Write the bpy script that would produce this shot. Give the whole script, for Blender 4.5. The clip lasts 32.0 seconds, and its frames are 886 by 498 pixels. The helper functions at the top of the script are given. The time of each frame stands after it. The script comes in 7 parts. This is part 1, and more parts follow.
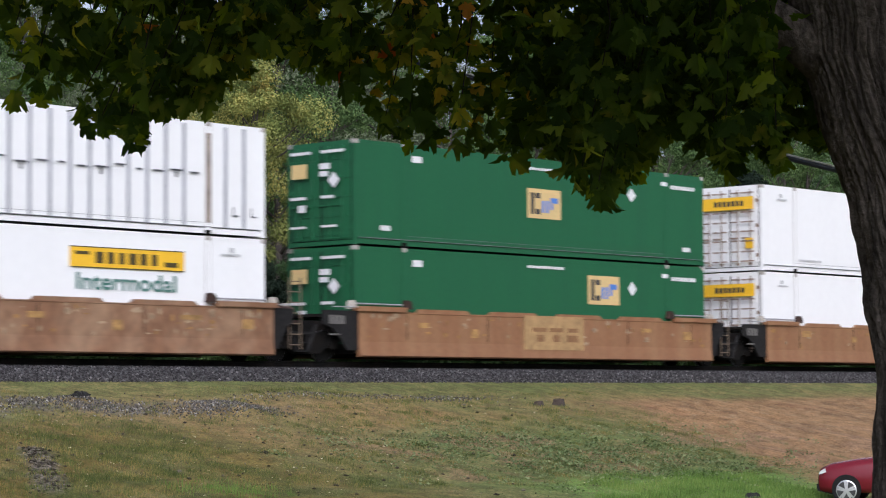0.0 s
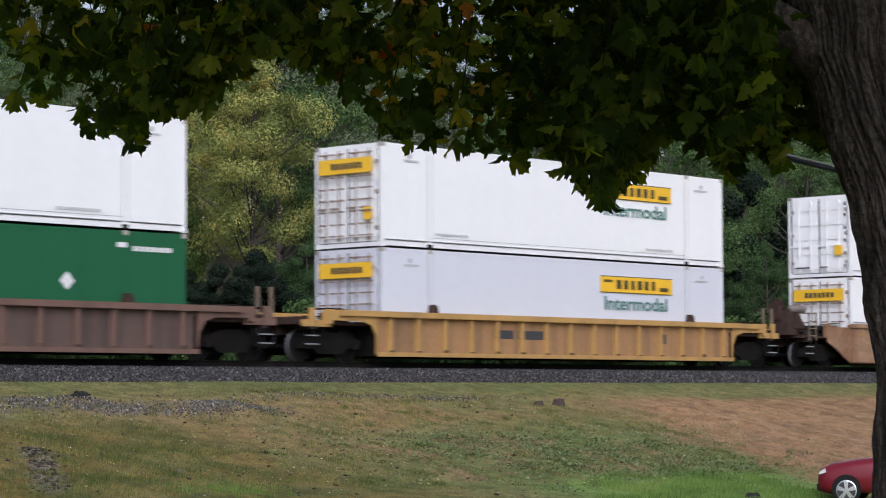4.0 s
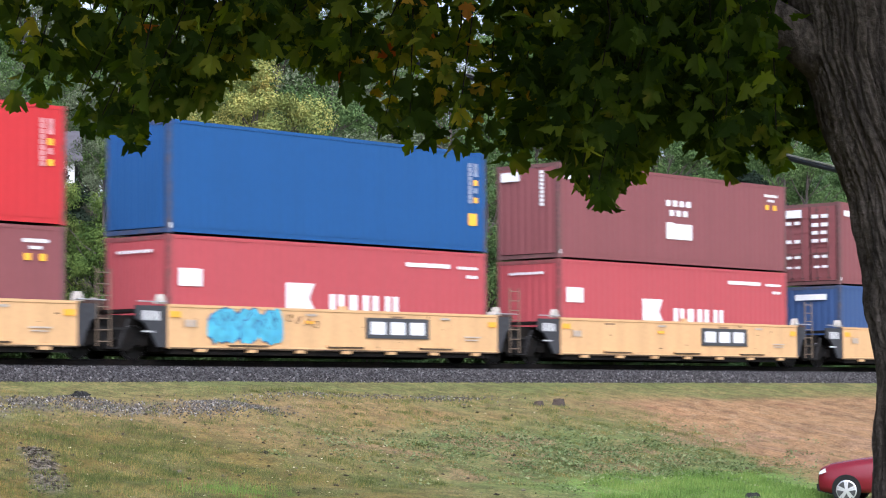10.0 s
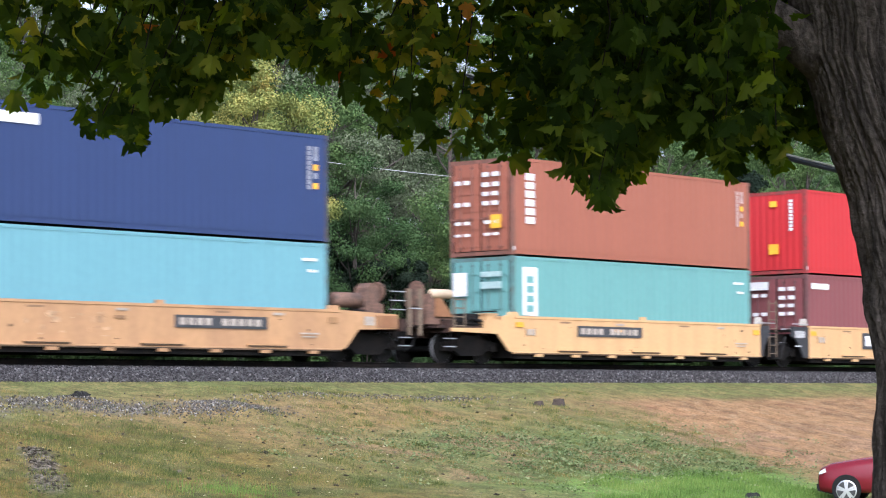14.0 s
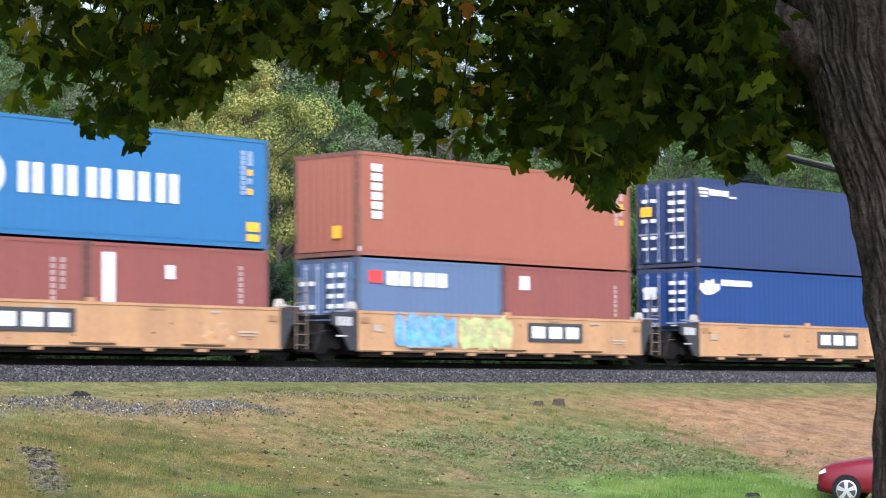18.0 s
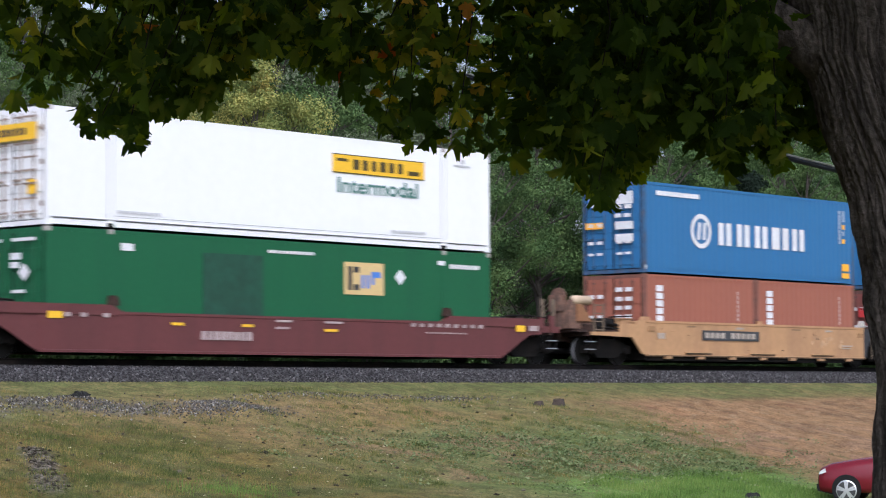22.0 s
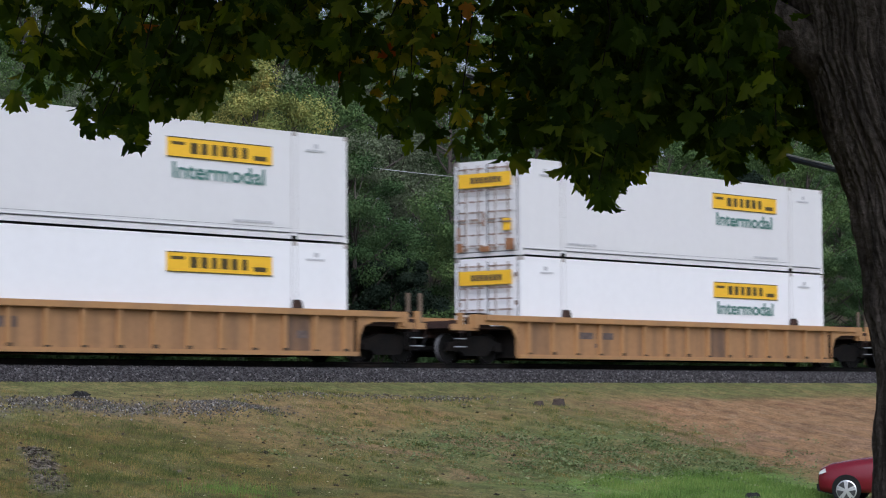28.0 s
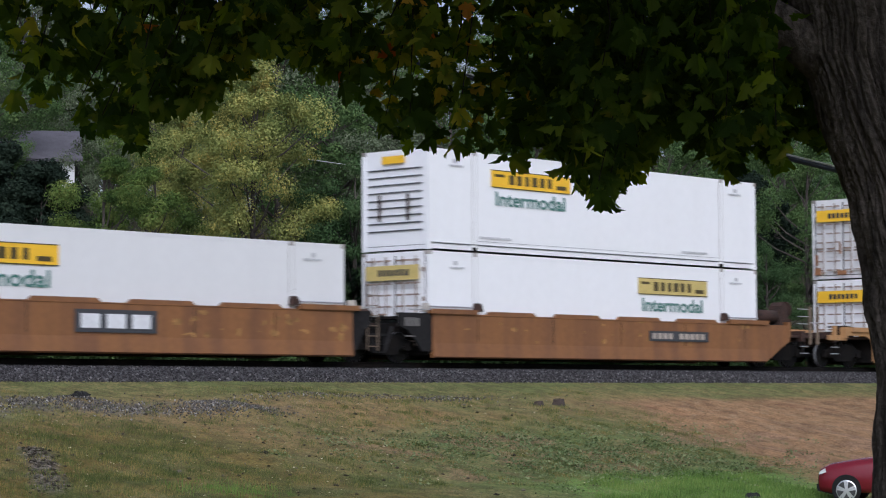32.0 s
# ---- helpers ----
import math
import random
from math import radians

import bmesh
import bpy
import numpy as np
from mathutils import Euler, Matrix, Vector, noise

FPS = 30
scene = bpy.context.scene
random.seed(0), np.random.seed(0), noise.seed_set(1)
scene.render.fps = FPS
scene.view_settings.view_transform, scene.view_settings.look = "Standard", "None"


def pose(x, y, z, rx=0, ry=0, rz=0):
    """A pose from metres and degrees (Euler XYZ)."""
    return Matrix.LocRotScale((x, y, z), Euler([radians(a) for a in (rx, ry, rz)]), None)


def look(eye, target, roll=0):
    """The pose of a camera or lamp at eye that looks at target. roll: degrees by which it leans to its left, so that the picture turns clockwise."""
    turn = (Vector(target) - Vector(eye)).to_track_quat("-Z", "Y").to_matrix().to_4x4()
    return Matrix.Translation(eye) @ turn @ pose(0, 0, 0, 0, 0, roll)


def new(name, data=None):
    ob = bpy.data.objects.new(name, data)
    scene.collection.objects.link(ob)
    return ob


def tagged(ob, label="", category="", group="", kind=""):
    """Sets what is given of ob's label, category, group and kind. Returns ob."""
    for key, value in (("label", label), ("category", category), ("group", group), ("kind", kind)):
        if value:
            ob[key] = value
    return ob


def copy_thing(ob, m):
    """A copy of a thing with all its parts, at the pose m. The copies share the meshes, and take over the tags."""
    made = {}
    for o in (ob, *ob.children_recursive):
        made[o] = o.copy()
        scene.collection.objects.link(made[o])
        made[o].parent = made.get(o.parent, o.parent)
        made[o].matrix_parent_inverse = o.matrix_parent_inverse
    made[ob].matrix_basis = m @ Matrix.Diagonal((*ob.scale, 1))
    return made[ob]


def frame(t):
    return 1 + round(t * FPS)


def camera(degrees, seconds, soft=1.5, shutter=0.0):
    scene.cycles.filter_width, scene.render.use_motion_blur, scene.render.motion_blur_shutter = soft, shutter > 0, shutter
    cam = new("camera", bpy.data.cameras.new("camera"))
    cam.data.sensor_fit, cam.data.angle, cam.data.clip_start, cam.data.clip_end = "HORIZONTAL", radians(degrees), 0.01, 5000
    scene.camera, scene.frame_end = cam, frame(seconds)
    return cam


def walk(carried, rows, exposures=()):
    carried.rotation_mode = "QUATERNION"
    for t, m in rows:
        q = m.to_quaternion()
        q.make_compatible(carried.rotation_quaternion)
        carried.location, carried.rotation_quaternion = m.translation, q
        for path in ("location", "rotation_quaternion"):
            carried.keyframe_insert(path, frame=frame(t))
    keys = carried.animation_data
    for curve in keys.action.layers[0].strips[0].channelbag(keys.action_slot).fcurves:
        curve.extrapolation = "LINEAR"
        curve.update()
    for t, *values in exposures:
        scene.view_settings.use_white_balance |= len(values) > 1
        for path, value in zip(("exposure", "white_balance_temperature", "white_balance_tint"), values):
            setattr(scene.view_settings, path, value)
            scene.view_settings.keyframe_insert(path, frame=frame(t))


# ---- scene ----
# The track runs along x, rail tops at z = 0; the train rolls towards +x. Camera on a tripod south of the line.
RIGHT, AHEAD = Vector((0.6696, -0.7427, 0)), Vector((0.7427, 0.6696, 0))
EYE = Vector((0.0, -45.78, -0.979))
cam = camera(21.36, 32.0, soft=1.1, shutter=0.5)
still = look(EYE, EYE + AHEAD * 100 + Vector((0, 0, 6.307)), -0.294)
STOPS = ((0, 0.2, 5850), (3, 0.1, 5850), (5.5, 0.0, 5800), (6.5, 0.15, 5800), (8, 0.65, 5750), (9, 0.88, 5720), (11, 0.98, 5680), (13, 1.05, 5650), (20, 1.08, 5650), (22, 0.34, 5640), (23, 0.15, 5620), (25, -0.07, 5600), (32, -0.12, 5600))
walk(cam, [(0.0, still), (32.0, still)], exposures=[(t, e, k, 15) for t, e, k in STOPS])

# ---- light: overcast sky, broad weak sun behind the camera ----
world = bpy.data.worlds.new("overcast")
scene.world = world
world.use_nodes = True
wn = world.node_tree
sky = wn.nodes.new("ShaderNodeTexSky")
sky.sky_type, sky.sun_disc = "NISHITA", False
sky.sun_elevation, sky.sun_rotation = radians(40), radians(221)
sky.air_density, sky.dust_density, sky.ozone_density = 1.0, 4.0, 1.5
veil = wn.nodes.new("ShaderNodeHueSaturation")
veil.inputs["Saturation"].default_value = 0.4
wn.links.new(sky.outputs[0], veil.inputs["Color"])
wn.links.new(veil.outputs[0], wn.nodes["Background"].inputs[0])
wn.nodes["Background"].inputs[1].default_value = 0.14
sun_data = bpy.data.lights.new("sun", "SUN")
sun_data.energy, sun_data.angle, sun_data.color = 1.82, radians(60), (1.0, 0.97, 0.94)
sun = new("sun", sun_data)
sun.matrix_basis = look((0, 0, 0), Vector((math.sin(radians(221)), math.cos(radians(221)), 0)) * -math.cos(radians(40)) + Vector((0, 0, -math.sin(radians(40)))))

# ---- materials ----
MATS = {}


def material(name, base, rough=0.6, metal=0.0, var=0.25, fine=12.0, coarse=1.3, bump=0.15, second=None, spec=0.5, streak=False, per=0.0, coords="Object", grain=None):
    """Principled surface with two scales of colour variation, bump and, if asked, vertical streaks of dirt."""
    if name in MATS:
        return MATS[name]
    mat = bpy.data.materials.new(name)
    MATS[name] = mat
    mat.use_nodes = True
    nt = mat.node_tree
    n, l = nt.nodes, nt.links
    b = n["Principled BSDF"]
    b.inputs["Roughness"].default_value, b.inputs["Metallic"].default_value = rough, metal
    b.inputs["Specular IOR Level"].default_value = spec
    tc = n.new("ShaderNodeTexCoord")
    big, small = n.new("ShaderNodeTexNoise"), n.new("ShaderNodeTexNoise")
    big.inputs["Scale"].default_value, small.inputs["Scale"].default_value = coarse, fine
    big.inputs["Detail"].default_value = small.inputs["Detail"].default_value = 5
    l.new(tc.outputs[coords], small.inputs["Vector"])
    if streak:
        mp = n.new("ShaderNodeMapping")
        mp.inputs["Scale"].default_value = (2.2, 2.2, 0.22)
        l.new(tc.outputs[coords], mp.inputs["Vector"])
        l.new(mp.outputs[0], big.inputs["Vector"])
    else:
        l.new(tc.outputs[coords], big.inputs["Vector"])
    grain = (0.3 if streak else 1.0) if grain is None else grain
    if grain < 1:
        big.inputs["Detail"].default_value = 2.5
    dark = second or tuple(c * 0.55 for c in base)
    ramp = n.new("ShaderNodeMapRange")
    ramp.inputs["From Min"].default_value, ramp.inputs["From Max"].default_value = 0.42, 0.75
    l.new(big.outputs["Fac"], ramp.inputs["Value"])
    mul = n.new("ShaderNodeMath")
    mul.operation = "MULTIPLY"
    mul.inputs[1].default_value = var * 2
    l.new(ramp.outputs[0], mul.inputs[0])
    mix = n.new("ShaderNodeMix")
    mix.data_type = "RGBA"
    mix.inputs["A"].default_value, mix.inputs["B"].default_value = (*base, 1), (*dark, 1)
    l.new(mul.outputs[0], mix.inputs["Factor"])
    hsv = n.new("ShaderNodeHueSaturation")
    mr = n.new("ShaderNodeMapRange")
    mr.inputs["From Min"].default_value, mr.inputs["From Max"].default_value = 0.3, 0.7
    mr.inputs["To Min"].default_value, mr.inputs["To Max"].default_value = 1 - var * 0.8 * grain, 1 + var * 0.5 * grain
    l.new(small.outputs["Fac"], mr.inputs["Value"])
    l.new(mr.outputs[0], hsv.inputs["Value"])
    l.new(mix.outputs["Result"], hsv.inputs["Color"])
    out = hsv.outputs[0]
    if per:
        info = n.new("ShaderNodeObjectInfo")
        r2 = n.new("ShaderNodeMapRange")
        r2.inputs["To Min"].default_value, r2.inputs["To Max"].default_value = 1 - per, 1 + per
        l.new(info.outputs["Random"], r2.inputs["Value"])
        h2 = n.new("ShaderNodeHueSaturation")
        l.new(r2.outputs[0], h2.inputs["Value"])
        l.new(out, h2.inputs["Color"])
        out = h2.outputs[0]
    l.new(out, b.inputs["Base Color"])
    if bump:
        bp = n.new("ShaderNodeBump")
        bp.inputs["Strength"].default_value, bp.inputs["Distance"].default_value = bump, 0.02
        l.new(small.outputs["Fac"], bp.inputs["Height"])
        l.new(bp.outputs[0], b.inputs["Normal"])
    return mat


def foliage(name, colours, trans=0.35, rough=0.5, spec=0.3, gain=0.5, patch=1.1, glow=1.0):
    """Leaf surface: colour from a ramp over random islands, part of the light passes through."""
    if name in MATS:
        return MATS[name]
    mat = bpy.data.materials.new(name)
    MATS[name] = mat
    mat.use_nodes = True
    n, l = mat.node_tree.nodes, mat.node_tree.links
    b = n["Principled BSDF"]
    b.inputs["Roughness"].default_value, b.inputs["Specular IOR Level"].default_value = rough, spec
    geo, ramp = n.new("ShaderNodeNewGeometry"), n.new("ShaderNodeValToRGB")
    ramp.color_ramp.interpolation = "LINEAR"
    els = ramp.color_ramp.elements
    for i, (pos, c) in enumerate(colours):
        e = els[i] if i < 2 else els.new(pos)
        e.position, e.color = pos, (*c, 1)
    tc, ns = n.new("ShaderNodeTexCoord"), n.new("ShaderNodeTexNoise")
    ns.inputs["Scale"].default_value = 0.9
    l.new(tc.outputs["Object"], ns.inputs["Vector"])
    add = n.new("ShaderNodeMath")
    add.operation = "MULTIPLY_ADD"
    add.inputs[1].default_value = gain
    l.new(geo.outputs["Random Per Island"], add.inputs[0])
    half = n.new("ShaderNodeMath")
    half.operation = "MULTIPLY_ADD"
    half.inputs[1].default_value, half.inputs[2].default_value = patch, 0.25 - patch * 0.5
    l.new(ns.outputs["Fac"], half.inputs[0])
    l.new(half.outputs[0], add.inputs[2])
    l.new(add.outputs[0], ramp.inputs[0])
    tr, mx = n.new("ShaderNodeBsdfTranslucent"), n.new("ShaderNodeMixShader")
    mx.inputs[0].default_value = trans
    l.new(ramp.outputs[0], b.inputs["Base Color"])
    through_leaf = n.new("ShaderNodeHueSaturation")
    through_leaf.inputs["Hue"].default_value, through_leaf.inputs["Saturation"].default_value, through_leaf.inputs["Value"].default_value = 0.49 if glow > 1 else 0.5, 1.15 if glow > 1 else 1.0, glow
    l.new(ramp.outputs[0], through_leaf.inputs["Color"])
    l.new(through_leaf.outputs[0], tr.inputs[0])
    l.new(b.outputs[0], mx.inputs[1])
    l.new(tr.outputs[0], mx.inputs[2])
    l.new(mx.outputs[0], n["Material Output"].inputs[0])
    return mat


STEEL_DARK = material("dark_steel", (0.008, 0.0077, 0.0075), 0.8, 0, 0.4, 14, 2, 0.2, (0.02, 0.015, 0.012), spec=0.08)
GREY_END = material("grey_end_paint", (0.031, 0.032, 0.037), 0.6, 0, 0.3, 10, 1.5)
WHEEL_STEEL = material("wheel_steel", (0.01, 0.0095, 0.009), 0.7, 0, 0.4, 18, 3, spec=0.15)
TREAD = material("polished_tread_steel", (0.3, 0.3, 0.31), 0.5, 0.4, 0.3)
DARK_END = material("black_end_paint", (0.018, 0.017, 0.017), 0.75, 0, 0.4, 10, 1.5, spec=0.15)
RUST = material("rusty_iron", (0.055, 0.031, 0.024), 0.8, 0, 0.5, 20, 4, 0.3, (0.028, 0.021, 0.019), spec=0.2)
BROWN_WORN = material("scraped_brown_car_paint", (0.2, 0.098, 0.05), 0.65, 0, 0.5, 5, 0.9, 0.05, (0.32, 0.2, 0.12), grain=0.5)
YELLOW = material("yellow_car_paint", (0.56, 0.34, 0.16), 0.55, 0, 0.28, 9, 0.9, 0.08, (0.42, 0.26, 0.12), streak=True)
YELLOW_OLD = material("worn_yellow_car_paint", (0.43, 0.245, 0.118), 0.6, 0, 0.4, 6, 0.5, 0.06, (0.31, 0.17, 0.09), streak=True)
# Web tones: streaky grime, and darker than the ribs for shade between them.
OCHRE_WEB = material("grimy_shaded_ochre_panel", (0.33, 0.18, 0.078), 0.65, 0, 0.45, 6, 0.9, 0.05, (0.17, 0.1, 0.055), streak=True)
RUST_WEB = material("grimy_shaded_rust_panel", (0.1, 0.064, 0.052), 0.7, 0, 0.4, 6, 1.2, 0.15, (0.04, 0.028, 0.025), streak=True)
OCHRE = material("ochre_rib_paint", (0.37, 0.2, 0.078), 0.6, 0, 0.35, 9, 0.6, 0.05, (0.24, 0.14, 0.07), streak=True)
BROWN = material("brown_orange_car_paint", (0.23, 0.106, 0.048), 0.6, 0, 0.45, 8, 0.6, 0.05, (0.29, 0.155, 0.075), streak=True)
BROWN_DEEP = material("deep_brown_car_paint", (0.22, 0.095, 0.032), 0.55, 0, 0.45, 8, 0.7, 0.05, (0.13, 0.056, 0.028), streak=True)
HINGE = material("rusty_hinge_paint", (0.3, 0.22, 0.165), 0.7, 0, 0.5, 12, 4)
GEAR = material("rusty_gear_paint", (0.16, 0.088, 0.06), 0.75, 0, 0.5, 14, 4, 0.2, (0.06, 0.04, 0.034))
RUSTBROWN = material("rust_brown_rib_paint", (0.15, 0.085, 0.064), 0.65, 0, 0.35, 9, 0.8, 0.15, (0.09, 0.05, 0.04), streak=True)
MAROON_CAR = material("maroon_car_paint", (0.115, 0.032, 0.032), 0.55, 0, 0.3, 8, 0.8, 0.1, (0.085, 0.026, 0.026), streak=True)
WHITE = material("white_marking", (0.7, 0.7, 0.71), 0.55, 0, 0.15)
BLACK = material("black_marking", (0.03, 0.03, 0.035), 0.5, 0, 0.1)
CHARCOAL = material("charcoal_plate", (0.045, 0.046, 0.052), 0.5, 0, 0.15)
SIGN_YELLOW = material("yellow_marking", (0.8, 0.47, 0.02), 0.5, 0, 0.06)
ORANGE = material("orange_marking", (0.85, 0.42, 0.03), 0.5, 0, 0.06)
TAN = material("tan_panel", (0.62, 0.45, 0.2), 0.5, 0, 0.1)
SEA_GREEN = material("dark_green_lettering", (0.06, 0.17, 0.14), 0.5, 0, 0.1)
LOGO_BLUE = material("blue_marking", (0.08, 0.2, 0.55), 0.5, 0, 0.1)
SIGN_RED = material("red_marking", (0.6, 0.05, 0.05), 0.5, 0, 0.1)
GRAF_BLUE = material("sky_blue_spray_paint", (0.13, 0.36, 0.58), 0.5, 0, 0.45, 5, 2.0, 0, (0.24, 0.32, 0.4))
GRAF_CYAN = material("cyan_spray_paint", (0.08, 0.36, 0.48), 0.5, 0, 0.4, 5, 2.5, 0, (0.04, 0.22, 0.36))
GRAF_GREEN = material("pale_green_spray_paint", (0.4, 0.47, 0.2), 0.5, 0, 0.4, 5, 2, 0, (0.52, 0.36, 0.2))
FADED = material("faded_marking", (0.42, 0.36, 0.3), 0.6, 0, 0.3)
RUBBER = material("rubber", (0.016, 0.016, 0.016), 0.9, 0, 0.2, spec=0.1)
GALV = material("galvanised_steel", (0.45, 0.45, 0.46), 0.45, 0.5, 0.2)
DIRTY_CAST = material("dirty_casting_paint", (0.36, 0.33, 0.3), 0.7, 0, 0.5, 12, 4)
GRIME_SHADE = material("road_grime_and_shade", (0.075, 0.055, 0.04), 0.85, 0, 0.5, 9, 2.0, 0.1, (0.16, 0.1, 0.055), spec=0.1)
AMBER = material("amber_reflector", (0.8, 0.36, 0.03), 0.45, 0, 0.1)
WHITE_GUIDE = material("pale_guide_paint", (0.45, 0.41, 0.36), 0.6, 0, 0.25)


PAINTS = {
    "white": ((0.79, 0.79, 0.795), (0.7, 0.695, 0.685)), "pearl": ((0.67, 0.665, 0.66), (0.58, 0.57, 0.56)), "cool": ((0.6, 0.61, 0.67), (0.55, 0.55, 0.6)),
    "green": ((0.018, 0.12, 0.05), (0.016, 0.09, 0.045)), "maroon": ((0.225, 0.076, 0.08), (0.17, 0.06, 0.063)),
    "navy": ((0.045, 0.085, 0.2), (0.04, 0.07, 0.15)), "deep_blue": ((0.018, 0.085, 0.25), (0.016, 0.07, 0.2)), "rose": ((0.43, 0.078, 0.088), (0.36, 0.078, 0.085)),
    "red": ((0.52, 0.034, 0.038), (0.44, 0.034, 0.038)), "tan_red": ((0.35, 0.125, 0.08), (0.27, 0.1, 0.068)), "teal": ((0.16, 0.36, 0.345), (0.13, 0.29, 0.28)),
    "sky_teal": ((0.17, 0.37, 0.42), (0.14, 0.31, 0.36)), "indigo": ((0.036, 0.058, 0.15), (0.034, 0.05, 0.12)), "royal": ((0.02, 0.06, 0.2), (0.02, 0.05, 0.16)),
    "rust": ((0.36, 0.13, 0.085), (0.31, 0.115, 0.08)), "brick": ((0.265, 0.09, 0.076), (0.2, 0.075, 0.064)), "slate": ((0.12, 0.18, 0.3), (0.11, 0.15, 0.24)),
    "azure": ((0.042, 0.17, 0.37), (0.05, 0.15, 0.29)),
}


def faded_mark(key):
    """Old white stencil paint, dulled towards the paint below."""
    return material("faded_marking_" + key, tuple(0.34 * 0.75 + 0.66 * c for c in PAINTS[key][0]), 0.6, 0, 0.25, 9, 3, 0.0)


def box_paint(key, worn=False):
    spec = PAINTS[key]
    if key not in ("white", "pearl", "cool"):
        spec = tuple(tuple(c * 0.84 for c in q) for q in spec)
    pale = key in ("white", "pearl", "cool")
    if worn:
        return material("worn_container_paint_" + key, tuple(c * 0.6 + 0.012 for c in spec[0]), 0.6, 0, 0.4, 9, 2.5, 0.1, (0.09, 0.06, 0.045))
    return material("container_paint_" + key, spec[0], 0.42, 0, 0.075 if pale else 0.17, 4 if pale else 7, 0.7, 0.0 if pale else 0.03, spec[1], spec=0.5 if pale else 0.28, streak=True)


# ---- mesh building ----
class Build:
    """Collects faces for one mesh."""

    def __init__(self):
        self.v, self.f = [], []

    def add(self, verts, faces):
        k = len(self.v)
        self.v += [tuple(p) for p in verts]
        self.f += [tuple(i + k for i in q) for q in faces]
        return self

    def box(self, x0, x1, y0, y1, z0, z1):
        return self.add([(x, y, z) for x in (x0, x1) for y in (y0, y1) for z in (z0, z1)],
                        [(0, 1, 3, 2), (4, 6, 7, 5), (0, 4, 5, 1), (2, 3, 7, 6), (0, 2, 6, 4), (1, 5, 7, 3)])

    def prism(self, outline, a, b, axis="y"):
        """A closed outline of (u, v) pushed from a to b along an axis; u, v are the other two axes in order."""
        put = {"x": lambda u, v, w: (w, u, v), "y": lambda u, v, w: (u, w, v), "z": lambda u, v, w: (u, v, w)}[axis]
        n = len(outline)
        return self.add([put(u, v, a) for u, v in outline] + [put(u, v, b) for u, v in outline],
                        [tuple(range(n)), tuple(range(2 * n - 1, n - 1, -1))] + [(i, i + n, (i + 1) % n + n, (i + 1) % n) for i in range(n)])

    def tube(self, pts, radii, seg=8, cap=True):
        rings = []
        for i, p in enumerate(pts):
            p = Vector(p)
            d = (Vector(pts[min(i + 1, len(pts) - 1)]) - Vector(pts[max(i - 1, 0)])).normalized()
            s = d.cross(Vector((0, 0, 1)) if abs(d.z) < 0.9 else Vector((1, 0, 0))).normalized()
            t = s.cross(d)
            rings.append([p + (s * math.cos(a) + t * math.sin(a)) * radii[i] for a in [2 * math.pi * k / seg for k in range(seg)]])
        faces = [(i * seg + k, i * seg + (k + 1) % seg, (i + 1) * seg + (k + 1) % seg, (i + 1) * seg + k) for i in range(len(pts) - 1) for k in range(seg)]
        if cap:
            faces += [tuple(range(seg - 1, -1, -1)), tuple(range((len(pts) - 1) * seg, len(pts) * seg))]
        return self.add([q for r in rings for q in r], faces)

    def mesh(self, name, mat, smooth=False):
        me = bpy.data.meshes.new(name)
        me.from_pydata(self.v, [], self.f)
        me.materials.append(mat)
        if smooth:
            me.shade_smooth()
        me.update()
        return me


CACHE = {}


def part(name, build, mat, parent=None, label="", at=(0, 0, 0), key=None, smooth=False):
    """Links one mesh object under a thing or part. key: alike pieces share their mesh."""
    if key is not None and (key, mat.name) in CACHE:
        me = CACHE[key, mat.name]
    else:
        me = (build() if callable(build) else build).mesh(name, mat, smooth)
        if key is not None:
            CACHE[key, mat.name] = me
    ob = new(name, me)
    ob.parent = parent
    ob.location = at
    if label:
        ob["label"] = label
    return ob


def thing(name, label, category, group="", at=(0, 0, 0)):
    ob = new(name)
    ob.empty_display_size = 0.3
    ob.location = at
    return tagged(ob, label, category, group)


# ---- containers ----
def corrugated(length, z0, z1, y, depth=0.007, pitch=0.278):
    """A corrugated sheet wall in the xz plane, outer crests at y, closed behind."""
    n = int(length / pitch)
    w = length / n
    pts = []
    for i in range(n):
        x = i * w
        pts += [(x, y), (x + w * 0.26, y), (x + w * 0.5, y + depth), (x + w * 0.76, y + depth)]
    pts.append((length, y))
    pts += [(length, y + depth + 0.01), (0, y + depth + 0.01)]
    m = len(pts)
    b = Build()
    b.add([(p[0], p[1], z0) for p in pts] + [(p[0], p[1], z1) for p in pts], [(i, i + 1, i + 1 + m, i + m) for i in range(m - 1)])
    return b


def flip(b, f):
    b.v = [f(*p) for p in b.v]
    return b


def door_leaf(w, h, ribs):
    b = Build().box(-0.03, 0.03, 0, w, 0, h)
    for i in range(ribs):
        z = h * (i + 0.5) / ribs
        b.box(-0.052, -0.028, 0.06, w - 0.06, z - h * 0.26 / ribs, z + h * 0.26 / ribs)
    return b


def mark(kind, mat, rects, parent, W, face="side", label=""):
    """Flat painted marking, rects of (u0, v0, u1, v1) in metres on the side (u along the box) or the rear end (u across from its far edge)."""
    b = Build()
    for u0, v0, u1, v1 in rects:
        if face == "side":
            b.box(u0, u1, -W / 2 - 0.016, -W / 2 - 0.008, v0, v1)
        else:
            b.box(-0.066, -0.058, W / 2 - u1, W / 2 - u0, v0, v1)
    return tagged(part(kind, b, mat, parent, label), kind="stuff" if len(rects) > 1 else "")


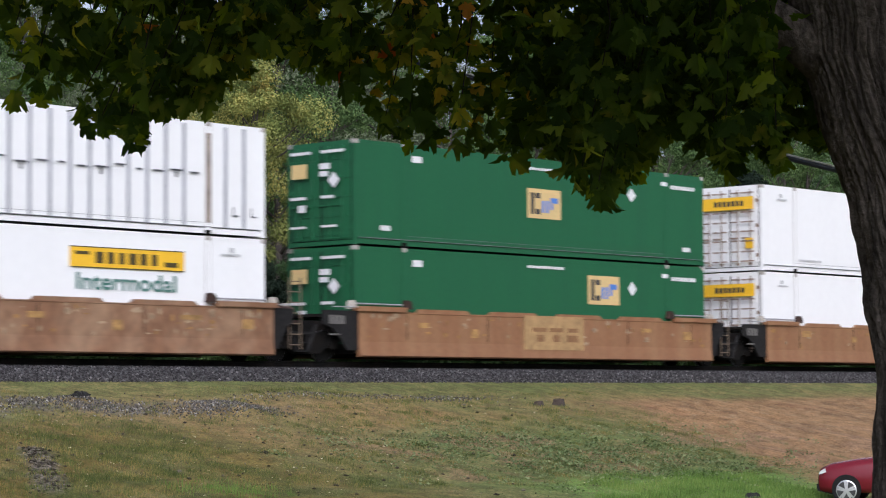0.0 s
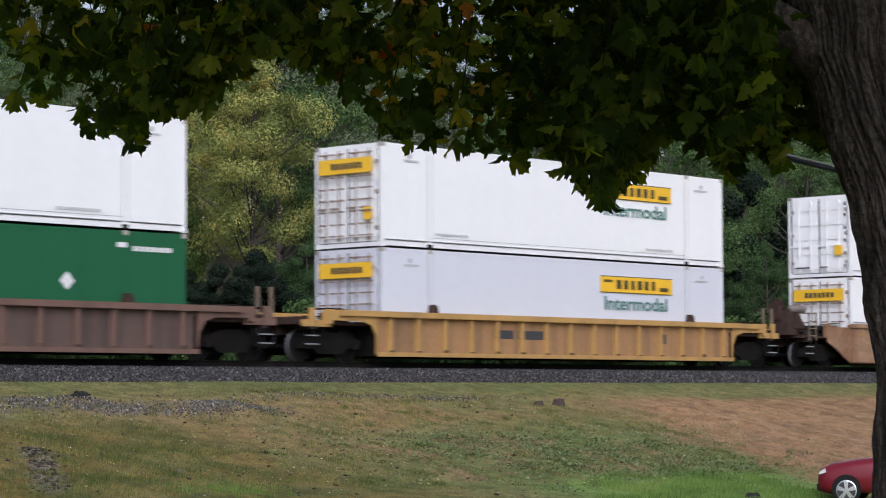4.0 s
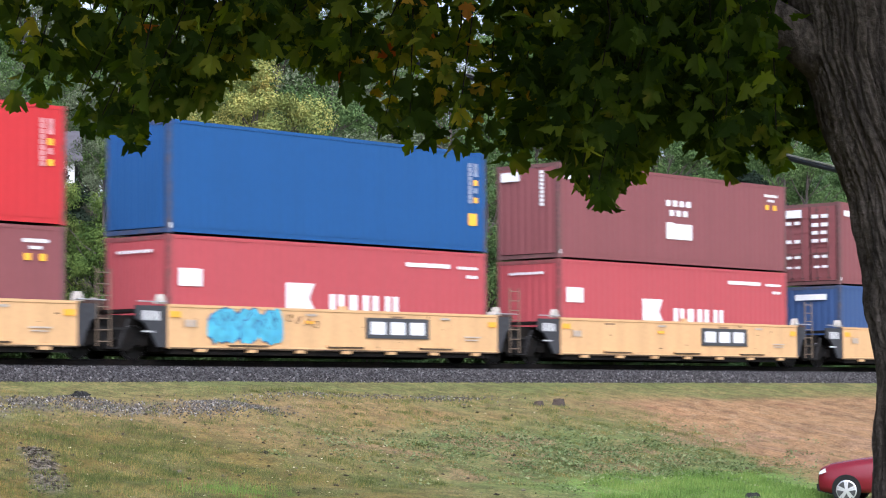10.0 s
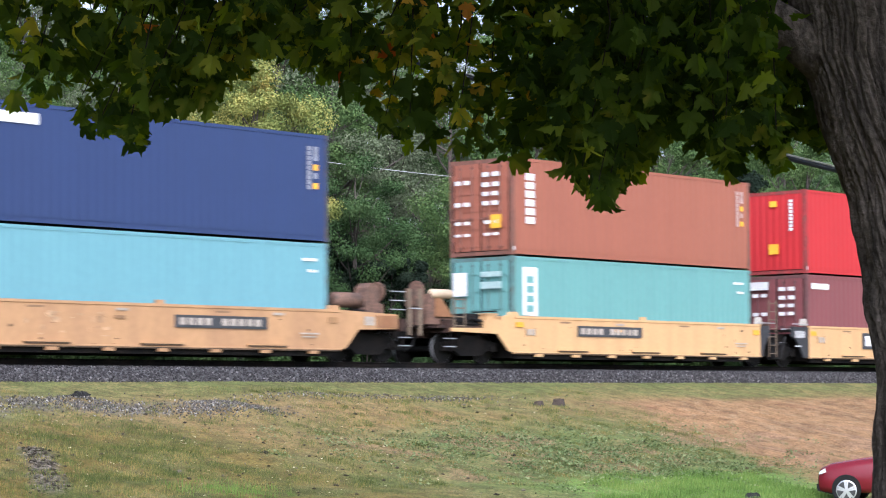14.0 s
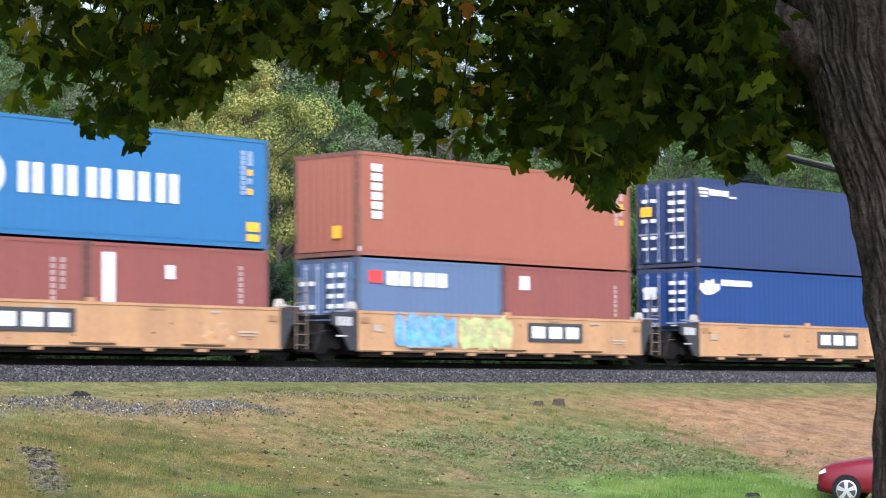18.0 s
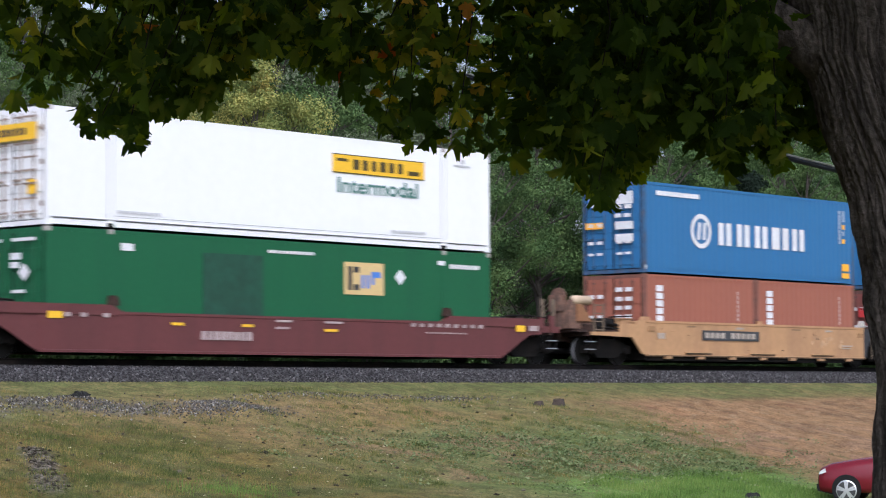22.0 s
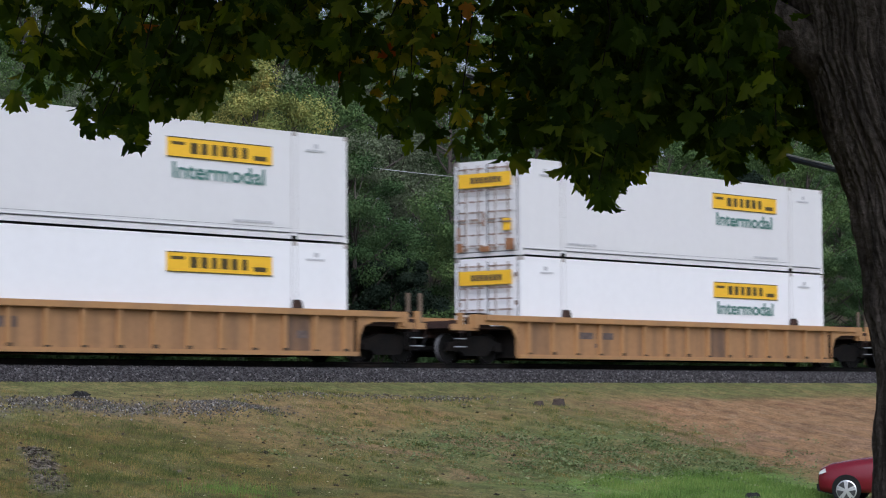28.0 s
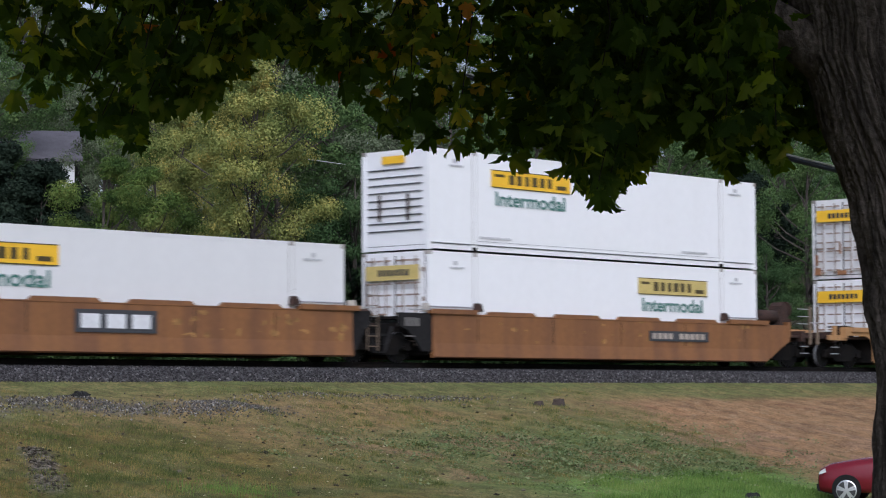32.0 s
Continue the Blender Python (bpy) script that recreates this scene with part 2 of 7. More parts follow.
def letter_blocks(u0, v0, u1, v1, n, gap=0.22, seed=0, slit=False):
    """n plain blocks in a row, like lettering seen from far off."""
    r = random.Random(seed + n)
    w = (u1 - u0) / n
    out = []
    for i in range(n):
        a, c = u0 + i * w, u0 + (i + 1 - gap) * w
        if slit:
            m = (c - a) * 0.12 * (i % 3)
            out.append((a + m * 0.5, v0, c - m * 0.5, v1))
        else:
            out.append((a, v0, c, v1 - r.choice((0, 0, 0.06)) * (v1 - v0)))
    return out


def vert_blocks(u0, v0, u1, v1, n, gap=0.25):
    h = (v1 - v0) / n
    return [(u0, v0 + i * h, u1, v0 + (i + 1 - gap) * h) for i in range(n)]


def word(text, u0, v0, width, height, mat, parent, W):
    """Lettering with the built-in font, scaled to its width and height."""
    key = ("word", text)
    if key not in CACHE:
        cu = bpy.data.curves.new(text, "FONT")
        cu.body, cu.extrude, cu.offset = text, 0.004, 0.018
        tmp = new("lettering_source", cu)
        bpy.context.view_layer.update()
        me = bpy.data.meshes.new_from_object(tmp.evaluated_get(bpy.context.evaluated_depsgraph_get()))
        bpy.data.objects.remove(tmp)
        CACHE[key] = np.array([v.co[:] for v in me.vertices]), [tuple(p.vertices) for p in me.polygons]
        bpy.data.meshes.remove(me)
    v, f = CACHE[key]
    lo, hi = v.min(0), v.max(0)
    b = Build()
    b.add([(u0 + (p[0] - lo[0]) / (hi[0] - lo[0]) * width, -W / 2 - 0.012 - p[2], v0 + (p[1] - lo[1]) / (hi[1] - lo[1]) * height) for p in v], f)
    return tagged(part("lettering", b, mat, parent, "dark green lettering"), kind="stuff")


def container(name, label, at, L, H, W, paint, kind="iso", end="door", group="containers"):
    """A box whose origin is the middle of its rear end's lower edge; it reaches L along +x."""
    mat = box_paint(paint)
    edge = box_paint(paint, True) if kind == "iso" else mat
    c = thing(name, label, "container", group, at)
    post = 0.13
    rail = 0.1
    # side walls
    for s in (-1, 1):
        if kind == "iso":
            part("side_wall", lambda: flip(corrugated(L - 2 * post, 0.16, H - rail, -W / 2 + 0.012), lambda x, y, z: (x, y * -s, z)), mat, c, at=(post, 0, 0), key=("cw", L, H, W, s))
        else:
            def wall():
                b = Build().box(0, L - 2 * post, s * (W / 2 - 0.05), s * (W / 2 - 0.006), 0.2, H - rail)
                return b
            part("side_wall", wall, mat, c, at=(post, 0, 0), key=("pw", L, H, W, s))
        part("top_rail", lambda: Build().box(post, L - post, min(s * (W / 2 - 0.07), s * W / 2), max(s * (W / 2 - 0.07), s * W / 2), H - rail, H - 0.012), mat, c, key=("tr", L, H, W, s))
        part("bottom_rail", lambda: Build().box(post, L - post, min(s * (W / 2 - 0.08), s * (W / 2 - 0.03)), max(s * (W / 2 - 0.08), s * (W / 2 - 0.03)), 0.03, 0.17), mat, c, key=("br", L, H, W, s))
        for x in (0, L - post):
            part("corner_post", lambda: Build().box(0, post, min(s * (W / 2 - 0.13), s * W / 2), max(s * (W / 2 - 0.13), s * W / 2), 0.118, H - 0.118), edge, c, at=(x, 0, 0), key=("cp", H, W, s))
            for z in (0, H - 0.118):
                part("corner_casting", lambda: Build().box(-0.004, post + 0.02, min(s * (W / 2 - 0.16), s * (W / 2 + 0.004)), max(s * (W / 2 - 0.16), s * (W / 2 + 0.004)), 0, 0.118)
                     .box(0.03, 0.09, min(s * (W / 2), s * (W / 2 + 0.006)), max(s * (W / 2), s * (W / 2 + 0.006)), 0.03, 0.09), DIRTY_CAST if kind != "iso" and z else edge, c, at=(x, 0, z), key=("cc", W, s))
        if kind != "iso":
            for x in (1.98, L - 1.98):
                part("lift_post", lambda: Build().box(-0.09, 0.09, min(s * (W / 2 - 0.05), s * (W / 2 + 0.002)), max(s * (W / 2 - 0.05), s * (W / 2 + 0.002)), 0.118, H - 0.118), mat, c, at=(x, 0, 0), key=("lp", H, W, s))
                part("post_seam", lambda: Build().box(-0.102, -0.09, min(s * (W / 2 - 0.01), s * (W / 2 + 0.003)), max(s * (W / 2 - 0.01), s * (W / 2 + 0.003)), 0.2, H - 0.118).box(0.09, 0.102, min(s * (W / 2 - 0.01), s * (W / 2 + 0.003)), max(s * (W / 2 - 0.01), s * (W / 2 + 0.003)), 0.2, H - 0.118), DIRTY_CAST if paint in ("white", "pearl", "cool") else edge, c, "thin joint beside the lifting post", (x, 0, 0), key=("ps", H, W, s))
                for z in (0, H - 0.118):
                    part("lift_casting", lambda: Build().box(-0.09, 0.09, min(s * (W / 2 - 0.1), s * (W / 2 + 0.006)), max(s * (W / 2 - 0.1), s * (W / 2 + 0.006)), 0, 0.118), DIRTY_CAST if z else STEEL_DARK, c, at=(x, 0, z), key=("lc", W, s))
            part("seam_line", lambda: Build().box(post, L - post, min(s * W / 2, s * (W / 2 + 0.003)), max(s * W / 2, s * (W / 2 + 0.003)), 0.19, 0.205).box(2.1, L - 2.1, min(s * W / 2, s * (W / 2 + 0.003)), max(s * W / 2, s * (W / 2 + 0.003)), 0.3, 0.309), material("seam_grey", (0.19, 0.19, 0.2), 0.6, 0, 0.3), c, key=("sl", L, W, s))
        if kind == "ribbed":
            def ribs():
                b = Build()
                for x in np.concatenate([(0.7, 1.3), np.arange(2.35, L - 2.3, 0.61), (L - 1.4, L - 0.75)]):
                    b.box(x - 0.045, x + 0.045, min(s * W / 2, s * (W / 2 + 0.03)), max(s * W / 2, s * (W / 2 + 0.03)), 0.2, H - rail)
                return b
            part("rib_sheet", ribs, material("grey_rib_paint", (0.34, 0.35, 0.39), 0.5, 0, 0.25), c, key=("ribs", L, H, W, s))
            if s < 0:
                def hooks():
                    b = Build()
                    for k, x in enumerate(np.arange(2.7, L - 2.4, 0.61)):
                        w, z = 0.1 + 0.12 * abs(math.sin(k * 2.3)), 1.5 + 0.07 * math.sin(k * 1.9) * (k % 5 > 1)
                        b.box(x - w, x + w * 0.8, -W / 2 - 0.04, -W / 2 - 0.03, z, z + 0.045)
                        if k % 4 == 1:
                            b.box(x - 0.05, x + 0.02, -W / 2 - 0.04, -W / 2 - 0.03, z - 0.16, z + 0.05)
                    for x in (1.02, 1.62, L - 1.05, L - 0.4):
                        b.box(x - 0.1, x + 0.1, -W / 2 - 0.02, -W / 2 - 0.01, 0.5, 0.54).box(x - 0.1, x - 0.07, -W / 2 - 0.02, -W / 2 - 0.01, 0.5, 0.75)
                    return b
                tagged(part("tie_rail", hooks, CHARCOAL, c, key=("hooks", L, W)), kind="stuff")
    part("roof", lambda: flip(corrugated(L - 2 * post, -W / 2 + 0.07, W / 2 - 0.07, 0, 0.02, 0.42), lambda x, y, z: (x + post, z, H - 0.015 - y)), mat, c, key=("roof", L, W, H))
    part("floor_frame", lambda: Build().box(post, L - post, -W / 2 + 0.09, W / 2 - 0.09, 0.05, 0.16), STEEL_DARK, c, key=("fl", L, W))
    part("front_wall", lambda: flip(corrugated(W - 0.26, 0.16, H - rail, 0, 0.014, 0.25), lambda x, y, z: (L - 0.02 - y, x - W / 2 + 0.13, z)), mat, c, key=("fw", L, W, H))
    # end rails
    for x0, x1 in ((0.01, 0.09), (L - 0.09, L - 0.01)):
        for z in (0.015, H - 0.13):
            part("end_rail", lambda: Build().box(0, 0.08, -W / 2 + 0.13, W / 2 - 0.13, 0, 0.115), edge, c, at=(x0, 0, z), key=("er", W))
    if end == "door":
        w = W / 2 - 0.17
        for y in (-W / 2 + 0.122, 0, W / 2 - 0.122):
            part("door_gasket", lambda: Build().box(0.0, 0.03, -0.02, 0.02, 0.15, H - 0.12), RUBBER, c, "black door seal", (0, y, 0), key=("gasket", H))
        for y0 in (-W / 2 + 0.15, 0.02):
            leaf = part("door", lambda: door_leaf(w, H - 0.28, 5), mat, c, at=(0.045, y0, 0.155), key=("door", W, H))
            for y in (0.28, 0.72):
                part("lock_rod", lambda: Build().tube([(-0.075, 0, 0.02), (-0.075, 0, H - 0.3)], [0.02, 0.02], 6).box(-0.1, -0.05, -0.05, 0.05, 0.05, 0.12).box(-0.1, -0.05, -0.05, 0.05, H - 0.45, H - 0.38).box(-0.11, -0.06, -0.02, 0.32, 0.93, 0.98),
                     faded_mark(paint) if kind == "iso" and paint in ("indigo", "royal", "slate") else edge if kind == "iso" else HINGE if paint in ("white", "pearl", "cool") and kind == "plain" else mat, leaf, "locking rod with handle", (0, w * y, 0), key=("rod", H))
            for z in (0.3, H * 0.45, H - 0.75):
                part("hinge", lambda: Build().box(-0.06, -0.03, -0.02, 0.09, 0, 0.12), HINGE if paint == "white" and kind == "plain" else DIRTY_CAST if paint == "white" else mat, leaf, at=(0, 0.0 if y0 < 0 else w - 0.07, z), key="hinge")
    elif end == "slats":
        part("rear_wall", lambda: Build().box(0.02, 0.09, -W / 2 + 0.13, W / 2 - 0.13, 0.15, H - 0.12), mat, c, key=("rw", W, H))
        for i in range(9):
            part("wall_stiffener", lambda: Build().box(-0.02, 0.02, -W / 2 + 0.25, W / 2 - 0.25, 0, 0.032), CHARCOAL, c, at=(0, 0, 0.55 + i * 0.22), key=("st", W))
    else:
        part("rear_wall", lambda: flip(corrugated(W - 0.26, 0.16, H - rail, 0, 0.014, 0.25), lambda x, y, z: (0.02 + y, x - W / 2 + 0.13, z)), mat, c, key=("fwr", W, H))
    return c


# ---- well cars ----
TRUCK_Z = 0.42
RUST_STAIN = material("rust_stain", (0.3, 0.14, 0.06), 0.8, 0, 0.5, 8, 3)
TAN_STEEL = material("weathered_tan_steel", (0.17, 0.125, 0.085), 0.7, 0, 0.4)


def side_frame():
    """Cast truck side frame: a bow over two journals and the spring nest."""
    b = Build()
    b.prism([(-1.15, 0.34), (-1.15, 0.58), (-0.72, 0.66), (-0.35, 0.78), (0.35, 0.78), (0.72, 0.66), (1.15, 0.58), (1.15, 0.34), (0.7, 0.36), (0.48, 0.2), (-0.48, 0.2), (-0.7, 0.36)], -0.07, 0.07)
    for x in (-0.14, 0.0, 0.14):
        b.tube([(x, 0, 0.26), (x, 0, 0.56)], [0.055, 0.055], 8)
    for x in (-0.89, 0.89):
        b.tube([(x, -0.13, 0.42), (x, 0.02, 0.42)], [0.11, 0.11], 10)
    return b


def wheel_pair():
    b = Build()
    prof = [(-0.80, 0.40), (-0.795, 0.42), (-0.70, 0.425), (-0.69, 0.455), (-0.665, 0.455), (-0.66, 0.36), (-0.70, 0.34), (-0.72, 0.16), (-0.66, 0.11)]
    for s in (1, -1):
        out = [(y * s, r) for y, r in prof]
        pts, rad = [(0, y, 0) for y, _ in out], [r for _, r in out]
        b.tube(pts, rad, 20)
        for k in range(5):
            a = k * 2 * math.pi / 5
            x, z = 0.25 * math.cos(a), 0.25 * math.sin(a)
            b.tube([(x, s * 0.735, z), (x, s * 0.70, z)], [0.045, 0.045], 6)
    b.tube([(0, -0.98, 0), (0, 0.98, 0)], [0.085, 0.085], 10)
    return b


WHEELS = []


def truck(car, x):
    """A two-axle truck at x along the car."""
    t = part("truck", lambda: Build().box(-0.2, 0.2, -1.0, 1.0, 0.42, 0.7).box(-0.12, 0.12, -0.3, 0.3, 0.7, 0.84), STEEL_DARK, car, "dark cast steel truck", (x, 0, 0), key="bolster")
    for s in (-1, 1):
        part("side_frame", side_frame, STEEL_DARK, t, at=(0, s * 1.0, 0), key="side_frame")
    for dx in (-0.89, 0.89):
        w = part("wheelset", wheel_pair, WHEEL_STEEL, car, at=(x + dx, 0, TRUCK_Z), key="wheelset")
        for s in (-1, 1):
            part("tread", lambda: Build().tube([(0, s * 0.79, 0), (0, s * 0.705, 0)], [0.427, 0.43], 24, False), TREAD, w, "polished wheel tread", key=("tread", s))
        WHEELS.append((w, car, x + dx))


def ladder(car, x, y, z0, z1, mat):
    b = Build().box(-0.22, -0.19, -0.015, 0.015, z0, z1).box(0.19, 0.22, -0.015, 0.015, z0, z1)
    for z in np.arange(z0 + 0.12, z1 - 0.05, 0.28):
        b.tube([(-0.2, 0, z), (0.2, 0, z)], [0.014, 0.014], 6)
    part("ladder", b, mat, car, "steel ladder", (x, y, 0), key=("ladder", z0, z1))


def brake_gear(car, x, d, mat):
    """Air reservoir, brake wheel on its post and pipes on the end platform; d points off the well."""
    warm = mat in (YELLOW, YELLOW_OLD)
    tone = GEAR if warm else RUST
    if d > 0:
        part("air_reservoir", lambda: Build().tube([(-0.55, 0, 0), (-0.48, 0, 0), (0.48, 0, 0), (0.55, 0, 0)], [0.12, 0.21, 0.21, 0.12], 14), GEAR if warm else RUST, car, "rusty horizontal air reservoir", (x + 0.75, -0.95, 1.68), key="tank", smooth=True)
        part("gear_housing", lambda: Build().prism([(-0.3, 1.2), (0.34, 1.2), (0.26, 1.75), (0.22, 2.1), (0.02, 2.18), (-0.16, 2.05), (-0.3, 1.6)], -0.3, 0.2).box(-0.5, -0.3, -0.25, 0.0, 1.2, 1.5).box(0.3, 0.55, -0.2, 0.1, 1.25, 1.62), tone, car, "rust-brown brake gear housing", (x + 1.75, -0.7, 0), key="ghouse")
        part("brake_wheel", lambda: Build().tube([(-0.03, 0, 0), (0.03, 0, 0)], [0.28, 0.28], 18), tone, car, "rusty brake wheel", (x + 2.25, -0.7, 1.95), key="bwheel")
        for z in (1.45, 1.7, 1.95):
            part("hand_rail", lambda: Build().tube([(-0.3, 0, 0), (0.3, 0, 0)], [0.017, 0.017], 6), GALV, car, "pale handrail", (x + 2.45, -1.3, z), key="hrail2")
        posts = (3.0, 3.45)
    else:
        part("gear_housing", lambda: Build().prism([(-0.55, 1.08), (0.55, 1.08), (0.5, 1.25), (-0.1, 1.95), (-0.42, 1.95), (-0.55, 1.5)], -0.3, 0.3), tone, car, "rust-brown triangular gear bracket", (x - 2.75, -0.75, 0), key="ghouse2")
        part("gear_plate", lambda: Build().prism([(-0.3, 1.3), (0.42, 1.3), (-0.08, 1.82), (-0.3, 1.82)], -0.03, 0.03), BROWN if warm else RUST, car, "brown triangular plate", (x - 2.7, -1.08, 0), key="gplate")
        part("air_reservoir", lambda: Build().tube([(-0.45, 0, 0), (-0.38, 0, 0), (0.38, 0, 0), (0.45, 0, 0)], [0.08, 0.14, 0.14, 0.08], 14), material("dull_tank_paint", (0.17, 0.14, 0.125), 0.7) if not warm else material("pale_tan_tank_paint", (0.5, 0.38, 0.26), 0.6), car, "pale horizontal air reservoir", (x - 2.7, -1.0, 1.95), key="tank2", smooth=True)
        part("brake_wheel", lambda: Build().tube([(-0.03, 0, 0), (0.03, 0, 0)], [0.27, 0.27], 18), tone, car, "rusty brake wheel", (x - 3.3, -0.6, 2.05), key="bwheel")
        part("brake_stand", lambda: Build().box(-0.1, 0.1, -0.14, 0.14, 1.06, 1.75).box(-0.18, 0.18, -0.2, 0.2, 1.6, 2.1), tone, car, at=(x - 3.35, -0.6, 0), key="bstand")
        b = Build()
        for u in (-0.22, 0.22):
            b.box(u - 0.02, u + 0.02, -0.02, 0.02, 0.9, 1.85)
        for z in (1.05, 1.3, 1.55, 1.8):
            b.box(-0.22, 0.22, -0.02, 0.02, z - 0.015, z + 0.015)
        part("side_ladder", b, TAN_STEEL, car, "short steel ladder", (x - 2.3, -1.36, 0), key="sladder")
        for u, w, z0, z1 in ((-0.3, 0.3, 1.0, 1.32), (-0.75, 0.22, 1.0, 1.4)):
            part("equipment_box", lambda: Build().box(-w, w, -0.18, 0.18, z0, z1).box(-w - 0.03, w + 0.03, -0.21, 0.21, z1, z1 + 0.04), mat if warm else TAN_STEEL, car, "weathered equipment box", (x + u, -1.05, 0), key=("eqbox", w))
        part("pipe_run", lambda: Build().tube([(0, 0, 1.12), (-1.2, 0, 1.1), (-2.6, 0.1, 1.2)], [0.035] * 3, 6).tube([(-0.4, -0.1, 1.5), (-1.4, 0, 1.45)], [0.025] * 2, 6), STEEL_DARK, car, "dark brake pipes", (x - 0.2, -1.2, 0), key="pipes")
        posts = ()
    part("valve_box", lambda: Build().box(-0.25, 0.25, -0.3, 0.3, 0, 0.35).tube([(-0.2, -0.35, 0.2), (0.6, -0.35, 0.1)], [0.05, 0.05], 6), DARK_END, car, at=(x + d * 1.3, -0.7, 1.08), key="valve")
    part("slack_lever", lambda: Build().box(-0.04, 0.04, -0.05, 0.05, 1.05, 1.85).box(-0.3, 0.3, -0.03, 0.03, 1.72, 1.78).tube([(-0.3, 0, 1.75), (0.1, 0, 1.2)], [0.03, 0.03], 6), RUST, car, "rusty lever and bracket", (x + d * 2.4, -0.2, 0), key="lever")
    for dx in posts:
        part("grab_post", lambda: Build().box(-0.05, 0.05, -0.035, 0.035, 0.75, 2.05), TAN_STEEL, car, "weathered tan grab post", (x + dx, -1.22, 0), key="gpost")
    if posts:
        part("hand_rail", lambda: Build().tube([(-0.25, 0, 0), (0.25, 0, 0)], [0.02, 0.02], 6), GALV, car, at=(x + (posts[0] + posts[1]) / 2, -1.25, 1.5), key="hrail")


def coupler_end(car, x, d, reach, mat, gear=False):
    """The draft end past the well: platform, stub sill over the truck, coupler, steps; x is the well's end."""
    t = d * 1.55
    truck(car, x + d * 1.5)
    part("end_bulkhead", lambda: Build().box(-0.03, 0.03, -1.36, 1.36, 0.16, 1.1), STEEL_DARK, car, "black end bulkhead", (x - d * 0.06, 0, 0), key="ebulk")
    part("end_platform", lambda: Build().box(min(0, d * (reach - 0.5)), max(0, d * (reach - 0.5)), -1.25, 1.25, 0.98, 1.06).box(min(0, d * (reach - 0.7)), max(0, d * (reach - 0.7)), -0.3, 0.3, 0.72, 0.98), RUST, car, at=(x, 0, 0), key=("plat", d, round(reach, 1)))
    part("coupler", lambda: Build().box(min(0, d * 0.75), max(0, d * 0.75), -0.09, 0.09, -0.08, 0.1).box(min(d * 0.55, d * 0.8), max(d * 0.55, d * 0.8), -0.16, 0.16, -0.14, 0.16), STEEL_DARK, car, at=(x + d * (reach - 0.8), 0, 0.84), key=("coup", d))
    part("cross_beam", lambda: Build().box(-0.1, 0.1, -1.35, 1.35, 0.85, 1.2), RUST, car, at=(x + d * (reach - 1.0), 0, 0), key="xbeam")
    for s in (-1, 1):
        part("step", lambda: Build().box(-0.2, 0.2, -0.03, 0.03, 0.4, 0.43).box(-0.2, -0.17, -0.03, 0.03, 0.4, 0.9).box(0.17, 0.2, -0.03, 0.03, 0.4, 0.9).box(-0.2, 0.2, -0.03, 0.03, 0.65, 0.68), STEEL_DARK, car, at=(x + d * (reach - 1.2), s * 1.3, 0), key="step")
    part("air_hose", lambda: Build().tube([(0, 0, 0.8), (d * 0.15, 0, 0.5), (d * 0.45, 0, 0.35), (d * 0.7, 0, 0.5)], [0.03] * 4, 6), RUBBER, car, at=(x + d * (reach - 0.6), -0.35, 0), key=("hose", d))
    b = Build()
    for z in (0.45, 0.68):
        b.tube([(-0.24, 0, z), (0.24, 0, z)], [0.018, 0.018], 6)
    part("rung", b, GALV, car, "pale step rungs", (x + d * (reach - 0.95), -1.34, 0), key="rungs")
    part("air_cylinder", lambda: Build().tube([(-0.3, 0, 0), (0.3, 0, 0)], [0.13, 0.13], 12).box(-0.05, 0.05, -0.05, 0.05, -0.2, 0.0), DARK_END, car, "dark brake cylinder", (x + d * 0.75, -0.7, 1.25), key="acyl")
    if gear:
        brake_gear(car, x, d, mat)
    else:
        # low deck with stanchions in the car's colour
        part("deck_beam", lambda: Build().box(min(d * 1.7, d * (reach - 0.6)), max(d * 1.7, d * (reach - 0.6)), -0.05, 0.05, 0.92, 1.1), mat, car, at=(x, -1.3, 0), key=("dbeam", d, reach))
        for u, z in ((1.95, 1.36), (2.45, 1.42)):
            part("stanchion", lambda: Build().box(-0.09, 0.09, -0.05, 0.05, 0.92, z), mat, car, "short painted stanchion", (x + d * u, -1.33, 0), key=("stan", z))
        part("deck_box", lambda: Build().box(-0.35, 0.35, -0.2, 0.2, 1.06, 1.32).box(-0.2, 0.2, -0.16, 0.16, 1.32, 1.44), RUST, car, "rusty low equipment box", (x + d * 1.25, -0.95, 0), key="dbox")
        part("pipe_run", lambda: Build().tube([(-1.0, 0, 1.38), (0, 0, 1.42), (1.0, 0, 1.36)], [0.03] * 3, 6).tube([(-0.9, 0.2, 1.2), (0.9, 0.2, 1.22)], [0.025] * 2, 6), STEEL_DARK, car, "dark brake pipes", (x + d * 1.5, -1.1, 0), key="pipes2")
        if d > 0:
            for u in (2.55, 3.05):
                part("grab_post", lambda: Build().box(-0.045, 0.045, -0.035, 0.035, 0.95, 1.95), TAN_STEEL, car, "weathered tan grab post", (x + u, -0.9, 0), key="gpost2")


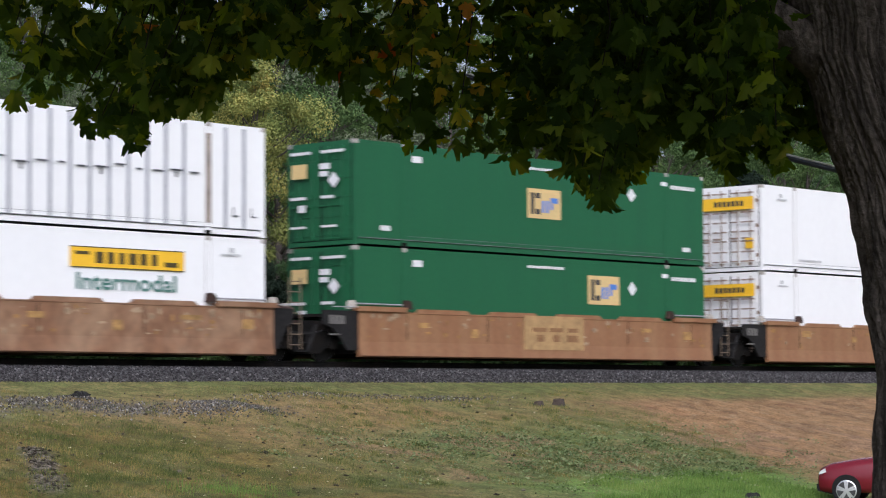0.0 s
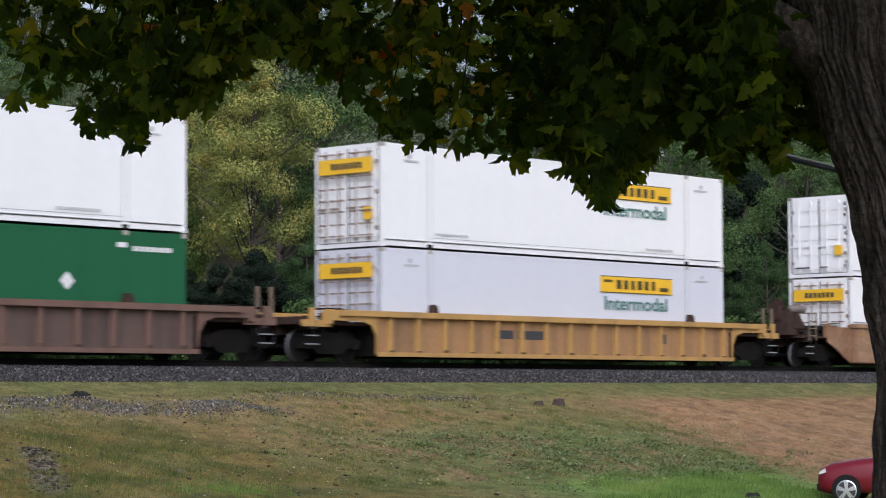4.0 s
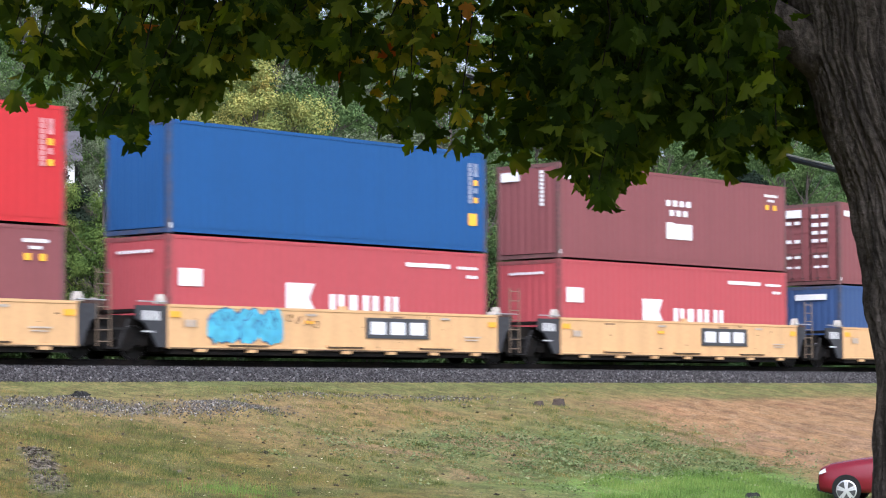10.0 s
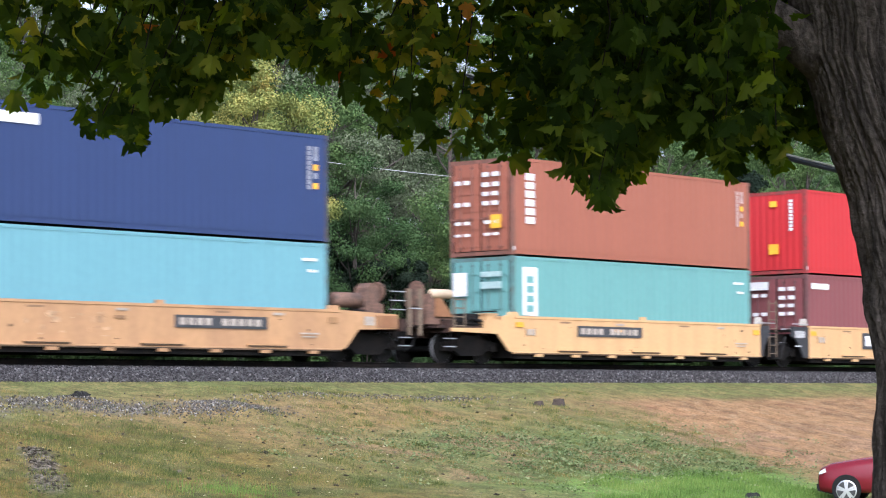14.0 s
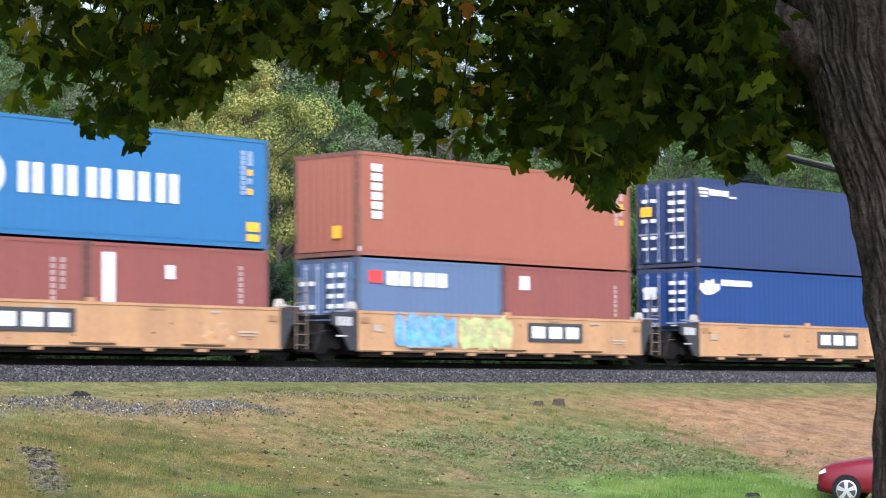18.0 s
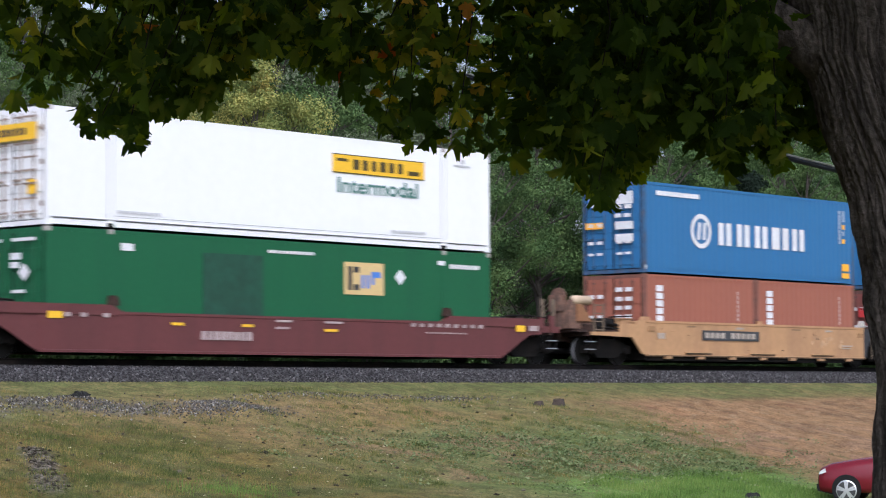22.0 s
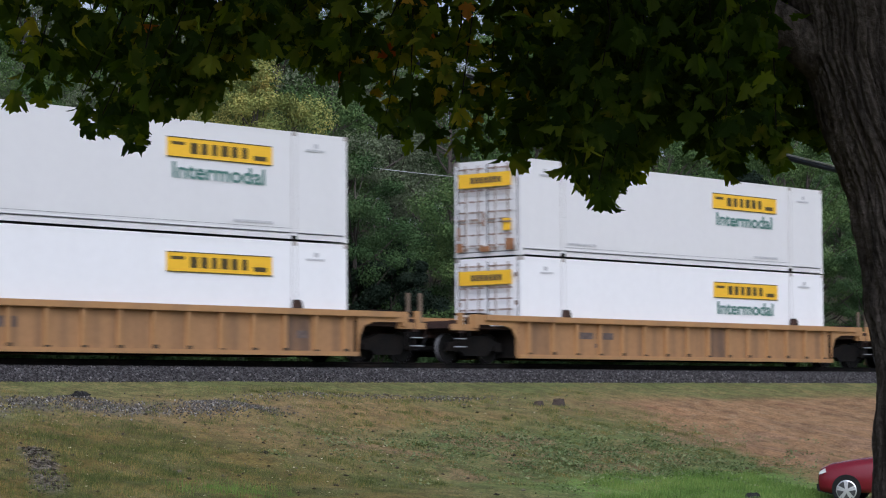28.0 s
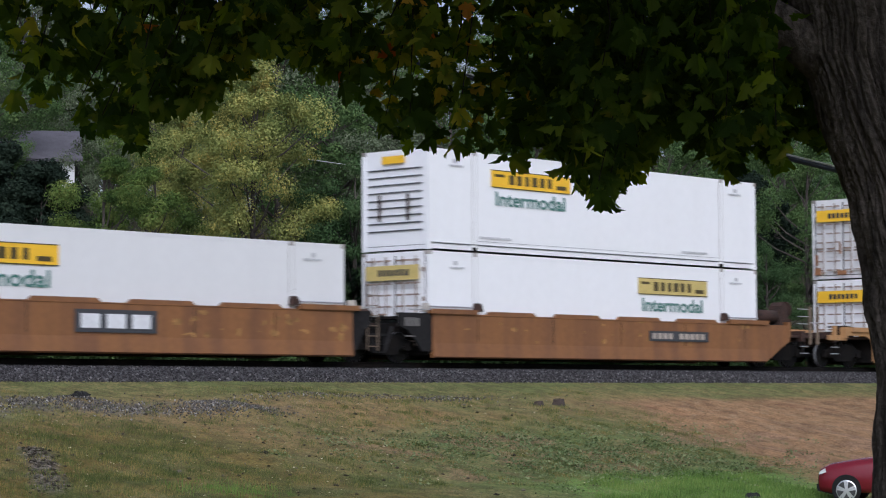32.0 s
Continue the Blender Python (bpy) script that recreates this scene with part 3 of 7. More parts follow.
def joint_end(car, x, d, width, mat, top, grey=True, wing_w=0.62):
    """The articulated end: slanted grey bulkhead plates, end sill, ladder and corner guides; width is half the gap."""
    for s in (-1, 1):
        wing = [(0, 0.3), (d * wing_w * 0.3, 0.3), (d * wing_w * 0.5, 0.62), (d * wing_w * 0.75, 0.9), (d * wing_w, 1.0), (d * wing_w, top - 0.05), (0, top - 0.05)]
        part("end_bulkhead", lambda: Build().prism(wing if d > 0 else wing[::-1], s * 1.37 - 0.04, s * 1.37 + 0.04), (GREY_END if mat in (YELLOW, YELLOW_OLD) else DARK_END) if grey else mat, car, "dark end plate", (x, 0, 0), key=("bulk", d, top, s, wing_w))
    if d < 0:
        for k, (n_, z, h) in enumerate(((4, top - 0.42, 0.24), (5, top - 0.72, 0.045))):
            b = Build()
            u = -wing_w * 0.82
            for u0, v0, u1, v1 in letter_blocks(u, z, u + (0.62 if k == 0 else 0.42), z + h, n_, 0.28):
                b.box(u0, u1, -1.42, -1.411, v0, v1)
            tagged(part("end_stencil", b, material("pale_stencil", (0.5, 0.5, 0.5), 0.7) if mat in (YELLOW, YELLOW_OLD) else material("dim_stencil", (0.16, 0.15, 0.14), 0.7), car, "pale stencilled bars", (x, 0, 0)), kind="stuff")
    part("cross_bulkhead", lambda: Build().box(-0.015, 0.015, -1.32, 1.32, 0.2, 1.12), STEEL_DARK, car, "black end bulkhead", (x + d * 0.03, 0, 0), key="xbulk")
    part("end_sill", lambda: Build().box(min(0, d * width), max(0, d * width), -0.75, 0.75, 0.72, 1.1).box(min(0, d * 0.7), max(0, d * 0.7), -1.25, 1.25, top - 0.2, top - 0.12), STEEL_DARK, car, at=(x, 0, 0), key=("esill", d, top))
    ladder(car, x + d * 0.9, -1.33, 0.3, 2.2, TAN_STEEL) if d > 0 else None
    if d > 0:
        part("step_frame", lambda: Build().box(-0.02, 0.02, -0.03, 0.03, 0.25, 0.75).box(0.4, 0.44, -0.03, 0.03, 0.25, 0.75).box(0, 0.42, -0.03, 0.12, 0.25, 0.28).box(0, 0.42, -0.03, 0.12, 0.48, 0.51).box(-0.25, 0.7, -0.03, 0.03, 0.72, 0.78).tube([(-0.3, 0, 0.98), (0.02, 0, 0.26)], [0.045, 0.045], 6).tube([(0.74, 0, 0.98), (0.42, 0, 0.26)], [0.045, 0.045], 6), DARK_END, car, "dark step frame", (x + 1.05, -1.22, 0), key="stepf")
        part("brake_rod", lambda: Build().tube([(0, -0.5, 1.15), (0.3, -0.8, 1.3), (0.7, -0.8, 1.3), (1.0, -0.5, 1.1)], [0.07, 0.17, 0.17, 0.07], 10).box(0.2, 0.8, -1.0, -0.6, 0.98, 1.08), RUST, car, at=(x + 0.5, 0, 0), key="brod")
    part("hand_rail", lambda: Build().tube([(0, 0, 0), (0.95, 0, 0)], [0.016, 0.016], 6), GALV, car, "thin handrail", (x if d > 0 else x - 0.95, -1.38, top + 0.05), key="jrail")
    for s in (-1, 1):
        part("corner_guide", lambda: Build().prism([(-0.14, 0), (0.14, 0), (0.1, 0.16), (0.05, 0.24), (-0.05, 0.24), (-0.1, 0.16)], -0.08, 0.08), WHITE_GUIDE, car, "pale container corner guide", (x + d * 0.12, s * 1.28, top), key="guide")


def plain_side(L0, L1, top, y, steps=None):
    """A smooth welded side sill with top rail and bottom lip."""
    return Build().prism([(y - 0.055, 0.27), (y + 0.055, 0.27), (y + 0.055, 0.33), (y + 0.03, 0.34), (y + 0.03, top - 0.08), (y + 0.05, top - 0.07), (y + 0.05, top), (y - 0.05, top), (y - 0.05, top - 0.07), (y - 0.03, top - 0.08), (y - 0.03, 0.34), (y - 0.055, 0.33)], L0, L1, "x")


def well40(label, at, mat, left="joint", right="joint", group="yellow articulated well cars"):
    car = thing("well_car", label, "railcar", group, at)
    L0, L1, top = -0.2, 12.39, 1.38
    for s in (-1, 1):
        def side():
            return plain_side(L0, L1, top, s * 1.42)
        sill = part("side_sill", side, mat, car, key=("s40", s))
        for x in np.arange(0.9, 12.2, 1.75):
            part("jacking_pad", lambda: Build().box(-0.16, 0.16, -0.065, 0.065, 0.19, 0.269), mat, sill, at=(x, s * 1.42, 0), key="pad")
        for x in (2.5, 6.1, 9.7):
            part("rubbing_strip", lambda: Build().box(-0.7, 0.7, -0.1, 0.1, 0.385, 0.42), mat, sill, at=(x, s * 1.42, 0), key="strip")
            # Dark band below each strip stands for the shadow it would cast.
            part("strip_bracket", lambda: Build().box(-0.68, 0.68, -0.085, 0.085, 0.345, 0.384), GRIME_SHADE, sill, "dark band standing for the shadow under the strip", (x, s * 1.42, 0), key="stripb")
        part("bottom_flange", lambda: Build().box(L0 + 0.02, L1 - 0.02, s * 1.42 - 0.06, s * 1.42 + 0.06, 0.262, 0.3), GRIME_SHADE, sill, "grimy bottom edge", key=("bf40", s))
        part("bottom_channel", lambda: Build().box(L0 + 0.1, L1 - 0.1, s * 1.34 - 0.05, s * 1.34 + 0.05, 0.13, 0.27), STEEL_DARK, car, key=("bc40", s))
        part("mid_guide", lambda: Build().box(-0.12, 0.12, -0.05, 0.05, 0, 0.1), mat, car, at=(6.1, s * 1.36, top), key="mg")
    part("floor", lambda: Build().box(0, 12.19, -0.25, 0.25, 0.16, 0.26).box(0, 0.4, -1.3, 1.3, 0.16, 0.265).box(11.8, 12.19, -1.3, 1.3, 0.16, 0.265).box(5.9, 6.3, -1.3, 1.3, 0.16, 0.265), STEEL_DARK, car, key="fl40")
    for x, d, kind in ((L0, -1, left), (L1, 1, right)):
        if kind == "joint":
            joint_end(car, x, d, 1.45, mat, top, wing_w=0.6 if d > 0 else 1.0)
            if d < 0:
                truck(car, x - 1.45)
        else:
            for s in (-1, 1):
                if d > 0:
                    outline = [(0, top), (2.3, 1.3), (2.3, 0.9), (0.75, 0.86), (0.25, 0.35), (0, 0.3)]
                else:
                    outline = [(0, 0.3), (-0.25, 0.35), (-0.75, 0.84), (-2.75, 0.88), (-2.75, 0.98), (-1.35, 1.0), (-1.3, 1.22), (-0.55, 1.26), (-0.4, top), (0, top)]
                part("end_sill_side", lambda: Build().prism(outline, s * 1.42 - 0.03, s * 1.42 + 0.03), mat, car, at=(x, 0, 0), key=("ess", d, s))
                if d > 0:
                    part("end_box", lambda: Build().box(1.45, 2.28, -0.05, 0.05, 0.93, 1.26), BROWN, car, "brown scuffed end panel", (x, s * 1.43, 0), key="endbox")
                part("corner_guide", lambda: Build().prism([(-0.2, 0), (0.2, 0), (0.14, 0.12), (-0.14, 0.12)], -0.08, 0.08), mat, car, at=(x - d * 0.1, s * 1.3, top), key="guide2")
            coupler_end(car, x, d, 3.65, mat, gear=True)
            if d > 0:
                part("number_panel", lambda: Build().box(-0.2, 0.2, -1.472, -1.462, 0.98, 1.22).box(-0.12, 0.12, -1.478, -1.472, 1.04, 1.16), FADED, car, "faded square panel", (x + 1.15, 0, 0), key="np")
    # common small markings
    sidemark(car, material("brown_slot_paint", (0.22, 0.13, 0.07), 0.7), [(1.9, 1.2, 2.4, 1.25), (7.9, 1.2, 8.4, 1.25), (0.3, 0.78, 0.32, 1.04), (0.73, 0.78, 0.75, 1.04)], "slot", "dark slots and stencil frames", 1.4515)
    scuffs(car, GRIME_SHADE, 0.2, 12.0, 0.34, 1.3, 12, int(at[0] * 7) % 997, "small dark scuffs", 1.4515, 0.35)
    sidemark(car, FADED, [(0.35, 0.82, 0.5, 1.0), (0.55, 0.82, 0.7, 1.0), (4.6, 1.18, 5.0, 1.24), (9.9, 1.18, 10.3, 1.24), (10.9, 0.7, 11.6, 0.74), (10.95, 0.62, 11.5, 0.65)], "marking", "faint stencilled marking")
    sidemark(car, AMBER if mat is YELLOW else OCHRE_WEB, [(-0.16, 1.05, 0.2, 1.2), (4.55, 0.98, 4.9, 1.06), (11.95, 1.02, 12.3, 1.17)], "reflector", "yellow reflector" if mat is YELLOW else "worn brown reflector")
    return car


def scuffs(car, mat, u0, u1, z0, z1, n, seed, label, y=1.462, big=1.0):
    """Irregular worn flecks of older paint on a car's side."""
    r = random.Random(seed)
    b = Build()
    for _ in range(n):
        u, z, w, h = r.uniform(u0, u1), r.uniform(z0, z1), big * r.uniform(0.05, 0.3) * r.uniform(0.4, 1), big * r.uniform(0.02, 0.14)
        k = r.randint(5, 8)
        b.prism([(u + w * r.uniform(0.55, 1.0) * math.cos(2 * math.pi * q / k), z + h * r.uniform(0.5, 1.0) * math.sin(2 * math.pi * q / k)) for q in range(k)], -y - 0.004, -y + 0.004)
    return tagged(part("worn_patch", b, mat, car, label), kind="stuff")


def sidemark(car, mat, rects, name="marking", label="", y=1.476):
    b = Build()
    for u0, v0, u1, v1 in rects:
        b.box(u0, u1, -y - 0.006, -y + 0.004, v0, v1)
    return tagged(part(name, b, mat, car, label), kind="stuff" if len(rects) > 1 else "")


def graffiti(car, mat, line, u0, u1, z0, z1, seed, label, strokes=True):
    """A sprayed piece with a bumpy outline and darker strokes."""
    r = random.Random(seed)
    n = int((u1 - u0) / 0.12)
    top, low = [], []
    for i in range(n + 1):
        u = u0 + (u1 - u0) * i / n
        k = abs(math.sin(i * 0.55 + seed)) ** 0.6
        edge = min(1, 10 * min(i, n - i) / n + 0.7)
        notch = 0.13 if int(i * 0.42 + seed) % 3 == 0 else 0.0
        top.append((u, (z0 + z1) / 2 + (z1 - z0) / 2 * edge * (0.86 + 0.14 * k) - notch + r.uniform(-0.05, 0.04)))
        low.append((u, (z0 + z1) / 2 - (z1 - z0) / 2 * edge * (0.9 + 0.1 * abs(math.sin(i * 0.4 + 1))) + 0.8 * notch * (i % 2) + r.uniform(-0.05, 0.08)))
    g = part("graffiti", Build().prism(top + low[::-1], -1.484, -1.472), mat, car, label)
    if not strokes:
        return
    b = Build()
    for line_z in (top, low):
        for k in range(0, len(line_z) - 3, 4):
            b.tube([(u, -1.484, z) for u, z in line_z[k:k + 3]], [0.017] * 3, 5)
    for k in range(int((u1 - u0) / 0.3)):
        u, z = u0 + 0.2 + k * 0.3, (z0 + z1) / 2 + (z1 - z0) * r.uniform(0.0, 0.3)
        w, h = r.uniform(0.1, 0.2), r.uniform(0.05, 0.16)
        b.tube([(u + w * (q / 2 - 0.8), -1.484, z + h * math.sin(q * 1.3 + k)) for q in range(5)], [0.017] * 5, 5)
        if k % 2:
            b.tube([(u, -1.484, z - 0.05), (u + 0.05, -1.484, z - 0.05 - 2.2 * h)], [0.015] * 2, 5)
    tagged(part("graffiti_stroke", b, line, g, "darker sprayed strokes"), kind="stuff")


def logo_plate(car, u, v, w, h, y=1.476):
    """Charcoal plate with three plain pale blocks."""
    sidemark(car, CHARCOAL, [(u, v, u + w, v + h)], "nameplate", "charcoal plate with pale blocks", y)
    r = []
    m = h * 0.19
    for f in (0.07, 0.38, 0.69):
        a, c = u + f * w, u + (f + 0.23) * w
        r.append((a, v + m, c, v + h - m))
    sidemark(car, WHITE, r, "plate_lettering", "white blocks", y + 0.008)


def number_plate(car, u, v, w, h, y=1.476):
    sidemark(car, CHARCOAL, [(u, v, u + w, v + h)], "number_board", "charcoal board with pale bars", y)
    n = 10
    sidemark(car, FADED, [(u + w * (0.05 + 0.9 * i / n), v + h * 0.22, u + w * (0.05 + 0.9 * (i + 0.72) / n), v + h * 0.78) for i in range(n) if i != 4], "board_lettering", "pale bars", y + 0.008)


def well53(label, at, mat, style, left="coupler", right="coupler", group="", gear_left=False, gear_right=False, grime=()):
    """A 53 foot well; style: ribbed, plain, low."""
    car = thing("well_car", label, "railcar", group, at)
    top = {"ribbed": 1.38, "plain": 1.47, "low": 1.15}[style]
    L0, L1 = (0.0 if left == "joint" else -0.3, 16.32 if right == "joint" else 16.45)
    for s in (-1, 1):
        y = s * 1.42
        if style == "ribbed":
            def web():
                return Build().box(L0, L1, y * 0.93 - 0.02, y * 0.93 + 0.02, 0.2, top - 0.1)
            part("side_web", web, RUST_WEB if mat is RUSTBROWN else OCHRE_WEB, car, key=("web", s))
            part("top_chord", lambda: Build().prism([(-0.09, top - 0.16), (0.09, top - 0.16), (0.09, top - 0.02), (0.06, top), (-0.09, top)], L0 - 1.5, L1 + 1.5, "x"), mat, car, at=(0, y, 0), key=("chord", s, L0, L1))
            part("bottom_chord", lambda: Build().box(L0, L1, y - 0.06, y + 0.05, 0.14, 0.26), mat, car, key=("bch", s, L0, L1))
            xs = np.linspace(L0 + 0.5, L1 - 0.5, 15)
            for i in grime if s < 0 else ():
                part("weathered_panel", lambda: Build().box(xs[0] - xs[1] + 0.13, -0.13, y * 0.93 - 0.026, y * 0.93 - 0.018, 0.27, top - 0.17), material("grimy_grey_panel", (0.13, 0.08, 0.05), 0.8, 0, 0.5, 5, 1.5, 0.05, (0.25, 0.14, 0.07), streak=True), car, "greyed panel with worn paint", (xs[i], 0, 0), key=("wpan", s))
            if s < 0:
                b = Build()
                r = random.Random(int(abs(at[0]) * 3))
                for x in xs:
                    b.box(x - 0.1, x + 0.1, y * 1.03 - 0.006, y * 1.03 + 0.004, 0.262, 0.262 + r.uniform(0.03, 0.1))
                tagged(part("rust_stain", b, GRIME_SHADE, car, "rust stains at the rib feet"), kind="stuff")
            for x in xs:
                part("side_rib", lambda: Build().prism([(-0.065, y * 0.935), (0.065, y * 0.935), (0.055, y * 1.03), (-0.055, y * 1.03)] if s > 0 else [(-0.055, y * 1.03), (0.055, y * 1.03), (0.065, y * 0.935), (-0.065, y * 0.935)], 0.2, top - 0.16, "z"), mat, car, at=(x, 0, 0), key=("rib", s))
        else:
            def side():
                if style == "plain":
                    return Build().prism([(y + s * 0.02, 0.12), (y + s * 0.08, 0.16), (y + s * 0.03, 0.54), (y + s * 0.03, top - 0.14), (y + s * 0.045, top - 0.13), (y + s * 0.045, top - 0.1), (y - s * 0.05, top - 0.1), (y - s * 0.05, 0.12)], L0, L1, "x")
                b = plain_side(L0, L1, top, y)
                return flip(b, lambda a, e, z: (a, e, z if z > 0.34 else z - 0.13))
            sill = part("side_sill", side, mat, car, key=("side53", style, s, L0, L1))
            if style == "plain":
                for x in (2.3, 5.35, 8.4, 11.45):
                    part("top_plate", lambda: Build().prism([(0, -0.002), (2.25, -0.002), (2.1, 0.1), (0.15, 0.1)], y - 0.04, y + 0.05), mat, sill, at=(x, 0, top - 0.1), key=("tp53", s))
                for x0, x1 in ((L0 - 0.1, 1.85), (14.3, L1 + 0.1)):
                    part("end_coaming", lambda: Build().box(x0, x1, y - 0.1, y + 0.075, top - 0.104, top - 0.02).box(x0, x1, y - 0.1, y - 0.06, top - 0.02, top + 0.03), mat, sill, key=("ec53", s, x0))
            else:
                part("end_coaming", lambda: Build().prism([(L0 - 1.9, top - 0.1), (L0 - 1.9, top + 0.16), (1.9, top + 0.16), (2.2, top), (2.2, top - 0.1)], y - 0.06, y + 0.06), mat, sill, key=("ec1", s))
                part("end_coaming", lambda: Build().prism([(L1 + 1.9, top - 0.1), (13.9, top - 0.1), (13.9, top), (14.2, top + 0.16), (L1 + 1.9, top + 0.16)], y - 0.06, y + 0.06), mat, sill, key=("ec2", s))
        for x in (1.98, 14.17):
            part("guide_post", lambda: Build().prism([(-0.16, 0), (0.16, 0), (0.12, 0.16), (0.04, 0.24), (-0.1, 0.24)], -0.07, 0.07), RUST, car, "rusty container guide", (x, s * 1.4, top - 0.01 if style != "low" else top + 0.15), key=("gp", s))
        if style == "plain":
            for x0 in (0.0, 14.3):
                part("end_rail", lambda: Build().tube([(0, y * 0.96, 0), (1.8, y * 0.96, 0)], [0.025, 0.025], 6), GALV, car, "pale handrail", (x0, 0, top + 0.1), key=("er53", s))
    part("floor", lambda: Build().box(0, 16.15, -0.25, 0.25, 0.14, 0.26).box(1.7, 2.3, -1.32, 1.32, 0.14, 0.265).box(13.9, 14.5, -1.32, 1.32, 0.14, 0.265).box(7.8, 8.3, -1.32, 1.32, 0.14, 0.265), STEEL_DARK, car, key="fl53")
    for x, d, kind, gear in ((L0, -1, left, gear_left), (L1, 1, right, gear_right)):
        if kind == "joint":
            joint_end(car, x, d, 1.6, mat, 1.42, wing_w=0.75 if d > 0 else 1.35)
            if d < 0:
                truck(car, x - 1.6)
        else:
            for s in (-1, 1):
                arch = [(0, 0.14), (d * 0.3, 0.26), (d * 0.95, 0.62), (d * 1.45, 0.84), (d * 1.45, top - 0.1), (0, top - 0.1)] if style == "plain" else [(0, 0.14), (d * 0.3, 0.28), (d * 0.9, 0.62), (d * 1.3, 0.82), (d * 1.9, 0.86), (d * 1.9, top), (0, top)] if style == "low" else [(0, 0.2), (d * 0.06, 0.7), (d * 0.25, 0.98), (d * 0.6, 1.08), (d * 1.9, 1.1), (d * 1.9, top), (0, top)]
                part("end_sill_side", lambda: Build().prism(arch if d < 0 else arch[::-1], s * 1.4 - 0.03, s * 1.4 + 0.03), mat, car, at=(x, 0, 0), key=("arch", d, s, style))
            coupler_end(car, x, d, 3.4, mat, gear=gear)
            part("end_post", lambda: Build().box(-0.1, 0.1, -0.08, 0.08, 1.0, top + 0.01), mat, car, at=(x + d * (1.4 if style == "plain" else 1.85), -1.36, 0), key=("epost", style))
    return car


# ---- the train, from its head to its tail; numbers are the rear ends of the boxes at the start ----
Z0, HC, STD = 0.275, 2.89, 2.59
W53, W40 = 2.59, 2.438
MOVERS = []


def put(ob, x):
    MOVERS.append((ob, x, ob.location.y, ob.location.z))
    return ob


def freight_box(x, lower=True, u=9.68, word_on=True, paint="white", end="door", kind="plain", label="", panel=SIGN_YELLOW):
    z = Z0 if lower else Z0 + HC + 0.03
    c = put(container("container", label or "white 53 foot container with yellow panel and green word", (x, 0, z), 16.15, HC, W53, paint, kind, end), x)
    if kind == "plain":
        v = (2.72 if lower else 5.62) - z
        mark("name_panel", panel, [(u, v - 0.52, u + 3.66, v)], c, W53, label="yellow panel with dark blocks")
        b = letter_blocks(u + 0.8, v - 0.4, u + 2.9, v - 0.12, 6, 0.3, slit=True) + [(u + 0.15, v - 0.2, u + 0.6, v - 0.12), (u + 3.0, v - 0.42, u + 3.45, v - 0.3), (u, v - 0.52, u + 3.66, v - 0.495), (u, v - 0.025, u + 3.66, v)]
        q = mark("panel_lettering", material("dark_brown_marking", (0.07, 0.05, 0.015), 0.5), b, c, W53)
        q.location.y = -0.006
        if word_on:
            word("Intermodal", u + 0.2, v - 1.05, 3.2, 0.42, SEA_GREEN, c, W53)
        mark("marking", material("grey_stencil", (0.47, 0.47, 0.48), 0.6, 0, 0.2), letter_blocks(0.9, HC - 0.5, 1.5, HC - 0.44, 6) + letter_blocks(14.6, HC - 0.5, 15.3, HC - 0.44, 6) + letter_blocks(2.2, 0.38, 3.6, 0.45, 9) + letter_blocks(12.0, 0.38, 13.4, 0.45, 9) + [(1.05, HC - 0.4, 1.2, HC - 0.28), (14.9, HC - 0.4, 15.05, HC - 0.28)], c, W53, label="small grey stencils")
    if end == "door":
        if kind == "plain":
            mark("end_panel", panel, [(0.26, HC - 0.82, W53 - 0.26, HC - 0.4)], c, W53, "end", "yellow panel on the doors").location.x = -0.06
            mark("end_lettering", BLACK, letter_blocks(0.75, HC - 0.7, W53 - 0.6, HC - 0.52, 7, 0.3), c, W53, "end").location.x = -0.068
        if kind == "plain":
            mark("door_marking", HINGE, [(u0, z, u0 + 0.26, z + 0.05) for z in (0.3, 0.62, 0.98, 1.3, 1.62, 1.95, 2.6) for u0 in (0.28, 0.66, 0.98, 1.42, 1.8, 2.08)], c, W53, "end", "grey hinge and rod marks").location.x = -0.055
        else:
            mark("door_marking", CHARCOAL, [(0.35, 0.32, 0.95, 0.37), (1.35, 0.32, 1.7, 0.37)] + [(W53 - 0.2, z, W53 - 0.12, z + 0.12) for z in (0.3, 0.75, 1.2, 1.65, 2.1, 2.5)], c, W53, "end", "dark hinges and bars").location.x = -0.055
            mark("post_stain", material("brown_post_grime", (0.3, 0.24, 0.2), 0.8, 0, 0.5, 9, 3), [(x_ - 0.08, 0.3, x_ + 0.08, 2.6) for x_ in (1.98, 14.17)], c, W53, label="brown grime on the posts")
        if paint == "pearl":
            mark("rust_streak", RUST_STAIN, [(0.16, 0.15, 0.42, 0.42), (0.2, 0.5, 0.3, 0.9), (1.1, 0.14, 1.5, 0.3), (2.1, 0.16, 2.42, 0.5), (1.2, 0.9, 1.28, 1.3)], c, W53, "end", "rust streaks").location.x = -0.06
        mark("end_plate", SIGN_YELLOW, [(W53 - 0.62, 0.75, W53 - 0.3, 1.1)], c, W53, "end", "small yellow plate").location.x = -0.03
    elif end == "slats":
        mark("end_panel", SIGN_YELLOW, [(0.85, HC - 0.4, W53 - 0.85, HC - 0.18)], c, W53, "end", "small yellow panel")
        mark("end_stain", RUST, [(0.7, 0.85, 0.8, 1.6), (1.8, 0.85, 1.9, 1.6)], c, W53, "end", "rust streak")
    return c


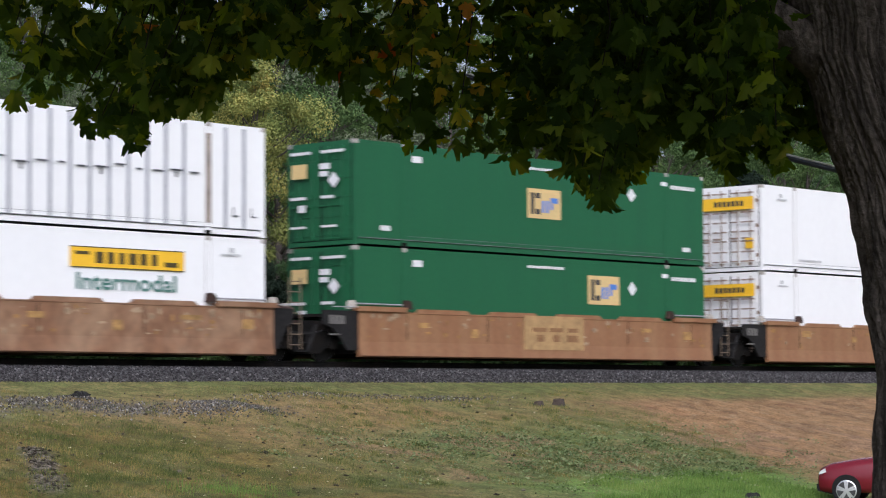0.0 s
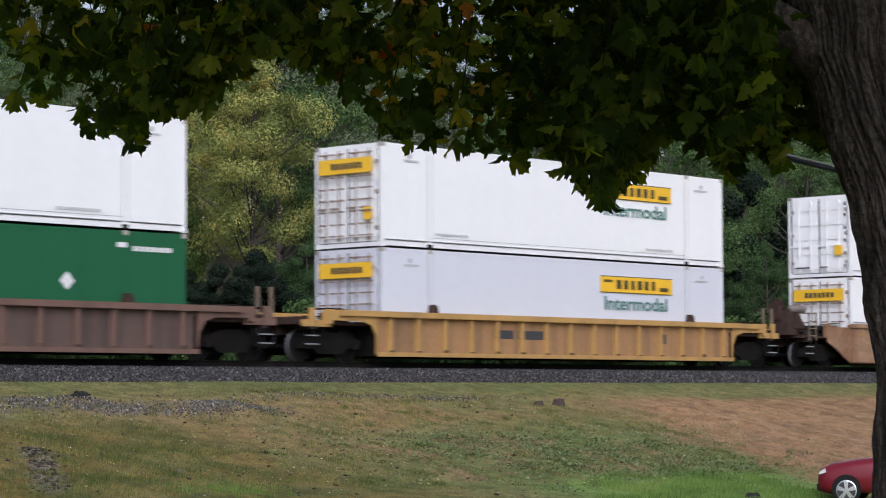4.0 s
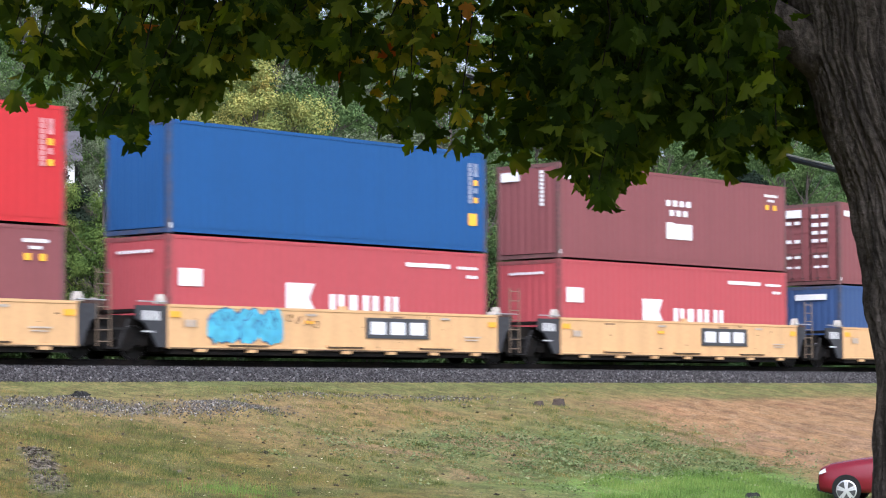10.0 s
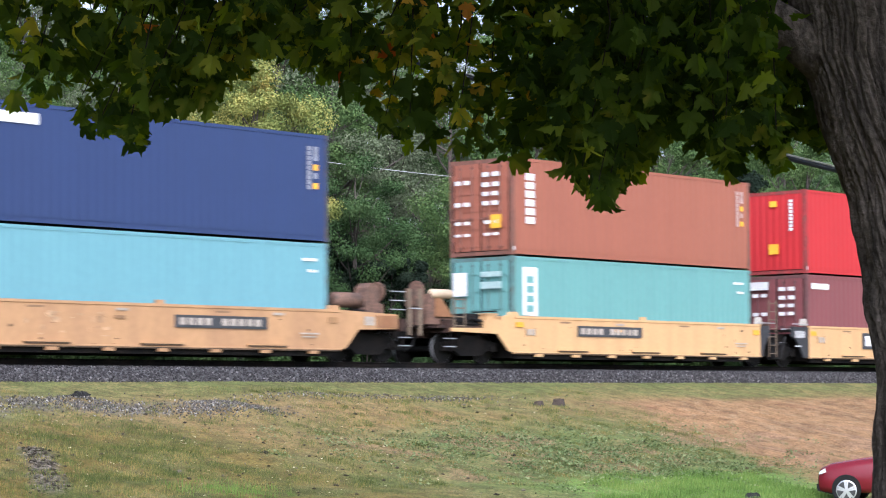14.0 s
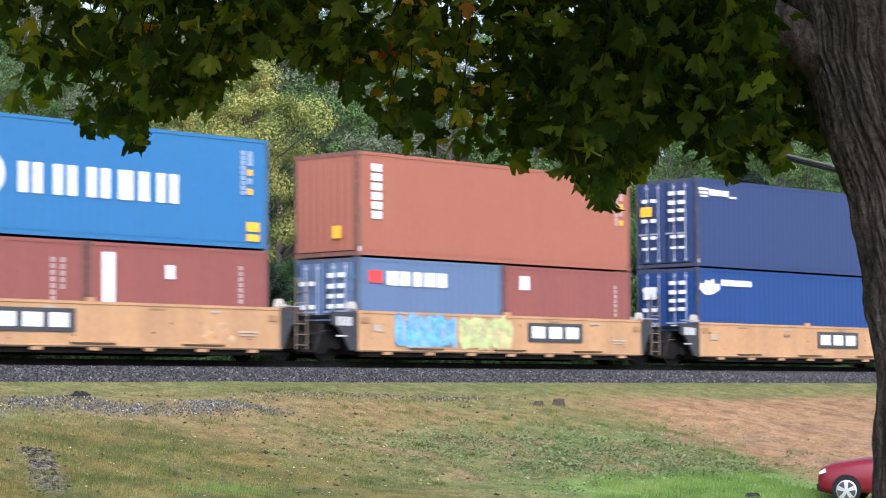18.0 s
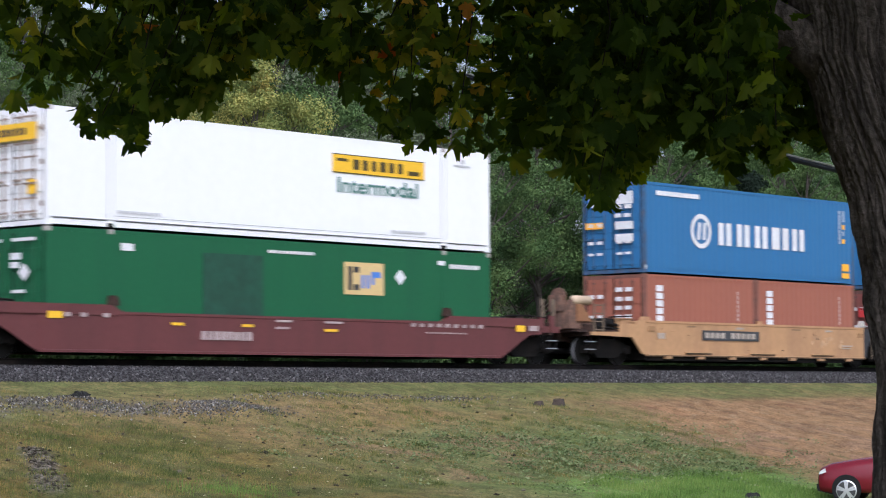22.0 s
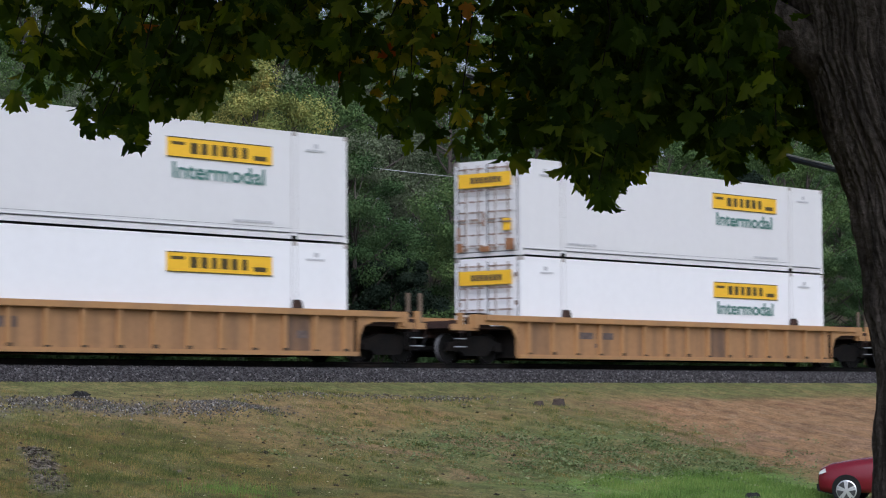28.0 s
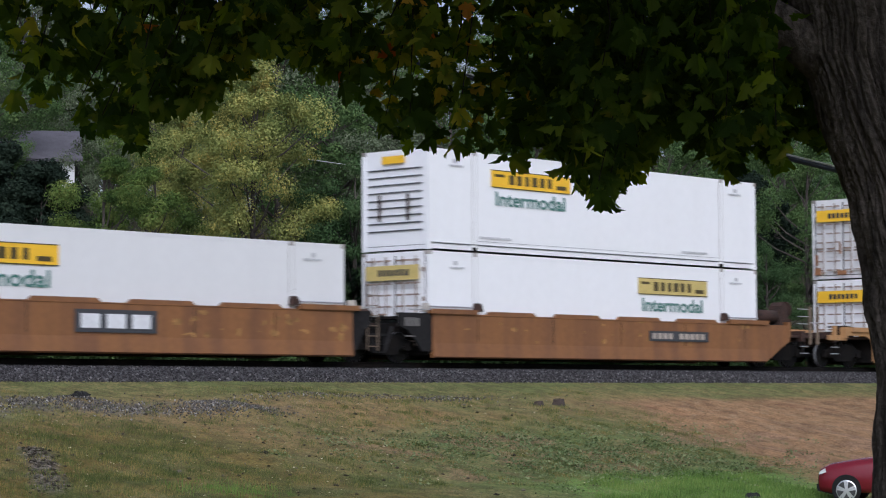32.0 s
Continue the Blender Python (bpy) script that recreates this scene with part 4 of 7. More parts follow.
def green_box(x, lower, u):
    z = Z0 if lower else Z0 + HC + 0.03
    c = put(container("container", "dark green 53 foot container with tan emblem panel", (x, 0, z), 16.15, HC, W53, "green", "plain", "door"), x)
    v = HC - (1.35 if u < 9 and lower else 0.47 if lower else 0.9)
    mark("emblem_panel", TAN, [(u, v - 0.88, u + 1.55, v)], c, W53, label="tan panel with dark and blue shapes")
    mark("emblem_shape", BLACK, [(u + 0.14, v - 0.76, u + 0.3, v - 0.12), (u + 0.36, v - 0.76, u + 0.58, v - 0.6), (u + 0.36, v - 0.28, u + 0.58, v - 0.12)], c, W53).location.y = -0.006
    mark("emblem_swoosh", LOGO_BLUE, [(u + 0.66, v - 0.7, u + 0.78, v - 0.34), (u + 0.86, v - 0.7, u + 0.98, v - 0.34), (u + 1.06, v - 0.6, u + 1.18, v - 0.24), (u + 1.18, v - 0.4, u + 1.42, v - 0.24)], c, W53).location.y = -0.006
    dz = 0.62 if u > 9 or not lower else 1.1
    k = part("placard", Build().prism([(12.12, HC - dz - 0.2), (12.34, HC - dz - 0.42), (12.56, HC - dz - 0.2), (12.34, HC - dz + 0.02)], -W53 / 2 - 0.016, -W53 / 2 - 0.008), WHITE, c, "white diamond placard")
    mark("marking", WHITE, [(2.3, HC - 0.5, 2.7, HC - 0.32), (13.9, HC - 0.42, 14.2, HC - 0.3), (1.0, 0.42, 1.4, 0.56), (15.0, 0.42, 15.4, 0.56)] + letter_blocks(7.3, HC - 0.35, 9.0, HC - 0.27, 12) + letter_blocks(14.4, HC - 0.5, 15.7, HC - 0.38, 8), c, W53, label="small white stencils")
    mark("end_panel", TAN, [(0.25, HC - 1.0, 0.85, HC - 0.6)], c, W53, "end", "tan square on the door").location.x = -0.05
    mark("end_marking", WHITE, [(1.35, HC - 0.78, 1.75, HC - 0.62), (1.35, HC - 0.98, 1.68, HC - 0.84), (0.2, HC - 0.34, 1.0, HC - 0.26), (1.4, HC - 0.34, 2.3, HC - 0.26), (0.2, 1.3, 0.8, 1.38), (1.4, 1.3, 1.9, 1.38), (0.2, 0.5, 0.8, 0.56), (0.5, 0.95, 0.8, 1.15), (1.4, 0.5, 2.0, 0.56)], c, W53, "end", "white stencils").location.x = -0.05
    part("end_placard", Build().prism([(-0.3 - 0.55, HC - 1.1), (-0.25 - 0.6 + 0.22, HC - 1.32), (-0.41, HC - 1.1), (-0.63, HC - 0.88)], -0.15, -0.142, "x"), WHITE, c, "white diamond placard")
    return c


OLD_MARK = {}


def iso(x, z, paint, label, end="door", L=12.19, H=HC, stencils=True):
    c = put(container("container", label, (x, 0, z), L, H, W40, paint, "iso", end), x)
    OLD_MARK[c] = faded_mark(paint)
    if end == "door" and not stencils:
        mark("end_label", WHITE, [(0.2, H - 1.15, 0.75, H - 0.45)], c, W40, "end", "white square label").location.x = -0.05
        mark("end_marking", OLD_MARK[c], [(1.3, H - 0.6, 2.1, H - 0.45), (1.3, H - 0.95, 2.1, H - 0.75), (0.3, H - 1.9, 0.95, H - 1.7), (1.3, H - 2.2, 2.1, H - 1.95)], c, W40, "end", "dull stencils on the doors").location.x = -0.05
    elif end == "door":
        mark("end_marking", WHITE, letter_blocks(1.38, H - 0.55, 2.15, H - 0.42, 2, 0.3) + letter_blocks(1.38, H - 0.85, 2.15, H - 0.72, 2, 0.3) + letter_blocks(1.38, H - 1.12, 2.1, H - 1.0, 2, 0.3) + letter_blocks(1.38, H - 1.4, 2.1, H - 1.28, 2, 0.3) + letter_blocks(1.45, H - 1.95, 2.1, H - 1.85, 2, 0.3) + letter_blocks(1.45, H - 2.3, 2.1, H - 2.22, 2, 0.3) + letter_blocks(0.3, H - 0.75, 1.0, H - 0.63, 2, 0.35) + letter_blocks(0.3, H - 1.4, 1.0, H - 1.28, 2, 0.35) + letter_blocks(0.3, H - 1.95, 1.0, H - 1.85, 2, 0.35) + letter_blocks(0.3, H - 2.3, 1.0, H - 2.22, 2, 0.35), c, W40, "end", "white stencils on the doors").location.x = -0.05
    mark("marking", WHITE, [(0.04, 0.12, 0.0 + 0.1, 0.25)], c, W40)
    return c


def code_blocks(c, H, u=11.4):
    """Upright serial and weight stencils near the box's end, with two orange stickers."""
    mark("serial_marking", OLD_MARK[c], vert_blocks(u, H - 1.5, u + 0.15, H - 0.32, 9, 0.14) + [(u + 0.24, H - 0.72, u + 0.4, H - 0.34), (u + 0.24, H - 1.2, u + 0.38, H - 1.05)], c, W40, label="dull stencilled bars")
    for z in (H - 0.98, H - 1.48):
        mark("caution_marking", ORANGE, [(u + 0.23, z, u + 0.4, z + 0.16)], c, W40, label="orange sticker")


def weighted_blocks(u0, v0, u1, v1, widths, gap=0.32):
    """Plain blocks of uneven width in a row, the wide ones as two bars."""
    total, u, out = sum(widths), u0, []
    for w in widths:
        step = (u1 - u0) * w / total
        a, c = u + step * gap * 0.5, u + step * (1 - gap * 0.5)
        if w < 0.8:
            out.append((a, v0, c, v1))
        else:
            k = (c - a) * 0.39
            out += [(a, v0, a + k, v1), (c - k, v0, c, v1)]
        u += step
    return out


def maroon_box(x, z, H, end):
    c = iso(x, z, "maroon", "maroon corrugated 40 foot container with white blocks", end, H=H)
    mark("emblem", WHITE, letter_blocks(5.4, H - 2.08, 6.8, H - 1.55, 3, 0.08), c, W40, label="white block lettering")
    stars = [(5.4 + i * 0.36, H - 1.03, 5.62 + i * 0.36, H - 0.84) for i in range(4)] + [(5.58 + i * 0.36, H - 1.34, 5.8 + i * 0.36, H - 1.15) for i in range(3)]
    mark("star_emblem", WHITE, stars, c, W40, label="seven small white stars as blocks")
    mark("marking", WHITE, letter_blocks(0.3, H - 0.5, 1.4, H - 0.3, 7, 0.08), c, W40)
    mark("serial_marking", WHITE, letter_blocks(10.9, H - 0.42, 11.7, H - 0.33, 7) + letter_blocks(11.1, H - 0.58, 11.5, H - 0.5, 3), c, W40)
    mark("caution_marking", ORANGE, [(10.95, H - 0.85, 11.15, H - 0.68), (11.4, H - 0.85, 11.6, H - 0.68)], c, W40)
    mark("end_emblem", WHITE, [(0.2, H - 0.5, 0.95, H - 0.22)], c, W40, "end").location.x = -0.05 if end == "door" else 0.02
    if end != "door":
        mark("end_serial", WHITE, vert_blocks(1.75, H - 1.3, 1.9, H - 0.2, 9), c, W40, "end").location.x = 0.02
    return c


def red_box(x, z, paint, low, end="front"):
    c = iso(x, z, paint, "red corrugated 40 foot container with white block lettering", end)
    v = HC - 1.07 if not low else HC - 1.1
    o = 3.85 if not low else 4.1
    part("lettering_block", Build().prism([(o, v - 0.82), (o + 1.15, v - 0.82), (o + 0.85, v - 0.4), (o + 1.05, v), (o, v)], -W40 / 2 - 0.016, -W40 / 2 - 0.008), WHITE, c, "large white block")
    mark("lettering", WHITE, weighted_blocks(o + 1.5, v - 0.82, o + 4.45, v - 0.26, (0.9, 0.5, 1.0, 0.85)), c, W40, label="row of white blocks")
    if low:
        mark("flag_panel", WHITE, [(0.34, HC - 1.3, 1.14, HC - 0.85)], c, W40, label="white flag panel")
        mark("marking", WHITE, letter_blocks(8.75, HC - 0.5, 10.6, HC - 0.38, 14, 0.1) + letter_blocks(10.9, HC - 0.5, 11.8, HC - 0.42, 7) + letter_blocks(11.3, HC - 0.75, 11.8, HC - 0.66, 3), c, W40)
        mark("end_marking", WHITE, letter_blocks(0.5, HC - 0.45, 1.9, HC - 0.37, 10), c, W40, "end").location.x = 0.02
    else:
        code_blocks(c, HC)
        mark("end_plate", ORANGE, [(0.95, 0.7, 1.35, 1.05), (1.0, HC - 0.55, 1.3, HC - 0.35)], c, W40, "end", "orange plate").location.x = 0.02
        mark("end_serial", WHITE, vert_blocks(1.8, HC - 1.4, 1.95, HC - 0.3, 9), c, W40, "end").location.x = 0.02
    return c


def ring(c, u, v, r, W, face="side"):
    n = 24
    b = Build()
    for k in range(n):
        a, e = 2 * math.pi * k / n, 2 * math.pi * (k + 1) / n
        quad = [(u + r * math.cos(a), v + r * math.sin(a)), (u + r * math.cos(e), v + r * math.sin(e)), (u + r * 0.74 * math.cos(e), v + r * 0.74 * math.sin(e)), (u + r * 0.74 * math.cos(a), v + r * 0.74 * math.sin(a))]
        b.prism(quad, -W / 2 - 0.016, -W / 2 - 0.008)
    b.prism([(u - r * 0.42, v - r * 0.5), (u - r * 0.14, v - r * 0.5), (u + r * 0.02, v + r * 0.5), (u - r * 0.26, v + r * 0.5)], -W / 2 - 0.016, -W / 2 - 0.008)
    b.prism([(u + r * 0.14, v - r * 0.5), (u + r * 0.4, v - r * 0.5), (u + r * 0.5, v + r * 0.5), (u + r * 0.24, v + r * 0.5)], -W / 2 - 0.016, -W / 2 - 0.008)
    return tagged(part("ring_emblem", b, WHITE, c, "white ring emblem"), kind="stuff")


def azure_box(x, z, end):
    c = iso(x, z, "azure", "bright blue corrugated 40 foot container with white ring and blocks", end)
    ring(c, 3.05, HC - 1.45, 0.56, W40)
    mark("lettering", WHITE, weighted_blocks(3.85, HC - 1.86, 9.2, HC - 1.12, (1.05, 1.05, 1.05, 0.68, 0.5, 1.05)), c, W40, label="row of large white blocks")
    mark("marking", WHITE, letter_blocks(0.66, HC - 0.42, 2.97, HC - 0.27, 16, 0.1), c, W40)
    code_blocks(c, HC, 11.2)
    mark("caution_marking", ORANGE, [(11.4, 0.45, 11.85, 0.7), (11.4, 0.2, 11.85, 0.38)], c, W40, label="orange plates")
    if end == "door":
        part("end_emblem", Build().tube([(-0.066, 0, 0), (-0.05, 0, 0)], [0.24, 0.24], 24), WHITE, c, "white disc", (-0.05, W40 / 2 - 0.6, HC - 0.55))
        mark("end_plate", ORANGE, [(0.2, HC - 1.45, 0.9, HC - 1.25)], c, W40, "end").location.x = -0.05
        mark("end_label", WHITE, [(1.4, HC - 1.5, 2.1, HC - 1.25), (1.4, HC - 1.9, 2.1, HC - 1.65), (1.4, HC - 0.7, 2.1, HC - 0.3)], c, W40, "end").location.x = -0.05
    else:
        part("end_emblem", Build().tube([(-0.06, 0, 0), (-0.045, 0, 0)], [0.33, 0.33], 24), WHITE, c, "white disc", (0.02, W40 / 2 - 1.1, HC - 0.68))
        mark("end_plate", ORANGE, [(0.25, HC - 0.85, 0.65, HC - 0.5)], c, W40, "end").location.x = 0.02
    return c


def small_box(x, paint, label, end="door"):
    return iso(x, Z0, paint, label, end, 6.06, STD)


X = dict(A=65.25, B=45.76, C=26.23, D=2.34, F=-21.0, G1=-40.85, G2=-56.35, G3=-71.85, G4=-87.32, G5=-102.85, H1=-122.7, H2=-137.92, H3=-153.65, H4=-169.2, H5=-184.7, I=-208.33, J=-232.12, K=-255.57, L=-279.03, M1=-302.58, M2=-322.12)


def build_train():
    # three brown units at the head
    BR = "brown articulated well cars"
    a = put(well53("weathered brown-orange smooth-sided well car", (X["A"], 0, 0), BROWN, "plain", "joint", "coupler", BR), X["A"])
    freight_box(X["A"]), freight_box(X["A"], False)
    b = put(well53("brown-orange smooth-sided well car with faded tan square", (X["B"], 0, 0), BROWN, "plain", "joint", "joint", BR), X["B"])
    green_box(X["B"], True, 10.14), green_box(X["B"], False, 7.31)
    sidemark(b, material("faded_tan_panel", (0.4, 0.25, 0.11), 0.6, 0, 0.3, 6, 2), [(6.9, 0.4, 9.7, 1.4)], "faded_panel", "faded tan square")
    sidemark(b, material("faded_umber", (0.24, 0.12, 0.05), 0.6), [(7.3, 0.93, 7.95, 1.05), (7.5, 0.64, 7.8, 0.84), (8.1, 0.93, 8.7, 1.05), (8.25, 0.64, 8.55, 0.84), (8.9, 0.64, 9.4, 0.84), (8.95, 0.93, 9.4, 1.05)], "panel_lettering", "faded brown blocks", 1.484)
    c = put(well53("graffiti-worn brown-orange well car with number board", (X["C"], 0, 0), BROWN_WORN, "plain", "coupler", "joint", BR, gear_left=True), X["C"])
    freight_box(X["C"])
    freight_box(X["C"], False, kind="ribbed", end="door", label="white ribbed 53 foot container with grey posts")
    number_plate(c, 3.6, 0.75, 3.3, 0.35)
    for car_, marks in ((a, ((2.1, 1.0, 2.6, 1.2), (5.2, 0.85, 5.5, 1.05), (11.2, 1.05, 11.9, 1.2), (13.4, 0.7, 13.7, 0.9))), (b, ((2.4, 0.95, 2.8, 1.1), (4.6, 0.7, 4.9, 0.95), (12.6, 1.0, 13.1, 1.12), (14.8, 0.8, 15.2, 1.05))), (c, ((8.3, 0.95, 8.8, 1.1), (10.9, 0.7, 11.2, 0.95), (13.1, 1.0, 13.8, 1.12), (15.2, 0.8, 15.6, 1.05)))):
        sidemark(car_, material("worn_orange_stencil", (0.42, 0.24, 0.08), 0.6, 0, 0.5, 8, 3), marks, "worn_stencil", "worn orange stencils", 1.456)
    graffiti(c, material("scraped_tan_paint", (0.36, 0.24, 0.12), 0.7, 0, 0.5, 6, 2, 0.05, (0.24, 0.12, 0.06)), material("scraped_dark_paint", (0.12, 0.08, 0.06), 0.7), 0.9, 2.3, 0.75, 1.2, 4, "worn tan graffiti patch", False)
    worn = material("orange_scuffed_paint", (0.36, 0.19, 0.06), 0.65, 0, 0.5, 8, 3)
    pale = material("pale_scuffed_paint", (0.38, 0.27, 0.17), 0.65, 0, 0.5, 8, 3)
    for k, car_ in enumerate((a, b, c)):
        scuffs(car_, worn, 0.2, 16.0, 0.6, 1.3, 26, 30 + k, "orange worn flecks", 1.452, 0.8)
        scuffs(car_, pale, 0.2, 16.0, 0.6, 1.3, 22 + 16 * k, 40 + k, "pale scraped flecks", 1.452, 0.9)
        sidemark(car_, GRIME_SHADE, [(u, 0.6, u + 0.025, 1.3) for u in (1.9, 5.3, 8.6, 11.9, 15.2)], "panel_seam", "dark panel seams", 1.452)
    # single ribbed cars
    d = put(well53("ochre yellow ribbed single well car", (X["D"], 0, 0), material("ochre_yellow_car_paint", (0.43, 0.25, 0.075), 0.6, 0, 0.4, 9, 0.6, 0.05, (0.27, 0.16, 0.06), streak=True), "ribbed", group="ribbed well cars"), X["D"])
    freight_box(X["D"], paint="cool"), freight_box(X["D"], False)
    sidemark(d, CHARCOAL, [(4.6, 0.7, 5.5, 0.95), (5.7, 0.7, 7.0, 0.95), (12.6, 0.65, 12.95, 0.95)], "marking", "dark stencil panels", 1.345)
    f = put(well53("rust-brown ribbed single well car", (X["F"], 0, 0), RUSTBROWN, "ribbed", group="ribbed well cars"), X["F"])
    green_box(X["F"], True, 7.22)
    freight_box(X["F"], False, u=2.72, end="slats")
    sidemark(f, OCHRE, [(-1.8, 1.25, 17.9, 1.372)], "chord_stripe", "worn ochre stripe along the chord", 1.49)
    # first yellow five-unit set
    for k, (l, r) in dict(G1=("joint", "coupler"), G2=("joint", "joint"), G3=("joint", "joint"), G4=("joint", "joint"), G5=("coupler", "joint")).items():
        car = put(well40("bright yellow smooth-sided well car unit", (X[k], 0, 0), YELLOW, l, r), X[k])
        if k == "G1":
            number_plate(car, 6.5, 0.8, 3.2, 0.32)
        elif k == "G5":
            number_plate(car, 2.7, 0.82, 3.2, 0.32)
        else:
            logo_plate(car, 6.88 if k != "G4" else 3.1, 0.63, 2.55, 0.56)
        if k == "G3":
            car["label"] = "bright yellow well car unit with cyan graffiti"
            graffiti(car, GRAF_CYAN, material("dark_blue_spray_paint", (0.03, 0.08, 0.2), 0.6), 1.1, 3.75, 0.42, 1.33, 3, "cyan sprayed graffiti")
            b = Build()
            for k in range(4):
                b.tube([(4.0 + 0.33 * k + 0.1 * math.cos(q * 1.2 + k), -1.476, 1.12 + 0.1 * math.sin(q * 1.2 + 2 * k) - 0.05 * k) for q in range(6)], [0.014] * 6, 5)
            tagged(part("scribble", b, material("brown_spray_paint", (0.2, 0.12, 0.07), 0.7), car, "thin brown sprayed scribble"), kind="stuff")
    maroon_box(X["G1"], Z0 + STD + 0.03, HC, "door")
    w = iso(X["G1"], Z0, "navy", "dark blue 40 foot container with white wing emblem", "front", H=STD)
    for k, (u0, v0, u1, v1) in enumerate(((4.9, 1.2, 7.14, 2.15), (5.3, 1.2, 6.95, 1.72), (5.8, 1.2, 6.7, 1.45))):
        part("wing_stroke", Build().prism([(u0, v0), (u0 + 0.35, v0), (u0 + (u1 - u0) * 0.55, v0 + (v1 - v0) * 0.52), (u1 - 0.1, v1 - 0.25), (u1, v1), (u0 + (u1 - u0) * 0.45, v0 + (v1 - v0) * 0.68)], -W40 / 2 - 0.016, -W40 / 2 - 0.008), WHITE, w, "white wing stroke")
    mark("lettering", WHITE, letter_blocks(4.1, 1.0, 7.9, 1.28, 12, 0.14), w, W40)
    mark("marking", WHITE, [(10.1, STD - 0.38, 11.9, STD - 0.18), (10.1, STD - 0.64, 10.8, STD - 0.48), (11.3, STD - 0.95, 11.5, STD - 0.8)], w, W40)
    mark("end_marking", WHITE, [(0.6, STD - 0.5, 1.9, STD - 0.3)], w, W40, "end").location.x = 0.02
    maroon_box(X["G2"], Z0 + HC + 0.03, HC, "front"), red_box(X["G2"], Z0, "rose", True)
    c = iso(X["G3"], Z0 + HC + 0.03, "deep_blue", "plain blue corrugated 40 foot container", "front")
    code_blocks(c, HC)
    mark("caution_marking", ORANGE, [(11.4, 0.75, 11.75, 1.1)], c, W40, label="orange plate")
    red_box(X["G3"], Z0, "rose", True)
    red_box(X["G4"], Z0 + HC + 0.03, "red", False), maroon_box(X["G4"], Z0, HC, "door")
    c = iso(X["G5"], Z0 + HC + 0.03, "tan_red", "faded red-brown 40 foot container with vertical white blocks")
    mark("lettering_column", WHITE, vert_blocks(0.62, HC - 1.95, 1.02, HC - 0.4, 6, 0.22), c, W40, label="column of white blocks")
    code_blocks(c, HC)
    mark("end_plate", ORANGE, [(1.7, 0.8, 2.1, 1.2)], c, W40, "end", "orange plate").location.x = -0.05
    for k, p in (("G5", "teal"), ("H1", "sky_teal")):
        c = iso(X[k], Z0, p, "turquoise 40 foot container with white upright panel", "door" if k == "G5" else "front", stencils=False)
        mark("upright_panel", WHITE, [(0.45, HC - 1.75, 1.13, HC - 0.32)], c, W40, label="white upright panel")
        mark("panel_lettering", box_paint(p), vert_blocks(0.62, HC - 1.65, 0.95, HC - 0.5, 4, 0.3), c, W40).location.y = -0.006
        mark("serial_marking", WHITE, letter_blocks(11.2, HC - 0.5, 11.8, HC - 0.42, 5) + letter_blocks(11.4, HC - 0.8, 11.8, HC - 0.72, 3), c, W40)
    # second yellow five-unit set
    for k, (l, r) in dict(H1=("joint", "coupler"), H2=("joint", "joint"), H3=("joint", "joint"), H4=("joint", "joint"), H5=("coupler", "joint")).items():
        car = put(well40("worn yellow smooth-sided well car unit", (X[k], 0, 0), YELLOW_OLD, l, r, "worn yellow articulated well cars"), X[k])
        for u0, u1, z0, z1, q in dict(H1=((1.6, 4.4, 0.5, 1.1, 2),), H2=((9.3, 11.3, 0.55, 1.2, 3),), H4=((9.6, 11.2, 0.5, 0.95, 7), (1.2, 2.6, 0.7, 1.1, 9)), H5=((9.0, 11.0, 0.6, 1.1, 5),)).get(k, ()):
            scuffs(car, material("bleached_patch", (0.47, 0.3, 0.17), 0.65, 0, 0.5, 5, 1.6, 0.0, (0.38, 0.21, 0.105)), u0, u1, z0, z1, 18, q, "bleached scraped flecks", 1.452, 0.9)
        if k in ("H1", "H5"):
            number_plate(car, 6.5 if k == "H1" else 2.7, 0.8, 3.2, 0.32)
        else:
            logo_plate(car, {"H2": 6.59, "H3": 6.9, "H4": 3.0}[k], 0.63, 2.55, 0.56)
        if k == "H3":
            car["label"] = "yellow well car unit with blue and green graffiti"
            r = random.Random(8)
            graffiti(car, GRAF_BLUE, material("mid_blue_spray_paint", (0.07, 0.25, 0.48), 0.6), 1.2, 3.75, 0.36, 1.34, 5, "sky blue sprayed graffiti")
            graffiti(car, GRAF_GREEN, material("rosy_spray_paint", (0.45, 0.32, 0.2), 0.6), 3.85, 6.2, 0.36, 1.35, 8, "pale green sprayed graffiti")
            sidemark(car, FADED, [(1.5 + i * 0.55, 0.6 + 0.1 * (i % 3), 1.56 + i * 0.55, 1.15 - 0.1 * (i % 2)) for i in range(8)], "graffiti_lines", "thin graffiti strokes", 1.48)
    c = iso(X["H1"], Z0 + HC + 0.03, "indigo", "indigo 40 foot container with red and white label")
    mark("label_panel", WHITE, [(0.85, HC - 0.52, 2.4, HC - 0.25)], c, W40)
    mark("label_panel", SIGN_RED, [(0.34, HC - 0.52, 0.82, HC - 0.25)], c, W40)
    code_blocks(c, HC)
    c = iso(X["H2"], Z0 + HC + 0.03, "indigo", "indigo 40 foot container with white emblem")
    mark("emblem", WHITE, [(0.1, HC - 0.4, 0.6, HC - 0.32), (0.15, HC - 0.52, 0.6, HC - 0.44), (0.2, HC - 0.62, 0.6, HC - 0.56)] + letter_blocks(0.68, HC - 0.55, 1.8, HC - 0.35, 3, 0.12) + [(1.8, HC - 0.6, 2.2, HC - 0.53)], c, W40, label="white emblem and blocks")
    mark("end_plate", ORANGE, [(0.25, HC - 1.2, 0.7, HC - 0.88)], c, W40, "end", "orange plate").location.x = -0.05
    c = iso(X["H2"], Z0, "royal", "royal blue 40 foot container with white emblem")
